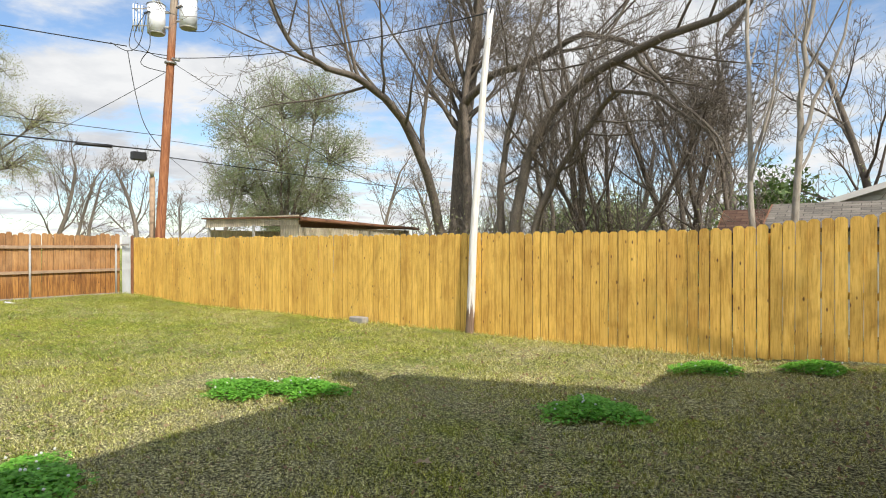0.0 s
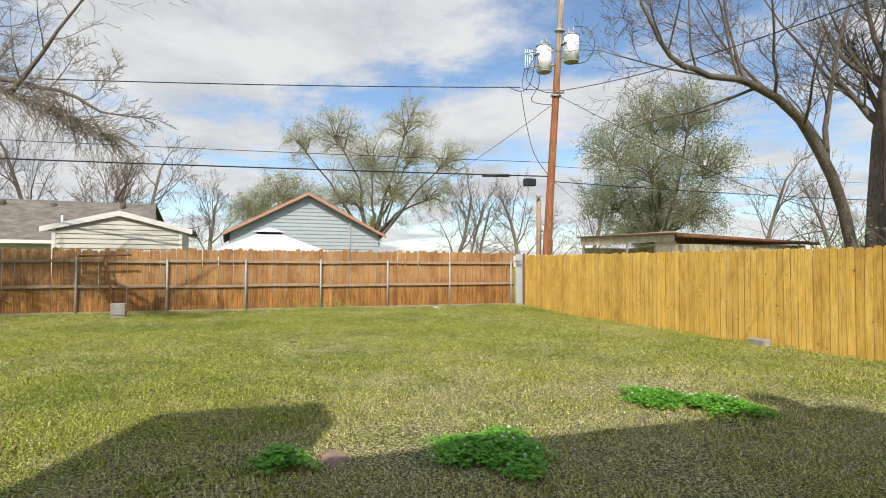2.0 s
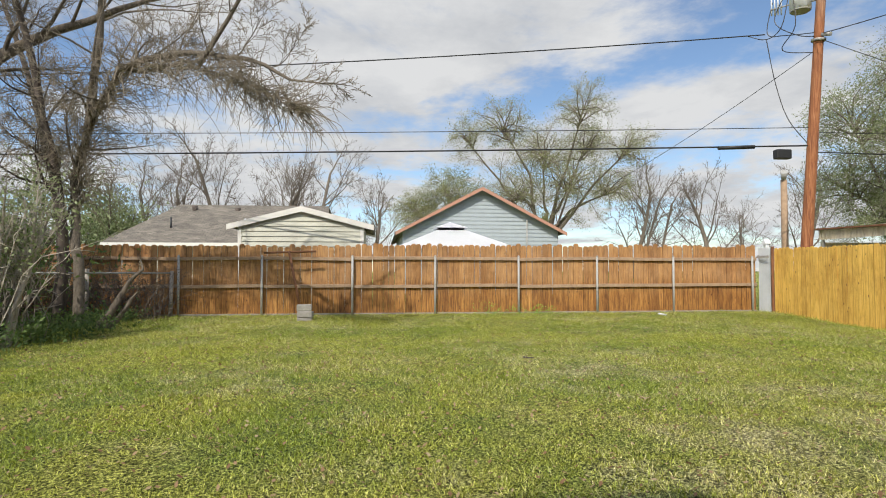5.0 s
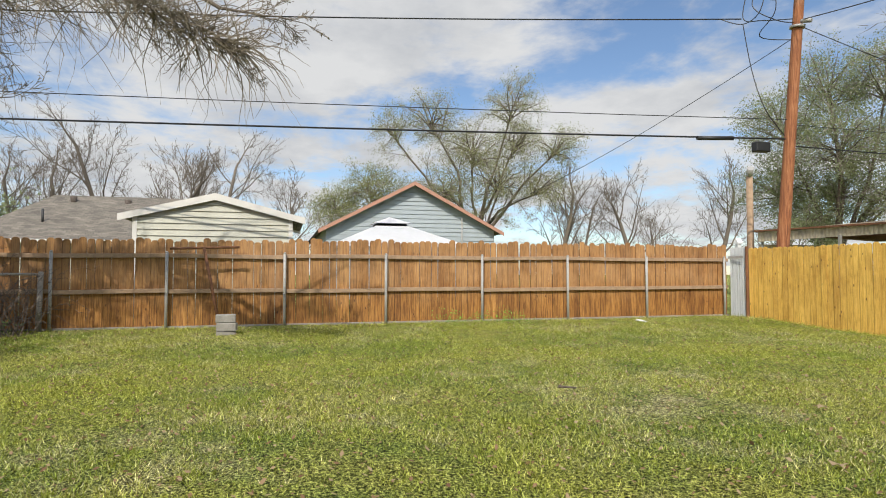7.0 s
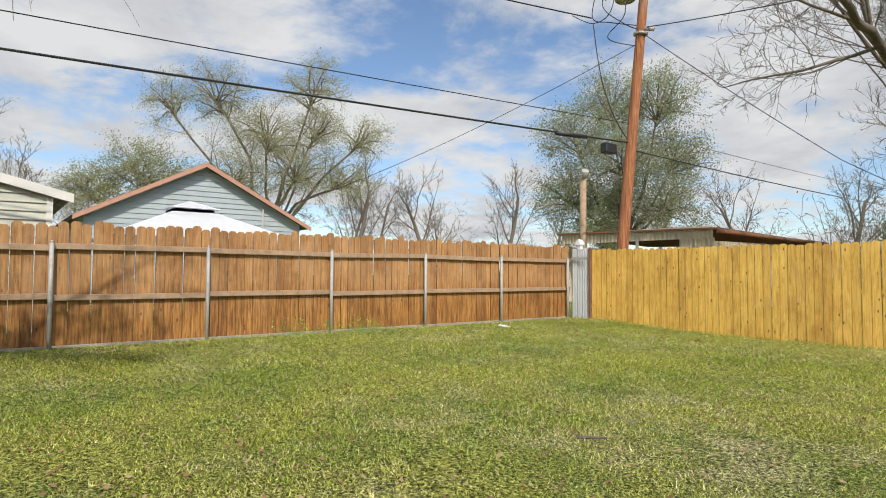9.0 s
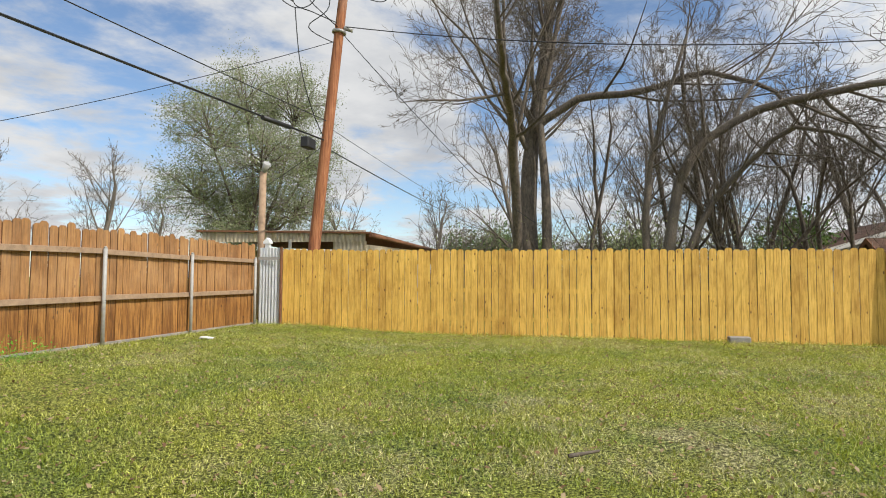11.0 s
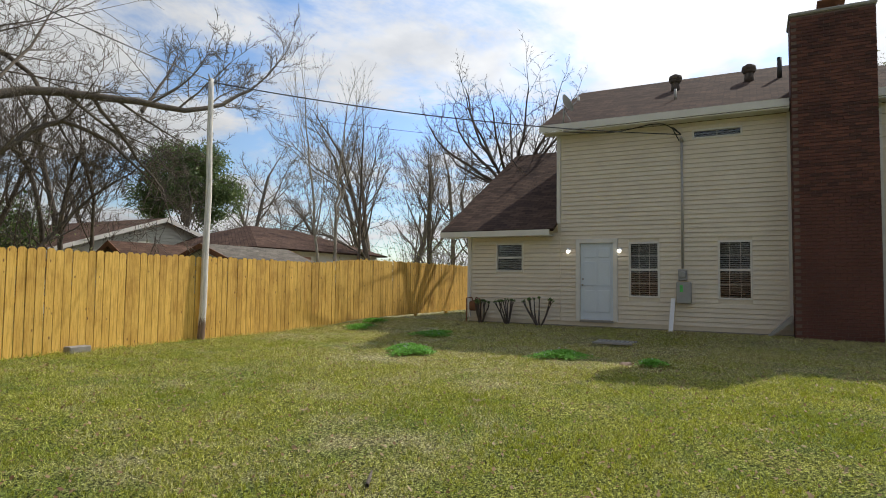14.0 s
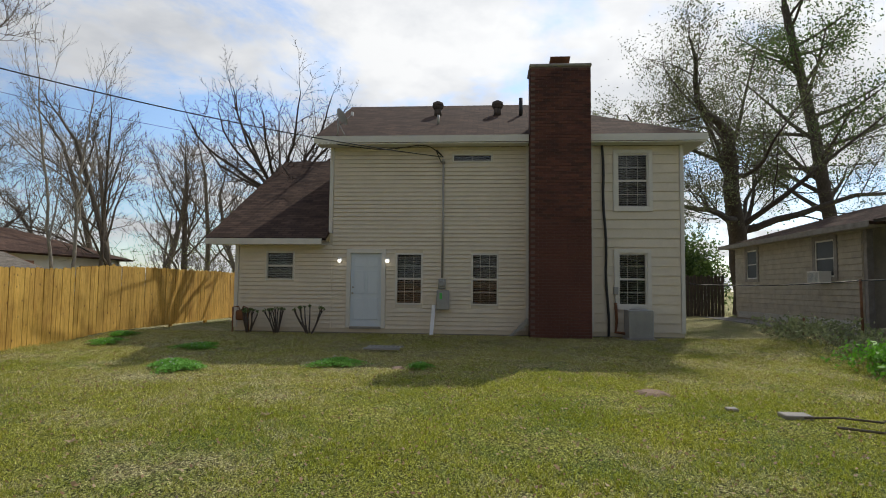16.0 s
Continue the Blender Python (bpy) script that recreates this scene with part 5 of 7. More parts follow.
for x0, x1, z0, z1 in NWIN:
    w = thing("window")
    w.parent = nh
    bm = bmesh.new()
    for a, b, c, d in ((x0 - 0.15, x0, z0 - 0.12, z1 + 0.15), (x1, x1 + 0.15, z0 - 0.12, z1 + 0.15), (x0, x1, z1, z1 + 0.15), (x0, x1, z0 - 0.12, z0)):
        box(a, b, NY - 0.016, NY + 0.03, c, d, bm)
    part("window_trim", bm, M_GREYWOOD, w)
    bm = bmesh.new()
    for a, b, c, d in ((x0, x0 + 0.05, z0, z1), (x1 - 0.05, x1, z0, z1), (x0 + 0.05, x1 - 0.05, z1 - 0.05, z1), (x0 + 0.05, x1 - 0.05, z0, z0 + 0.05), (x0 + 0.05, x1 - 0.05, (z0 + z1) / 2 - 0.02, (z0 + z1) / 2 + 0.02)):
        box(a, b, NY - 0.016, NY + 0.01, c, d, bm)
    part("window_frame", bm, M_TRIM, w)
    part("pane", box(x0 + 0.05, x1 - 0.05, NY - 0.014, NY - 0.008, z0 + 0.05, z1 - 0.05), M_BLACK, w)
wa = thing("window_air_conditioner", "old cream window air conditioner in a grey framed window", "air conditioner")
part("case", box(3.82, 4.52, NY + 0.011, NY + 0.38, 1.72, 2.08, bevel=0.01), M_TRIM, wa)
bm = bmesh.new()
for i in range(9):
    box(3.87 + i * 0.07, 3.89 + i * 0.07, NY + 0.381, NY + 0.39, 1.76, 2.04, bm)
part("grille", bm, M_GREYENAMEL, wa)
lt = thing("lattice_skirt", "white diagonal lattice skirt along the base of the house", "lattice")
bm = bmesh.new()
for i in range(110):
    x = 2.4 + i * 0.075
    for s in (-1, 1):
        box(-0.012, 0.012, -0.004, 0.004, -0.17, 0.17, bm, m=Matrix.Translation((x, NY + 0.03 + 0.009 * s, 0.50)) @ Matrix.Rotation(radians(45 * s), 4, "Y"))
part("lattice", bm, M_TRIM, lt)
# driveway beside the neighbour
dv = tagged(part("driveway", box(-9, 11.5, -11.95, -10.75, 0.1, 0.315), M_CONCRETE), "cracked grey concrete drive beside the neighbour's house", "driveway", kind="structure")

# dark board fence between the houses
df = thing("dark_fence", "dark brown upright board fence between the two houses", "fence", kind="structure")
sh = mesh_of(board(0.135, 1.85), "fence_board", M_BARK_DARK)
for i in range(34):
    ob = new("board", sh)
    ob.parent = df
    ob.matrix_basis = pose(12.2, -7.0 - i * 0.15, 0.25 + 0.03 * math.sin(i * 3.1), 0, 0, 90)
part("rail", box(12.22, 12.26, -12.0, -7.0, 1.7, 1.78), M_BARK_DARK, df)
rv = thing("trailer", "white camper trailer parked beyond the dark fence", "trailer")
part("body", box(24, 27, -15.7, -14.2, 0.6, 3.7, bevel=0.15), M_WHITEMETAL, rv)
part("window", box(23.97, 24.0, -15.4, -14.8, 2.3, 2.9), M_DARK, rv)
part("awning", box(23.9, 24.02, -15.7, -14.2, 3.1, 3.25), M_GREYENAMEL, rv)
part("wheel", rod((24.1, -15.2, 0.45), (24.35, -15.2, 0.45), 0.45, seg=18), M_BLACK, rv)

# chain-link remains and clothes wire at the side
wire([(1.2, -6.9, 1.65), (2.0, -7.3, 1.62)], 0.012, 0.0, "grey wire fixed to the house corner")
wire([(2.0, -7.3, 1.62), (-0.6, -10.2, 1.72), (-6.5, -10.4, 1.95)], 0.016, 0.07, "pale pipe-like top wire of a broken side fence")
for x, y, h, lean in ((-0.6, -10.2, 1.75, 0.02), (-3.0, -9.9, 0.55, 0.06), (1.6, -10.0, 0.75, -0.03)):
    ps = thing("fence_post", "rusty thin fence post standing in weeds", "fence post")
    part("shaft", rod((x, y, ground_z(x, y) - 0.05), (x + lean, y, h), 0.03), M_RUST, ps)
pot = thing("rusty_drum", "dark rusty metal drum standing among weeds", "drum")
bm = rod((-4.6, -8.55, 0.03), (-4.6, -8.55, 0.75), 0.28, seg=24)
for z in (0.25, 0.5, 0.74):
    rod((-4.6, -8.55, z - 0.015), (-4.6, -8.55, z + 0.015), 0.295, seg=24, bm=bm)
part("shell", bm, M_RUST, pot)

# ---- trees ----
def rvec(rnd, s=1.0):
    return Vector((rnd.gauss(0, s), rnd.gauss(0, s), rnd.gauss(0, s)))


def grow(out, p, d, length, r, lev, cfg, rnd):
    n = cfg["seg"][lev]
    pts, dirs = [p.copy()], [d.copy()]
    for i in range(n):
        d = (d + rvec(rnd, cfg["wig"]) + Vector((0, 0, cfg["up"][lev]))).normalized()
        p = p + d * (length / n)
        pts.append(p.copy())
        dirs.append(d.copy())
    spread(out, pts, dirs, r, lev, length, cfg, rnd)


def spread(out, pts, dirs, r, lev, length, cfg, rnd, endr=0.0):
    n = len(pts) - 1
    end = endr if endr else (0.45 if lev == 0 else 0.25)
    out[lev].append((pts, [r * (1 - (1 - end) * i / n) for i in range(n + 1)]))
    if lev + 1 >= cfg["levels"]:
        return
    k = cfg["kids"][lev]
    t0 = cfg["t0"][lev]
    for j in range(k):
        t = min(0.999, t0 + (1 - t0) * (j + rnd.random()) / k) if j < k - 1 else 0.999
        i = min(n - 1, int(t * n))
        f = t * n - i
        q = pts[i].lerp(pts[i + 1], f)
        dd = dirs[i + 1]
        ax = dd.cross(rvec(rnd)).normalized()
        ang = radians(cfg["ang"] * rnd.uniform(0.6, 1.3)) * (0.5 if t > 0.99 else 1)
        nd = Matrix.Rotation(ang, 3, ax) @ dd
        L = length * cfg["ratio"][lev] * (1.2 - 0.55 * t) * rnd.uniform(0.7, 1.25)
        rr = r * (1 - (1 - end) * t) * (0.8 if t > 0.99 else cfg["thin"])
        grow(out, q, nd, L, max(rr, cfg["rmin"]), lev + 1, cfg, rnd)


BARE = dict(rmin=0.008, levels=5, seg=(7, 6, 5, 4, 2), kids=(9, 8, 7, 6), t0=(0.35, 0.25, 0.2, 0.15), ang=48, ratio=(0.55, 0.5, 0.5, 0.5), thin=0.42, wig=0.12, up=(0.05, 0.10, 0.06, 0.04, 0.03))


def cfg(**kw):
    return {**BARE, **kw}


def tube_mesh(name, branches, sides, mat):
    V, F = [], []
    for pts, rr in branches:
        tube_arrays(pts[:-1] if sides == 3 else pts, rr, sides, V, F)
        if sides == 3:
            k = len(V)
            V.append(tuple(pts[-1]))
            F.extend([(k - 3, k - 2, k), (k - 2, k - 1, k), (k - 1, k - 3, k)])
    me = bpy.data.meshes.new(name)
    me.from_pydata(V, [], F)
    me.materials.append(mat)
    me.polygons.foreach_set("use_smooth", [True] * len(F))
    return me


def leaf_mesh(name, spots, size, per, mat, rs, droop=0.0, blob=0.25):
    """Small leaves scattered round twig ends."""
    rng = np.random.RandomState(rs)
    S = np.array(spots)
    n = len(S) * per
    c = np.repeat(S, per, axis=0) + rng.normal(0, blob, (n, 3))
    c[:, 2] -= droop * rng.rand(n)
    u = rng.normal(0, 1, (n, 3))
    u /= np.linalg.norm(u, axis=1)[:, None]
    w = rng.normal(0, 1, (n, 3))
    w -= u * (w * u).sum(1)[:, None]
    w /= np.linalg.norm(w, axis=1)[:, None]
    s = size * rng.uniform(0.6, 1.4, (n, 1))
    V = np.stack([c - u * s, c + w * s * 0.5, c + u * s, c - w * s * 0.5], axis=1).reshape(-1, 3)
    me = bpy.data.meshes.new(name)
    me.vertices.add(len(V))
    me.vertices.foreach_set("co", V.ravel())
    me.loops.add(n * 4)
    me.loops.foreach_set("vertex_index", np.arange(n * 4, dtype=np.int32))
    me.polygons.add(n)
    me.polygons.foreach_set("loop_start", np.arange(0, n * 4, 4, dtype=np.int32))
    me.update()
    me.materials.append(mat)
    return me


def tree(name, label, base, height, r, c, seed, mat=None, twig=None, d=(0, 0, 1), limbs=(), stems=1, leaves=None, lean=0.0, category="tree"):
    """A tree at base: limbs are given main stems as lists of points; the rest grows."""
    rnd = random.Random(seed)
    mat, twig = mat or M_BARK, twig or M_TWIG
    out = [[] for _ in range(8)]
    b = Vector(base)
    t = thing(name, label, category)
    for pts, r0, lv in limbs:
        P = [Vector(p) for p in pts]
        fine = []
        for i in range(len(P) - 1):
            p0, p1, p2, p3 = P[max(i - 1, 0)], P[i], P[i + 1], P[min(i + 2, len(P) - 1)]
            for k in range(3):
                q = k / 3
                fine.append(0.5 * ((2 * p1) + (p2 - p0) * q + (2 * p0 - 5 * p1 + 4 * p2 - p3) * q * q + (3 * p1 - p0 - 3 * p2 + p3) * q ** 3) + rvec(rnd, 0.03) * (1 if fine else 0))
        fine.append(P[-1])
        dirs = [(fine[min(i + 1, len(fine) - 1)] - fine[max(i - 1, 0)]).normalized() for i in range(len(fine))]
        L = sum((a - b2).length for a, b2 in zip(fine, fine[1:]))
        spread(out, fine, dirs, r0, lv, L, c, rnd, 0.22)
    for s in range(stems):
        if stems > 1:
            a = 6.283 * s / stems + rnd.uniform(-0.5, 0.5)
            dd = (Vector(d) + Vector((math.cos(a), math.sin(a), 0)) * 0.22).normalized()
            grow(out, b + Vector((math.cos(a), math.sin(a), 0)) * r * 1.4, dd, height * rnd.uniform(0.75, 1), r * rnd.uniform(0.7, 1), 0, c, rnd)
        elif stems == 1:
            grow(out, b, Vector(d).normalized(), height, r, 0, c, rnd)
    if name == "hedge_tree":
        for lv in range(1, 8):
            out[lv] = [x for x in out[lv] if not (x[0][-1].y > -6.4 and x[0][-1].z < 2.75) and not (x[0][-1].y > -3.0 and x[0][-1].x > -12.3) and x[0][-1].y < -0.9]
    for nm, lv in (("trunk", 0), ("limb", 1)):
        for one in out[lv]:
            part(nm, None, None, t, data=tube_mesh(nm, [one], 8, mat))
    if out[2]:
        tagged(part("branchwork", None, None, t, data=tube_mesh("branchwork", out[2], 4, mat)), kind="stuff")
    # fine twigs
    small = [x for lv in out[3:] for x in lv]
    if small:
        ob = part("crown", None, None, t, data=tube_mesh("crown", small, 3, twig))
    if leaves:
        size, per, lm, blob = leaves
        tips = [tuple(x[0][-1]) for x in (out[c["levels"] - 1])]
        tips += [tuple(x[0][len(x[0]) // 2]) for x in out[c["levels"] - 1]]
        part("leaves", None, None, t, data=leaf_mesh("leaves", tips, size, per, lm, seed, blob=blob))
    return t


# twin-trunk tree with a long level limb, and its leaning neighbour
tree("bare_tree", "tall bare grey-brown tree with two trunks behind the yellow fence", (-12.95, 19.1, 0), 13.5, 0.40,
     cfg(rmin=0.010, kids=(15, 9, 7, 5), t0=(0.42, 0.2, 0.15, 0.15), ratio=(0.27, 0.5, 0.5, 0.5), wig=0.09, up=(0.03, 0.12, 0.08, 0.05, 0.03)), 11,
     limbs=(([(-12.8, 19.0, 7.0), (-11.2, 18.6, 7.9), (-9.0, 17.8, 7.8), (-7.0, 17.2, 8.1), (-5.2, 16.8, 7.2), (-4.2, 16.6, 5.6)], 0.17, 1),
            ([(-12.5, 18.8, 0), (-12.4, 18.8, 3.5), (-12.6, 18.9, 7), (-12.2, 19.0, 10), (-11.4, 18.6, 13.0)], 0.22, 0),
            ([(-13.3, 19.4, 6.5), (-14.6, 18.9, 8.2), (-16.0, 18.5, 10.5), (-17.0, 18.0, 12.5)], 0.08, 1)))
tree("bare_tree", "leaning bare tree with a long arching limb behind the yellow fence", (-13.6, 18.3, 0), 1, 0.18,
     cfg(levels=5, kids=(10, 8, 7, 6), t0=(0.35, 0.1, 0.15, 0.15), ratio=(0.30, 0.5, 0.5, 0.5)), 12, stems=0,
     limbs=(([(-13.3, 18.8, 0), (-13.4, 18.4, 2.3), (-13.5, 17.0, 5.2), (-13.4, 15.6, 6.4), (-13.4, 14.1, 7.0), (-13.3, 12.4, 7.1), (-13.2, 10.9, 7.4), (-13.3, 10.0, 8.8)], 0.21, 0),
            ([(-13.5, 17.4, 4.8), (-13.3, 17.2, 6.6), (-12.9, 17.3, 8.6), (-12.4, 17.5, 10.4)], 0.10, 1),
            ([(-13.4, 14.0, 7.0), (-13.6, 13.6, 8.2), (-13.6, 13.2, 9.8)], 0.07, 1)))
# arching tree
tree("bare_tree", "bare tree with a thick trunk arching over its neighbours", (-8.7, 15.6, 0), 1, 0.22,
     cfg(rmin=0.010, kids=(11, 8, 6, 5), t0=(0.30, 0.15, 0.15, 0.15), ratio=(0.26, 0.55, 0.5, 0.5), wig=0.10), 13, stems=0, mat=M_TWIG,
     limbs=(([(-8.7, 15.6, 0), (-8.5, 15.6, 2.4), (-7.85, 15.76, 5.0), (-6.0, 15.4, 6.3), (-3.7, 14.0, 6.4), (-1.9, 13.3, 6.6), (-0.4, 12.9, 7.6)], 0.20, 0),
            ([(-8.9, 15.8, 0), (-9.2, 15.8, 2.5), (-9.0, 15.9, 5.0), (-8.4, 16.0, 7.2), (-7.8, 16.2, 9.2)], 0.15, 0),
            ([(-8.3, 15.7, 0), (-7.9, 15.7, 2.2), (-7.2, 15.6, 3.6), (-6.0, 15.4, 5.0), (-5.2, 15.0, 5.6), (-4.0, 14.6, 5.2), (-2.8, 14.3, 4.2)], 0.13, 0), ([(-4.6, 14.6, 6.4), (-3.6, 14.4, 5.2), (-2.6, 14.2, 4.0), (-2.2, 14.2, 3.0)], 0.06, 1),
            ([(-2.6, 15.3, 6.6), (-1.9, 15.4, 7.6), (-1.3, 15.4, 8.9)], 0.07, 1)))
THIN = cfg(levels=5, kids=(8, 6, 5, 4), ratio=(0.42, 0.5, 0.5, 0.5), t0=(0.25, 0.2, 0.2, 0.15), ang=38, wig=0.10, up=(0.05, 0.16, 0.12, 0.08, 0.05))
for i, (x, y, h, r, st) in enumerate(((-7.2, 18.5, 8.5, 0.13, 3), (-5.0, 20.5, 9.0, 0.14, 3), (-3.4, 17.8, 7.0, 0.10, 3), (-10.6, 21.5, 8.0, 0.12, 2), (-6.2, 16.8, 6.0, 0.09, 4))):
    tree("bare_tree", "slender many-stemmed bare tree in the thicket behind the yellow fence", (x, y, 0), h, r, THIN, 30 + i, stems=st)
SAP = cfg(rmin=0.005, levels=4, kids=(9, 6, 4), ratio=(0.36, 0.45, 0.5), t0=(0.30, 0.2, 0.2), ang=36, wig=0.06, up=(0.03, 0.16, 0.12, 0.06), seg=(8, 6, 4, 3))
tree("sapling", "pale-barked bare young tree just behind the yellow fence", (-1.04, 9.3, 0), 1, 0.06, SAP, 51, mat=M_BARK_LIGHT, twig=M_BARK_LIGHT, stems=0,
     limbs=(([(-1.04, 9.3, 0), (-1.12, 9.3, 1.6), (-1.23, 9.4, 3.5), (-1.25, 9.6, 5.2), (-1.35, 9.7, 6.6)], 0.055, 0), ([(-1.18, 9.35, 2.6), (-0.95, 9.35, 3.6), (-0.80, 9.4, 4.8)], 0.03, 1)))
tree("sapling", "pale-barked bare forked young tree just behind the yellow fence", (-0.69, 9.1, 0), 1, 0.06, SAP, 52, mat=M_BARK_LIGHT, twig=M_BARK_LIGHT, stems=0,
     limbs=(([(-0.69, 9.1, 0), (-0.62, 9.1, 1.6), (-0.55, 9.1, 3.2), (-0.50, 9.1, 4.3), (-0.30, 9.1, 5.5), (-0.15, 9.1, 6.6)], 0.058, 0), ([(-0.55, 9.1, 3.0), (-0.25, 9.15, 3.9), (0.05, 9.2, 5.1)], 0.032, 1)))
tree("sapling", "pale-barked bare young tree just behind the yellow fence", (3.4, 11.2, 0), 6.4, 0.07, SAP, 53, mat=M_BARK, twig=M_TWIG, d=(0.04, 0.0, 1))

# grey-green leafy tree beyond the metal shed
def fan(x, y, z0, n, wide, high, r, twist=0.0):
    """Main stems that rise and spread from one foot."""
    out = []
    for i in range(n):
        a = 6.283 * i / n + twist
        w = wide * (0.55 + 0.45 * ((i * 7) % 5) / 4)
        h = high * (1.0 - 0.32 * w / wide)
        out.append(([(x, y, z0), (x + 0.35 * w * math.cos(a), y + 0.35 * w * math.sin(a), z0 + 0.30 * (h - z0)), (x + 0.8 * w * math.cos(a), y + 0.8 * w * math.sin(a), z0 + 0.65 * (h - z0)), (x + w * math.cos(a), y + w * math.sin(a), h)], r, 1))
    return tuple(out)


def lumps(x, y, z0, side, clumps, seed, r0=0.14):
    """Limbs that leave a trunk for the middle of each clump of the crown, and fan out there."""
    rnd = random.Random(seed)
    out = []
    for off, deep, z, r, n in clumps:
        c = Vector((x + off * side[0] - deep * side[1], y + off * side[1] + deep * side[0], z))
        s = Vector((x, y, z0)) + Vector((off * side[0], off * side[1], 0)) * 0.05
        m = s.lerp(c, 0.5) + Vector((0, 0, 0.35 * abs(off) * 0.4)) + rvec(rnd, 0.25)
        out.append(([tuple(s), tuple(s.lerp(m, 0.5) + rvec(rnd, 0.12)), tuple(m), tuple(c)], r0 * (0.6 + 0.15 * r), 1))
        for k in range(n):
            a, u = 2.399963 * k + rnd.random(), 1 - 1.75 * (k + 0.5) / n
            q = math.sqrt(max(0.0, 1 - u * u))
            e = c + Vector((q * math.cos(a), q * math.sin(a), u * 0.9)) * r * rnd.uniform(0.75, 1.05)
            f = c.lerp(m, rnd.uniform(0.0, 0.4))
            out.append(([tuple(f), tuple(f.lerp(e, 0.5) + rvec(rnd, 0.12) + Vector((0, 0, 0.12 * r))), tuple(e)], r0 * 0.30, 2))
    return tuple(out)


T4S = (0.765, 0.644)
CRN = cfg(levels=5, kids=(4, 5, 9, 5), ratio=(0.5, 0.30, 0.45, 0.5), t0=(0.5, 0.45, 0.25, 0.1), seg=(6, 5, 4, 3, 2), ang=50, up=(0.05, 0.10, 0.06, 0.02, 0.0), wig=0.13, rmin=0.008)
tree("leafy_tree", "rounded tree with small grey-green leaves beyond the metal shed", (-25.9, 20.8, 0), 1, 0.32, CRN, 21, stems=0, twig=M_BARK_LIGHT,
     limbs=(([(-25.9, 20.8, 0), (-25.8, 20.8, 1.5), (-25.9, 20.8, 2.6)], 0.3, 0),) + lumps(-25.9, 20.8, 2.3, T4S, (
         (-2.5, 0.4, 5.0, 1.7, 20), (-2.0, -0.5, 7.8, 1.8, 22), (-0.2, 0.6, 9.6, 1.9, 22), (2.0, -0.3, 9.4, 1.7, 20), (2.8, 0.5, 6.8, 1.7, 20), (2.2, -0.5, 4.2, 1.7, 20), (0.2, -1.6, 6.4, 2.0, 26), (0.0, 1.8, 4.8, 1.9, 18), (-1.2, -0.6, 3.3, 1.4, 14)), 21),
     leaves=(0.042, 4, M_LEAF_GREY, 0.18))
WLS = (0.317, 0.949)
tree("leafy_tree", "large spreading tree with clumps of fresh olive leaves", (-38.1, 8.2, 0), 1, 0.5, CRN, 22, mat=M_BARK, twig=M_BARK_LIGHT, stems=0,
     limbs=(([(-38.1, 8.2, 0), (-38.0, 8.1, 1.5), (-38.1, 8.2, 3.2)], 0.36, 0),) + lumps(-38.1, 8.2, 3.0, WLS, (
         (-1.8, 0.0, 5.6, 2.0, 26), (-2.6, 0.5, 10.2, 1.9, 20), (-4.9, 0.0, 9.6, 1.2, 10), (0.0, 0.4, 8.4, 2.0, 22), (2.4, 0.0, 11.0, 1.6, 16), (1.6, -0.3, 6.4, 1.9, 22), (4.2, 0.3, 6.0, 1.5, 16), (5.0, 0.0, 8.4, 1.4, 14), (2.6, 0.2, 8.8, 1.5, 14)), 22, 0.17),
     leaves=(0.036, 3, M_LEAF_BUD, 0.14))
tree("leafy_tree", "lower tree with olive leaves beside the blue-grey house", (-40.5, 2.4, 0), 1, 0.3, CRN, 23, mat=M_BARK_LIGHT, stems=0,
     limbs=(([(-40.5, 2.4, 0), (-40.5, 2.4, 2.4)], 0.22, 0),) + lumps(-40.5, 2.4, 2.2, WLS, ((-1.8, 0.0, 5.0, 1.6, 18), (0.2, 0.0, 6.0, 1.8, 22), (2.0, 0.0, 5.2, 1.5, 16)), 23),
     leaves=(0.042, 4, M_LEAF_BUD, 0.18))
# pines
tree("pine_tree", "dark green pine with a rounded crown behind the brown roofs", (9.0, 27.6, 0), 1, 0.28, CRN, 24, stems=0, mat=M_BARK_DARK,
     limbs=(([(9.0, 27.6, 0), (9.0, 27.6, 3.0), (9.0, 27.6, 5.0)], 0.24, 0),) + lumps(9.0, 27.6, 4.6, (0.62, -0.78), ((-1.7, 0.0, 6.0, 1.2, 14), (-0.9, 0.3, 7.9, 1.3, 16), (1.0, -0.2, 8.0, 1.2, 14), (1.9, 0.2, 6.2, 1.1, 12), (0.1, -0.8, 6.4, 1.4, 16)), 24),
     leaves=(0.075, 4, M_LEAF_PINE, 0.20))
tree("pine_tree", "tall dark pine with a straight trunk behind the neighbour's house", (17.0, -19.6, 0), 17.0, 0.42,
     cfg(levels=4, kids=(26, 7, 6), ratio=(0.26, 0.45, 0.5), t0=(0.32, 0.3, 0.2), ang=72, wig=0.05, up=(0.02, 0.05, 0.04, 0.03)), 25, mat=M_BARK_DARK, leaves=(0.075, 7, M_LEAF_DARK, 0.36))
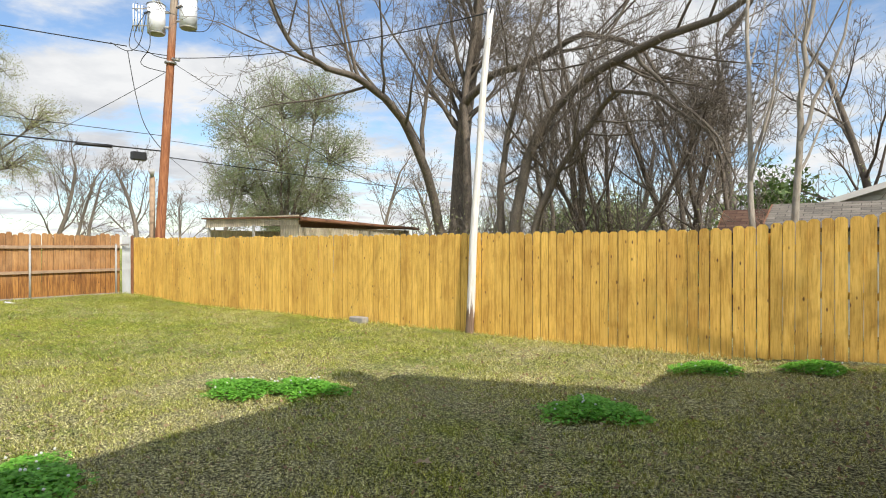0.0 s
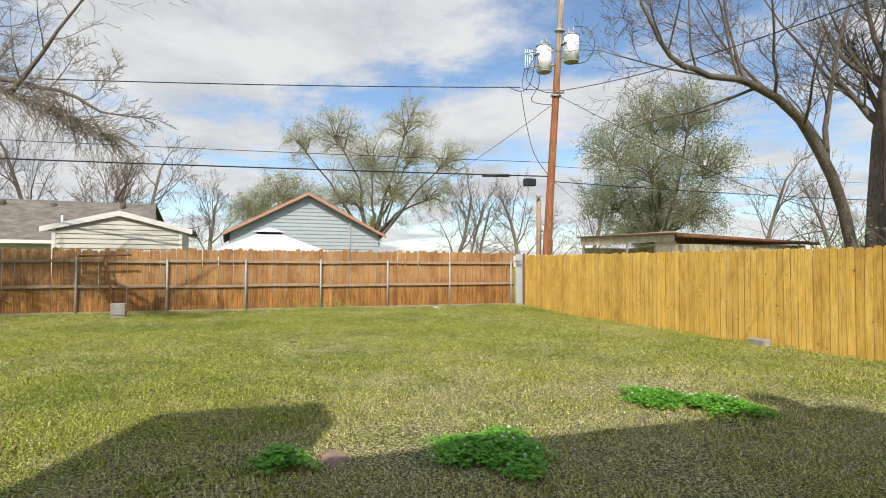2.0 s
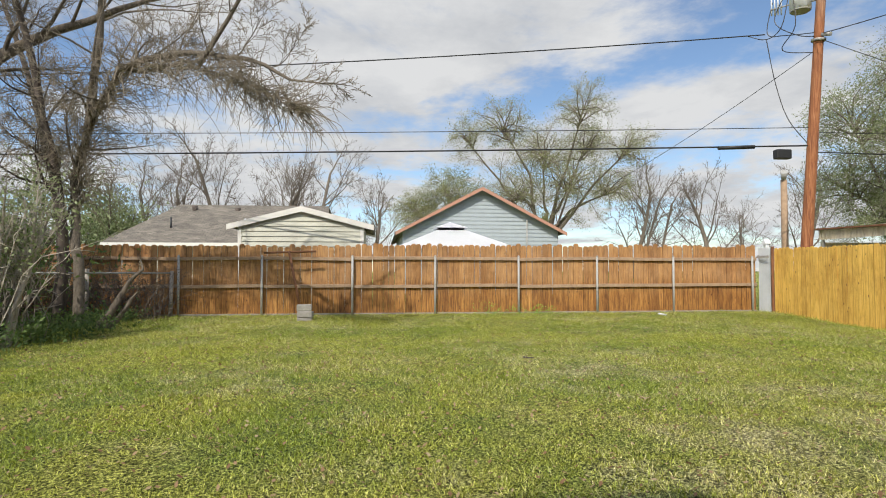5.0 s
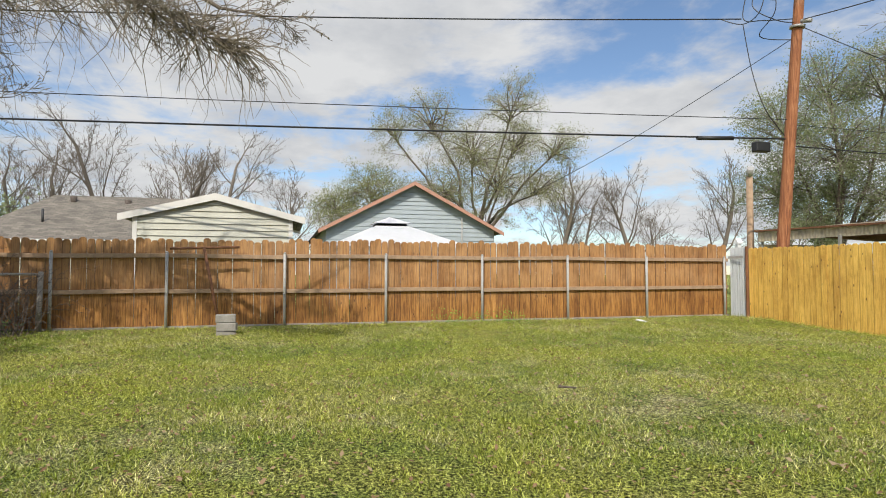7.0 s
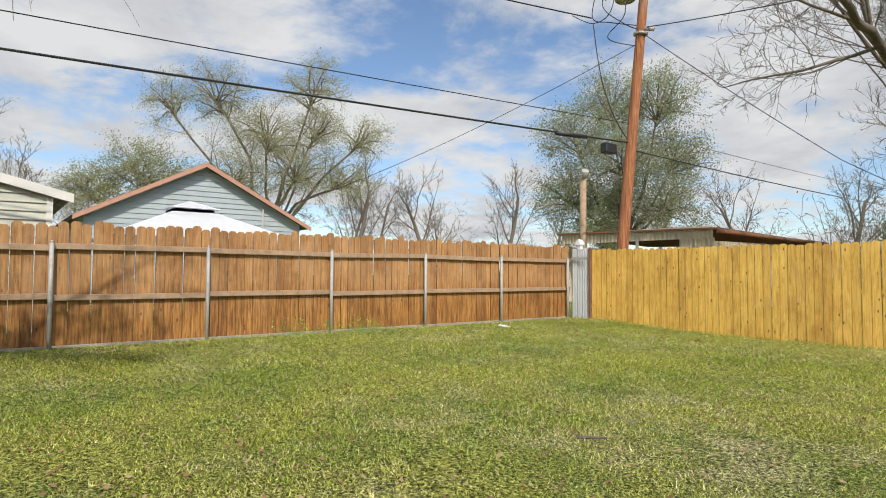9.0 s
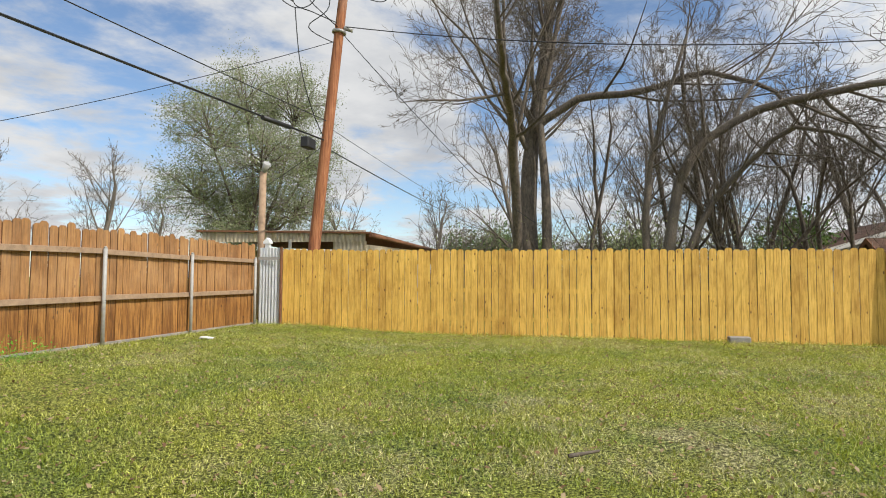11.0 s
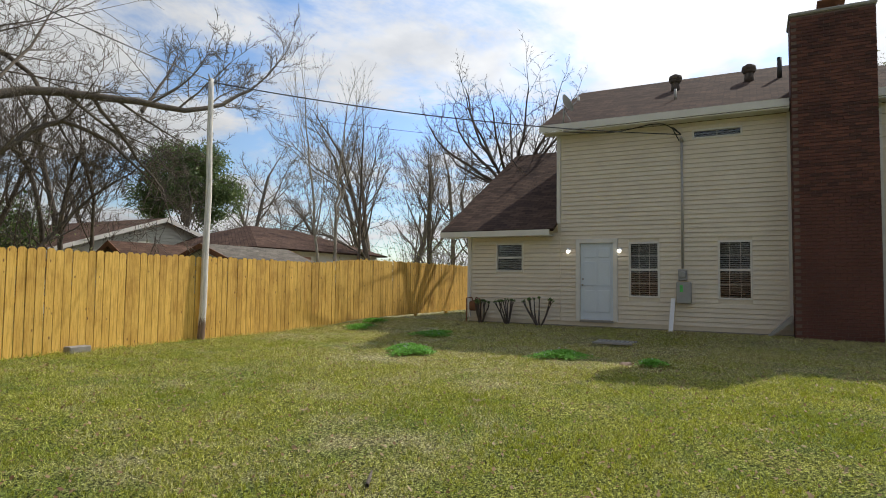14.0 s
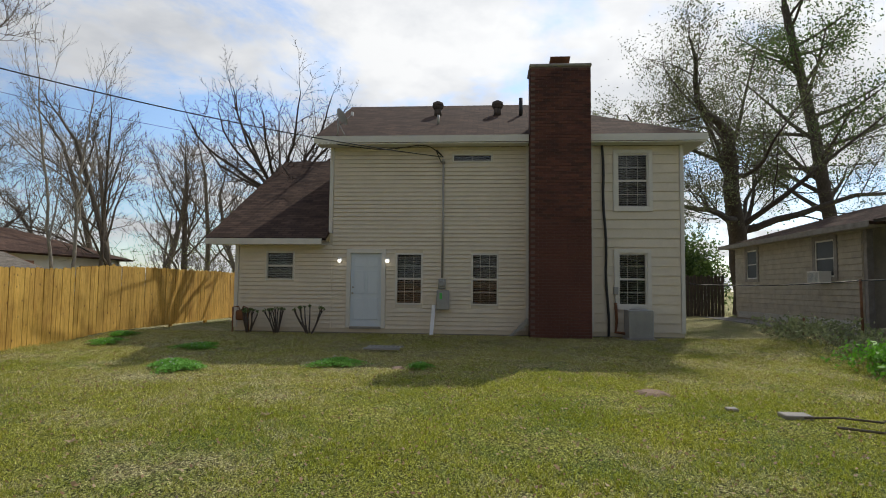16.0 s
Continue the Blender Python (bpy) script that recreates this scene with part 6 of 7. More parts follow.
# oak with thin winter leaves
tree("oak_tree", "big spreading oak with sparse leaves behind the neighbour's house", (15.0, -14.0, 0), 10.5, 0.55,
     cfg(levels=5, kids=(11, 8, 7, 6), ratio=(0.62, 0.5, 0.5, 0.5), t0=(0.32, 0.25, 0.2, 0.15), ang=55, wig=0.14, thin=0.36, up=(0.02, 0.08, 0.05, 0.02, 0.0)), 26, mat=M_BARK_DARK,
     limbs=(([(15, -14, 4.2), (14.2, -12.6, 5.2), (13.6, -10.8, 5.4), (13.4, -9.2, 6.3)], 0.2, 1), ([(15, -14, 4.4), (14.6, -16.5, 5.2), (14.2, -19.0, 6.0), (13.8, -21.5, 6.2)], 0.2, 1)),
     leaves=(0.042, 6, M_LEAF_OAK, 0.20))
# bare thick-limbed tree behind the house
tree("bare_tree", "wide bare tree with knotty dark limbs beside the house's lower wing", (8.2, 6.9, 0), 1, 0.30,
     cfg(rmin=0.009, levels=5, kids=(8, 8, 5, 4), ratio=(0.5, 0.42, 0.45, 0.45), t0=(0.5, 0.25, 0.15, 0.1), ang=50, wig=0.15, thin=0.5, up=(0.02, 0.10, 0.08, 0.05, 0.03)), 27, stems=0, mat=M_BARK_DARK, twig=M_BARK_DARK,
     limbs=(([(8.2, 6.8, 0), (8.2, 6.8, 2.6), (8.1, 6.9, 5.0)], 0.28, 1),) + fan(8.1, 6.9, 4.9, 15, 3.9, 10.9, 0.085, 0.4))

M_VINE = bark("pale_dry_twigs", (0.16, 0.13, 0.095), (0.36, 0.305, 0.23), 3)
# hedge corner: twisted trees over the side fence
TW = cfg(rmin=0.006, levels=5, kids=(17, 9, 7, 5), ratio=(0.15, 0.5, 0.5, 0.5), t0=(0.3, 0.1, 0.15, 0.15), ang=46, wig=0.15, thin=0.36, up=(0.03, 0.08, 0.03, 0.0, -0.02))
tree("hedge_tree", "twisted bare tree reaching over the lawn from the tangled hedge", (-16.3, -7.9, 0), 1, 0.16, TW, 61, mat=M_TWIG, stems=0, twig=M_VINE,
     limbs=(([(-16.3, -7.9, 0), (-16.2, -7.9, 1.4), (-16.3, -8.0, 2.6), (-15.9, -7.6, 4.2), (-15.2, -6.6, 5.2), (-14.4, -5.2, 5.3), (-13.8, -4.0, 5.0), (-13.6, -3.2, 4.6)], 0.12, 0),
            ([(-15.9, -7.6, 4.2), (-15.8, -7.4, 6.0), (-15.2, -7.0, 8.0), (-14.6, -6.4, 9.6)], 0.10, 1),
            ([(-14.1, -4.9, 5.0), (-13.6, -4.0, 6.2), (-13.2, -3.0, 7.4)], 0.05, 1)))
def hanging_twigs():
    rnd = random.Random(88)
    arch = [Vector(p) for p in ((-16.3, -8.0, 2.6), (-15.9, -7.6, 4.2), (-15.2, -6.6, 5.2), (-14.3, -5.2, 5.1), (-13.6, -3.8, 4.4), (-13.4, -2.9, 4.0))]
    V, F = [], []
    for i in range(1150):
        f = rnd.random() ** 1.25 * 4.999
        k = int(f)
        p = arch[k].lerp(arch[k + 1], f - k) + rvec(rnd, 0.05)
        along = (arch[k + 1] - arch[k]).normalized()
        d = (rvec(rnd, 0.8) + along * 0.7 + Vector((0, 0, 0.2))).normalized()
        r = rnd.uniform(0.005, 0.012)
        n = rnd.randint(5, 8)
        step = rnd.uniform(0.10, 0.24) * (0.65 if p.y > -4.5 else 1.0)
        fall = rnd.uniform(-0.06, 0.26)
        pts = [p]
        for j in range(n):
            d = (d + rvec(rnd, 0.20) + Vector((0, 0, -fall))).normalized()
            p = p + d * step
            pts.append(p)
        if min(q.z for q in pts) < 2.5 and max(q.y for q in pts) > -6.2:
            continue
        if max(q.x for q in pts) > -12.6 or max(q.y for q in pts) > -1.4:
            continue
        tube_arrays(pts, [r * (1 - 0.75 * q / n) for q in range(n + 1)], 3, V, F)
    me = bpy.data.meshes.new("hanging_twigs")
    me.from_pydata(V, [], F)
    me.materials.append(M_VINE)
    tagged(new("hanging_twigs", me), "pale dry vine twigs hanging from the arching limb", "vine", kind="stuff")


hanging_twigs()
tree("hedge_tree", "twin-stemmed dark grey tree growing in the tangled hedge", (-16.8, -8.5, 0), 1, 0.16, TW, 62, mat=M_BARK_DARK, stems=0, twig=M_VINE,
     limbs=(([(-16.9, -8.6, 0), (-17.0, -8.6, 1.8), (-17.3, -9.0, 3.4), (-17.5, -9.6, 5.4), (-17.2, -10.4, 8.0)], 0.16, 0),
            ([(-16.2, -8.3, 0), (-16.1, -8.2, 2.2), (-15.8, -8.4, 4.4), (-15.0, -8.6, 6.6), (-14.0, -8.2, 8.6)], 0.13, 0)))
tree("hedge_tree", "large rough-barked tree rising behind the tangled hedge", (-15.2, -10.6, 0), 1, 0.3, cfg(levels=5, kids=(11, 8, 7, 5), ratio=(0.22, 0.5, 0.5, 0.5), t0=(0.3, 0.2, 0.2, 0.15), wig=0.13), 63, stems=0,
     limbs=(([(-15.2, -10.6, 0), (-15.1, -10.6, 2.5), (-15.0, -10.5, 4.6), (-14.6, -10.0, 7.0), (-14.2, -9.4, 10.5)], 0.28, 0), ([(-15.0, -10.5, 4.2), (-15.8, -9.2, 5.6), (-16.2, -7.8, 6.6), (-16.3, -6.2, 7.2)], 0.16, 1)))
MYR = cfg(rmin=0.004, levels=4, kids=(6, 5, 4), ratio=(0.4, 0.5, 0.5), t0=(0.45, 0.2, 0.2), ang=32, wig=0.07, up=(0.03, 0.10, 0.06, 0.03))
tree("crepe_myrtle", "clump of smooth pale many-stemmed shrub at the lawn edge", (-13.5, -7.75, 0), 2.5, 0.055, MYR, 64, mat=M_BARK_LIGHT, twig=M_BARK_LIGHT, stems=11, category="shrub", leaves=(0.035, 1, M_LEAF_GREY, 0.1))
tree("broken_stump", "broken leaning double stump beside the hedge", (-16.2, -7.0, 0), 1, 0.1, cfg(levels=3, kids=(3, 3), ratio=(0.2, 0.4)), 65, stems=0, category="stump",
     limbs=(([(-16.25, -7.55, 0), (-16.3, -7.2, 0.5), (-16.4, -6.9, 1.0), (-16.4, -6.7, 1.4)], 0.10, 0), ([(-16.15, -7.4, 0.0), (-16.2, -7.0, 0.35), (-16.3, -6.75, 0.8)], 0.08, 0)))


def tangle(name, label, x0, x1, y0, y1, h, n, seed, mat, r=0.008, droop=0.1, leaves=None, category="shrub"):
    """A thicket of thin stems filling a box on the plan."""
    rnd = random.Random(seed)
    t = thing(name, label, category)
    V, F, tips = [], [], []
    for i in range(n):
        p = Vector((rnd.uniform(x0, x1), rnd.uniform(y0, y1), 0))
        p.z = ground_z(p.x, p.y) - 0.02
        d = (Vector((0, 0, 1)) + rvec(rnd, 0.28)).normalized()
        hh = h * rnd.uniform(0.45, 1.1)
        pts = [p]
        for k in range(6):
            d = (d + rvec(rnd, 0.22) + Vector((0, 0, 0.10 - droop * k))).normalized()
            p = p + d * hh / 6
            p.z = max(p.z, 0.12)
            pts.append(p)
            if k > 1:
                e = (d + rvec(rnd, 0.7)).normalized()
                tube_arrays([p, p + e * 0.14, p + (e + rvec(rnd, 0.3)).normalized() * 0.30], [r * 0.6, r * 0.45, r * 0.25], 3, V, F)
                tips.append(tuple(p + e * 0.2))
        tube_arrays(pts, [r * (1 - 0.12 * k) for k in range(7)], 3, V, F)
    me = bpy.data.meshes.new("stem_mass")
    me.from_pydata(V, [], F)
    me.materials.append(mat)
    part("stem_mass", None, None, t, data=me)
    if leaves:
        size, per, lm, blob = leaves
        part("leaves", None, None, t, data=leaf_mesh("leaves", tips, size, per, lm, seed, blob=blob))
    return t


tangle("vine_thicket", "dry tangled vines smothering the side fence", -18.3, -17.3, -9.4, -6.7, 1.6, 300, 71, M_BARK_DARK, 0.007, 0.12)
tangle("vine_thicket", "dry tangled hedge with dark leaves at the lawn edge", -18.0, -9.0, -11.2, -8.7, 2.7, 1000, 72, M_BARK_DARK, 0.010, 0.06, leaves=(0.05, 4, M_LEAF_DARK, 0.16))
tangle("vine_thicket", "thin leafless stems standing before the hedge", -14.4, -12.3, -8.6, -7.6, 2.6, 90, 73, M_BARK_LIGHT, 0.014, 0.02, leaves=(0.03, 1, M_LEAF_GREY, 0.1))
tangle("low_weeds", "low green weeds along the hedge foot", -18.0, -12.4, -8.6, -7.0, 0.26, 300, 74, M_LEAF_DARK, 0.004, 0.15, leaves=(0.035, 3, M_LEAF_DARK, 0.07), category="weeds")
tangle("low_weeds", "low mixed weeds along the broken side fence", -6.5, 2.5, -10.6, -9.2, 0.40, 300, 75, M_TWIG, 0.005, 0.12, leaves=(0.05, 5, M_LEAF_GREY, 0.08), category="weeds")
tangle("low_weeds", "low green weeds around the rusty drum", -5.6, -3.6, -9.4, -8.2, 0.45, 160, 76, M_LEAF_GREY, 0.005, 0.12, leaves=(0.05, 5, M_CLOVER, 0.08), category="weeds")
for x0, x1, y0, y1, h, n, sd in ((-18.0, -9.0, 21.0, 27.0, 4.2, 420, 81), (-9.0, -0.5, 20.5, 26.0, 4.6, 420, 82), (-11.5, -4.5, 16.5, 20.0, 3.4, 240, 83), (8.5, 15.0, 22.5, 26.0, 4.4, 220, 84), (9.5, 15.0, 10.0, 14.5, 4.6, 200, 85)):
    tangle("brush_thicket", "dense leafless grey-brown brush growing behind the yellow fence", x0, x1, y0, y1, h, n, sd, M_TWIG, 0.020, 0.02, leaves=(0.045, 2, M_LEAF_BUD, 0.25))
tangle("edge_weeds", "low green weeds growing along the fence foot", -18.3, -18.0, 0.9, 3.0, 0.16, 36, 93, M_CLOVER, 0.003, 0.2, leaves=(0.018, 4, M_CLOVER, 0.05), category="weeds")
# side fence remains in the hedge
for x, y, h in ((-18.3, -6.75, 1.25), (-17.2, -8.2, 1.3), (-15.0, -8.9, 1.3), (-12.6, -9.0, 1.3)):
    ps = thing("fence_post", "grey leaning wooden fence post in the hedge", "fence post")
    part("shaft", rod((x, y, 0), (x + 0.05, y + 0.04, h), 0.05, 0.045), M_GREYWOOD, ps)
tagged(part("top_rail", rod((-18.25, -6.75, 1.2), (-15.0, -8.9, 1.22), 0.022), M_GALV), "grey bent top rail of the old side fence", "rail")
tagged(part("top_rail", rod((-15.0, -8.9, 1.22), (-9.0, -9.1, 1.25), 0.022), M_GALV), "grey bent top rail of the old side fence", "rail")

# distant bare trees: three kinds, copied
FAR = cfg(rmin=0.016, levels=5, kids=(9, 7, 5, 5), ratio=(0.55, 0.5, 0.5, 0.55), seg=(4, 4, 3, 2, 1), t0=(0.22, 0.2, 0.15, 0.1), wig=0.13, ang=46)
kinds = [tree("distant_tree", "bare grey-brown winter tree standing beyond the yards", (x, y, 0), h, 0.2, FAR, s, mat=M_TWIG)
         for x, y, h, s in ((-48, -2.0, 6.5, 81), (-45, 16.5, 7.2, 82), (-4, 27, 9.0, 83))]
for k in kinds:
    k["group"] = "distant winter trees"
homes = [Vector((-48, -2.0, 0)), Vector((-45, 16.5, 0)), Vector((-4, 27, 0))]
rnd = random.Random(77)
SPOTS = [(-36, -22, 1.2), (-33, -28, 1.2), (-48, -13, 1.2), (-50, -9, 1.2), (-47, -17, 1.1), (-55, 22, 0.9), (-52, 30, 1.0), (-42, 34, 0.9), (-36, 40, 1.0), (-60, 12, 0.8), (-58, 2, 0.9),
         (0.5, 25, 0.9), (4, 28, 1.0), (8, 27, 0.9), (14, 27, 1.0), (18, 24, 1.1), (22, 20, 1.1), (15, 18, 0.9), (9, 21, 0.8), (-9, 27, 1.0), (-14, 30, 1.0), (-20, 33, 0.9), (24, 15, 1.1), (26, 27, 1.2),
         (-27, 36, 0.9), (-8, 36, 1.1), (32, 22, 1.2), (20, 33, 1.2), (13.5, 13.5, 0.9), (10, 15, 0.8), (-41.8, 21.1, 1.05), (-38.8, 25.0, 1.0), (-44, 18.6, 0.8), (-43.5, -9.0, 0.95), (-45, -14.5, 1.15), (-46, -6.0, 0.95), (-42, -18.5, 1.05)]
for i, (x, y, s) in enumerate(SPOTS):
    k = i % 3
    s *= rnd.uniform(0.85, 1.1)
    a = rnd.uniform(0, 360)
    m = Matrix.Translation((x, y, 0)) @ Matrix.Rotation(radians(a), 4, "Z") @ Matrix.Diagonal((s, s, s, 1)) @ Matrix.Translation(-homes[k])
    copy_thing(kinds[k], m)


def far_bush(name, label, x, y, rx, ry, h, n, seed, mat, z0=0.3):
    rng = np.random.RandomState(seed)
    k = 14
    cen = np.stack([rng.normal(0, rx * 0.45, k), rng.normal(0, ry * 0.45, k), rng.uniform(0.2, 0.75, k) * h], 1) + np.array([x, y, z0])
    spots = np.repeat(cen, n // k, 0)
    spots = spots + rng.normal(0, 1, spots.shape) * np.array([rx, ry, h]) * 0.17
    spots[:, 2] = np.maximum(spots[:, 2], 0.1)
    t = thing(name, label, "bush")
    part("stem", rod((x, y, 0), (x, y, h * 0.5), 0.15, 0.08), M_BARK_DARK, t)
    part("leaves", None, None, t, data=leaf_mesh("leaves", spots, 0.10, 5, mat, seed, blob=0.25))


far_bush("evergreen_bush", "dark rounded evergreen clump beyond the fences", -18.5, 43.0, 3.4, 3.0, 5.0, 4200, 91, M_LEAF_DARK)
far_bush("evergreen_bush", "dark rounded evergreen clump beyond the fences", -14.5, 44.0, 2.6, 2.6, 4.4, 3000, 92, M_LEAF_DARK)
far_bush("evergreen_bush", "green bush growing among bare trees", -3.2, 22.8, 1.4, 1.2, 3.6, 1200, 93, M_LEAF_DARK)
far_bush("evergreen_bush", "green bush growing among bare trees", -9.5, 24.5, 2.2, 1.4, 3.2, 1500, 94, M_LEAF_GREY)
far_bush("evergreen_bush", "grey-green tree mass behind the low house", -44, -19.0, 3.8, 3.8, 7.5, 4200, 95, M_LEAF_GREY)
far_bush("evergreen_bush", "dark bush under the oak beyond the fence", 18.5, -12.0, 2.5, 2.5, 4.2, 2400, 96, M_LEAF_DARK)

# ---- lawn ----
M_SOIL = plain("dry_reddish_soil", (0.27, 0.185, 0.13), 0.95, var=0.35, scale=14)
for sx, sy, rx, ry, mt, sd in ((-6.45, -3.85, 0.36, 0.26, M_SOIL, 1), (-4.47, 0.05, 0.22, 0.13, M_SOIL, 3)):
    rr = random.Random(sd)
    bm = bmesh.new()
    c = bm.verts.new((sx, sy, ground_z(sx, sy) + 0.035))
    ring = []
    for i in range(28):
        a = i * math.pi / 14
        k = 1 + rr.uniform(-0.28, 0.28)
        ring.append((bm.verts.new((sx + rx * 0.55 * k * math.cos(a), sy + ry * 0.55 * k * math.sin(a), ground_z(sx, sy) + 0.028 + rr.uniform(0, 0.008))), bm.verts.new((sx + rx * k * math.cos(a), sy + ry * k * math.sin(a), ground_z(sx, sy) - 0.02))))
    for i in range(28):
        j = (i + 1) % 28
        bm.faces.new((c, ring[i][0], ring[j][0]))
        bm.faces.new((ring[i][0], ring[i][1], ring[j][1], ring[j][0]))
    tagged(part("soil_patch", bm, mt), "bare dry soil patch worn into the lawn", "soil", "soil patches")

CLOVER = ((-5.2, 3.72, 0.42, 0.34), (-4.68, 4.12, 0.40, 0.32), (-4.15, 1.24, 0.48, 0.42), (-1.85, 5.1, 0.42, 0.40), (-1.4, 7.6, 0.36, 0.32), (-0.3, 7.9, 0.3, 0.3), (-4.45, -0.35, 0.24, 0.20))


def grass_blades():
    """Tufts of blades with small gaps between them."""
    rng = np.random.RandomState(4)
    k = 175000
    tx, ty = rng.uniform(-18.4, 1.05, k), rng.uniform(-9.6, 8.78, k)
    size, th = rng.uniform(0.006, 0.022, k), rng.uniform(0.55, 1.25, k)
    n = k * 6
    x = np.repeat(tx, 6) + rng.normal(0, 1, n) * np.repeat(size, 6)
    y = np.repeat(ty, 6) + rng.normal(0, 1, n) * np.repeat(size, 6)
    th = np.repeat(th, 6)
    pat = np.sin(x * 2.1 + 1.3 * np.sin(y * 1.1)) * np.sin(y * 1.7 + np.sin(x * 0.8)) + 0.6 * np.sin(x * 5.3 + y * 2.2) * np.sin(y * 6.1 - x)
    keep = (rng.rand(n) < (0.84 + 0.14 * pat) * np.where(x < -16.5, 0.7, 1.0)) & (x < 1.07) & (y < 8.8) & (x > -18.45)
    x, y, pat, th = x[keep], y[keep], pat[keep], th[keep]
    n = len(x)
    gz = np.array([ground_z(a, b) for a, b in zip(x, y)])
    edge = np.exp(-(8.8 - y) / 0.20) + 0.8 * np.exp(-(x + 18.45) / 0.2)
    h = rng.uniform(0.020, 0.052, n) * th * (1 + 0.25 * pat) + 0.10 * edge * rng.rand(n)
    a = rng.uniform(0, 6.283, n)
    w = rng.uniform(0.0026, 0.0058, n)
    ln = rng.uniform(0.2, 1.2, n) * h
    b = rng.uniform(0, 6.283, n)
    base = np.stack([x, y, gz - 0.006], 1)
    side = np.stack([np.cos(a) * w, np.sin(a) * w, np.zeros(n)], 1)
    tip = base + np.stack([np.cos(b) * ln, np.sin(b) * ln, h], 1)
    V = np.stack([base - side, base + side, tip], 1).reshape(-1, 3)
    me = bpy.data.meshes.new("grass")
    me.vertices.add(len(V))
    me.vertices.foreach_set("co", V.ravel())
    me.loops.add(n * 3)
    me.loops.foreach_set("vertex_index", np.arange(n * 3, dtype=np.int32))
    me.polygons.add(n)
    me.polygons.foreach_set("loop_start", np.arange(0, n * 3, 3, dtype=np.int32))
    me.update()
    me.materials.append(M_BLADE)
    tagged(new("grass", me), "short green and straw coloured winter grass blades", "grass", kind="stuff")


grass_blades()


def clover_patch(x, y, rx, ry, seed):
    rng = np.random.RandomState(seed)
    n = int(2600 * rx * ry * 3.14)
    r = np.sqrt(rng.rand(n)) * (1 + 0.25 * rng.normal(0, 1, n) * 0.6)
    a = rng.uniform(0, 6.283, n)
    rr = r * (1 + 0.22 * np.sin(3 * a + seed) + 0.15 * np.sin(5 * a + 2 * seed))
    cx, cy = x + rx * rr * np.cos(a), y + ry * rr * np.sin(a)
    ok = cy < 8.75
    cx, cy, r = cx[ok], cy[ok], r[ok]
    n = len(cx)
    cz = np.array([ground_z(p, q) for p, q in zip(cx, cy)]) + 0.03 + np.sqrt(np.clip(1 - r, 0, 1)) * 0.09 * rng.rand(n) ** 0.6 + 0.03 * rng.rand(n)
    V, P = [], []
    lean = rng.normal(0, 0.3, (n, 2))
    for k in range(3):
        th = rng.uniform(0, 6.283, n) * 0 + a + k * 2.094
        s = 0.016 * (0.7 + 0.6 * rng.rand(n))
        c = np.stack([cx + np.cos(th) * s, cy + np.sin(th) * s, cz], 1)
        u = np.stack([np.cos(th), np.sin(th), lean[:, 0]], 1) * s[:, None]
        w = np.stack([-np.sin(th), np.cos(th), lean[:, 1]], 1) * s[:, None]
        V.append(np.stack([c - u, c + w * 0.85, c + u * 0.9, c - w * 0.85], 1).reshape(-1, 3))
    V = np.concatenate(V)
    m = len(V) // 4
    me = bpy.data.meshes.new("clover_patch")
    me.vertices.add(len(V))
    me.vertices.foreach_set("co", V.ravel())
    me.loops.add(m * 4)
    me.loops.foreach_set("vertex_index", np.arange(m * 4, dtype=np.int32))
    me.polygons.add(m)
    me.polygons.foreach_set("loop_start", np.arange(0, m * 4, 4, dtype=np.int32))
    me.update()
    me.materials.append(M_CLOVER)
    t = tagged(new("clover_patch", me), "bright green clover patch with small white flowers on the lawn", "clover", "clover patches", "stuff")
    k = max(3, n // 110)
    bm = bmesh.new()
    for i in rng.choice(n, k, replace=False):
        bmesh.ops.create_icosphere(bm, subdivisions=1, radius=0.011, matrix=Matrix.Translation((cx[i], cy[i], cz[i] + 0.035)))
    part("flowers", bm, M_FLOWER, t)


for i, c in enumerate(CLOVER):
    clover_patch(*c, 200 + i)


def litter():
    """Dry leaves strewn over the lawn."""
    rng = np.random.RandomState(8)
    n = 22000
    x, y = rng.uniform(-18, 0.9, n), rng.uniform(-9, 8.6, n)
    z = np.array([ground_z(a, b) for a, b in zip(x, y)]) + 0.03
    V = []
    s = rng.uniform(0.007, 0.022, n)
    th = rng.uniform(0, 6.283, n)
    til = rng.normal(0, 0.35, (n, 2))
    c = np.stack([x, y, z], 1)
    u = np.stack([np.cos(th), np.sin(th), til[:, 0]], 1) * s[:, None]
    w = np.stack([-np.sin(th), np.cos(th), til[:, 1]], 1) * s[:, None]
    V = np.stack([c - u * 1.3, c + w * 0.7, c + u, c - w * 0.7], 1).reshape(-1, 3)
    me = bpy.data.meshes.new("fallen_leaves")
    me.from_pydata([tuple(v) for v in V], [], [tuple(range(4 * i, 4 * i + 4)) for i in range(n)])
    me.materials.append(M_DEADLEAF)
    tagged(new("fallen_leaves", me), "small dry brown leaves scattered over the lawn", "fallen leaves", kind="stuff")


litter()


def big_leaf(x, y, rz):
    bm = bmesh.new()
    c = bm.verts.new((0, 0, 0.012))
    ring = [bm.verts.new(((0.07 if i % 2 == 0 else 0.035) * math.cos(i * math.pi / 5), (0.06 if i % 2 == 0 else 0.03) * math.sin(i * math.pi / 5), 0.025 * (i % 3) / 2)) for i in range(10)]
    for i in range(10):
        bm.faces.new((c, ring[i], ring[(i + 1) % 10]))
    ob = part("large_leaf", bm, M_DEADLEAF)
    ob.matrix_basis = pose(x, y, ground_z(x, y) + 0.03, 0, 0, rz)
    tagged(ob, "large curled brown sycamore leaf on the grass", "leaf")


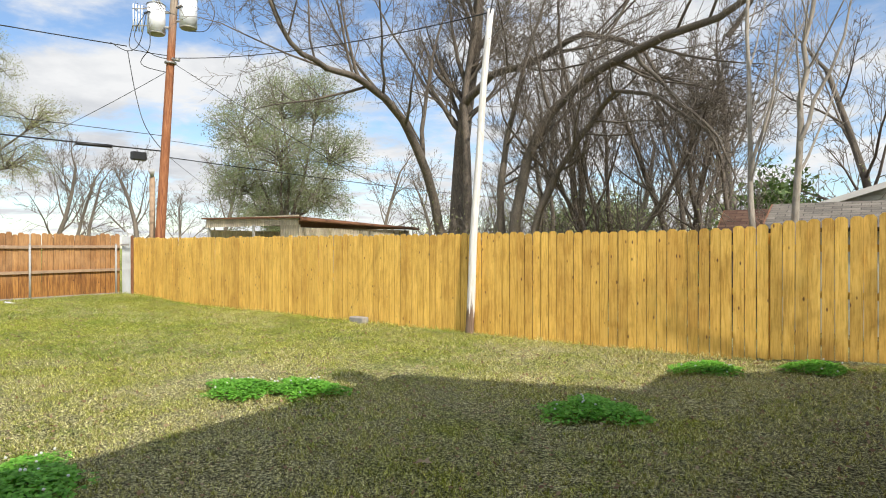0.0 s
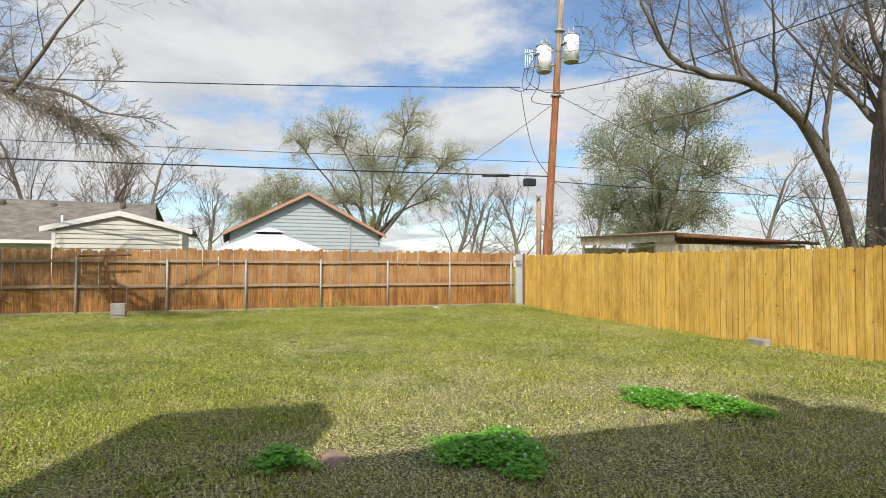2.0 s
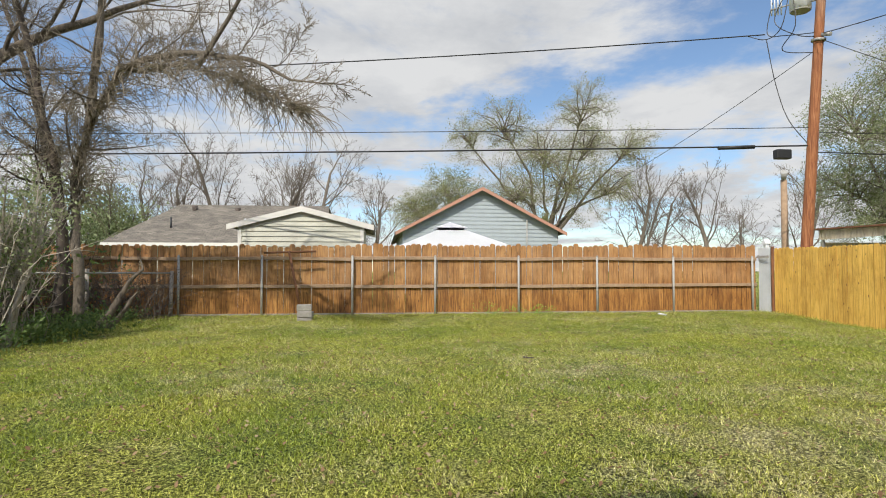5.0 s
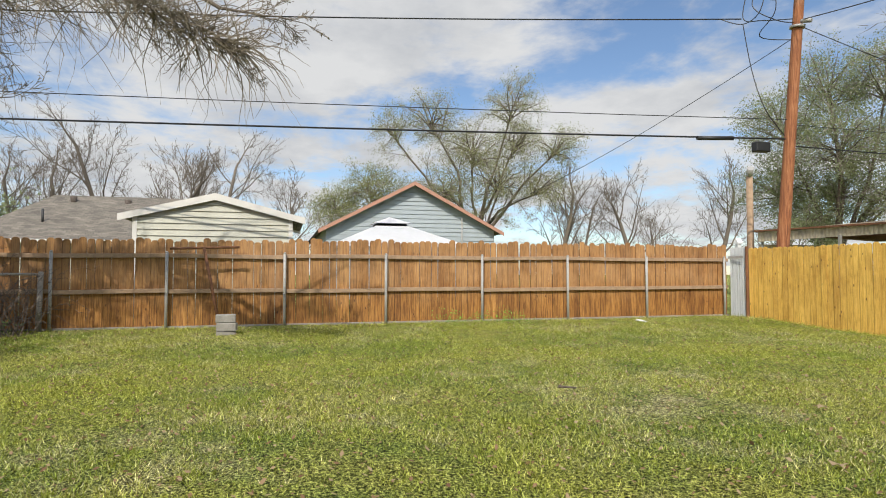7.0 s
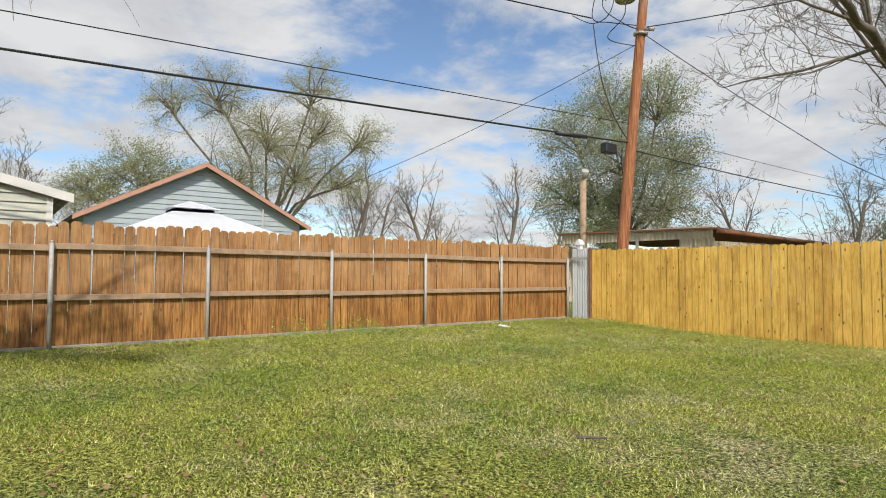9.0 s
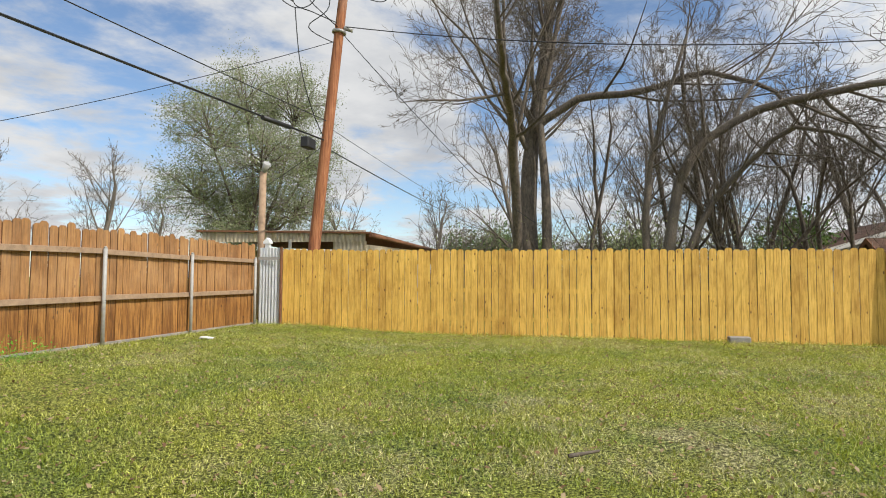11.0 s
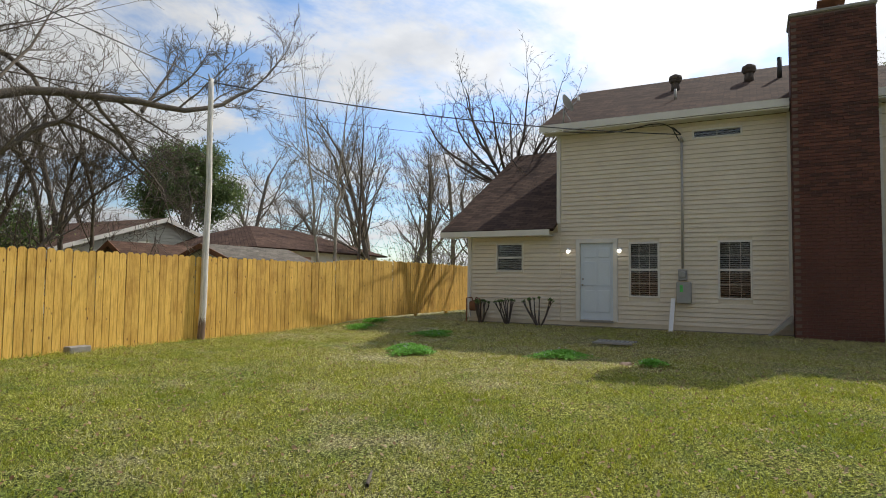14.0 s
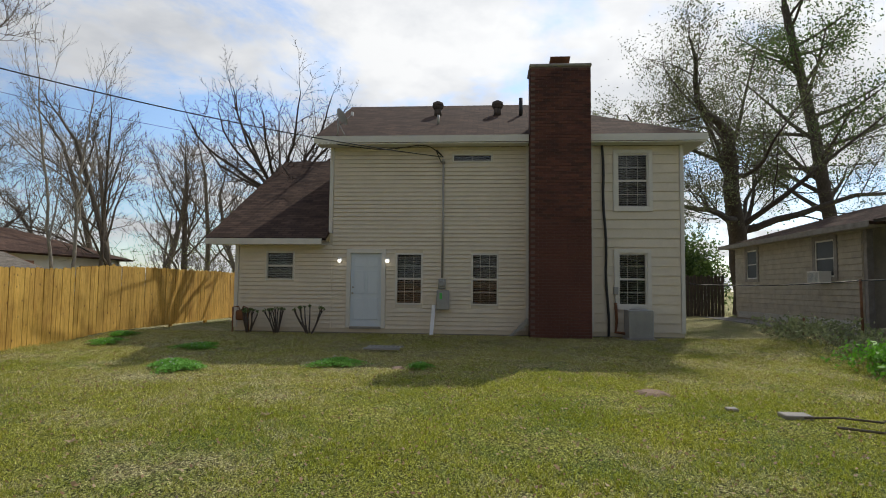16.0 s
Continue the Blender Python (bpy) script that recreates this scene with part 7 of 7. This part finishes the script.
big_leaf(-2.33, 3.18, 20)
big_leaf(-9.9, 2.2, 80)
big_leaf(-8.6, 0.9, 130)

import itertools

# ---- siding courses and bricks of the house ----
def house_siding():
    rows = []
    # narrow courses, main part and side part
    for y0, y1, z0, z1, e in ((-2.575, 2.79, 0.30, 2.60, 0.115), (-2.575, 2.79, 2.60, 5.36, 0.115), (2.80, 5.46, 0.30, 2.60, 0.115), (-6.67, -4.385, 0.30, 5.36, 0.255)):
        n = round((z1 - z0) / e)
        s = (z1 - z0) / n
        for i in range(n):
            a, b = z0 + i * s, z0 + (i + 1) * s
            cuts = sorted((h[0] - (0.115 if h in (HOLES["door"],) else 0.105 if h in (HOLES["wu"], HOLES["wl"]) else 0.003), h[1] + (0.115 if h in (HOLES["door"],) else 0.105 if h in (HOLES["wu"], HOLES["wl"]) else 0.003)) for h in holes_in(y0, y1, a - 0.02, b + 0.02))
            p = y0
            for c, d in cuts + [(y1, y1)]:
                if c - p > 0.03:
                    lap(house, M_SIDING if e < 0.2 else M_SIDING2, "x", FX + 0.019, p, c, a, b, s, out=-1)
                p = max(p, d)


house_siding()


def bricks():
    """Courses of bricks on the chimney's outer and side faces; the lower ones are single pieces."""
    rnd = random.Random(3)
    bw, bh, j = 0.2, 0.065, 0.01
    shape = mesh_of(box(-0.012, 0.012, -bw / 2, bw / 2, -bh / 2, bh / 2, bevel=0.003), "brick", M_BRICK)
    single = 0
    bm = bmesh.new()
    z = 0.12
    row = 0
    V, F = [], []
    while z + bh < CH[5]:
        zc = z + bh / 2
        spots = []
        y = CH[2] + bw / 2 + (0 if row % 2 == 0 else -bw / 2)
        while y < CH[3] - 0.02:
            spots.append((CH[0] + 0.006, max(y, CH[2] + 0.055), 0, bw if CH[2] + bw / 2 <= y <= CH[3] - bw / 2 else bw / 2 - 0.01))
            y += bw + j
        for yy, ang in ((CH[2] + 0.006, 90), (CH[3] - 0.006, 90)):
            for k in range(3):
                spots.append((CH[0] + 0.12 + k * (bw + j), yy, ang, bw))
        for x, y, ang, w in spots:
            tone = rnd.uniform(-0.002, 0.002)
            if single < 300 and ang == 0:
                ob = new("brick", shape)
                ob.parent = chimney
                ob.matrix_basis = Matrix.Translation((x + tone, min(max(y, CH[2] + w / 2), CH[3] - w / 2), zc)) @ Matrix.Diagonal((1, w / bw, 1, 1))
                single += 1
            else:
                b = len(V)
                hx, hy = (0.012, w / 2) if ang == 0 else (w / 2, 0.012)
                y = min(max(y, CH[2] + w / 2), CH[3] - w / 2) if ang == 0 else y
                for sx, sy, sz in itertools.product((-1, 1), repeat=3):
                    V.append((x + sx * hx + tone, y + sy * hy, zc + sz * bh / 2))
                F.extend([(b, b + 1, b + 3, b + 2), (b + 4, b + 6, b + 7, b + 5), (b, b + 4, b + 5, b + 1), (b + 2, b + 3, b + 7, b + 6), (b, b + 2, b + 6, b + 4), (b + 1, b + 5, b + 7, b + 3)])
        z += bh + j
        row += 1
    me = bpy.data.meshes.new("upper_bricks")
    me.from_pydata(V, [], F)
    me.materials.append(M_BRICK)
    tagged(part("upper_bricks", None, None, chimney, data=me), kind="stuff")
    bm.free()


bricks()
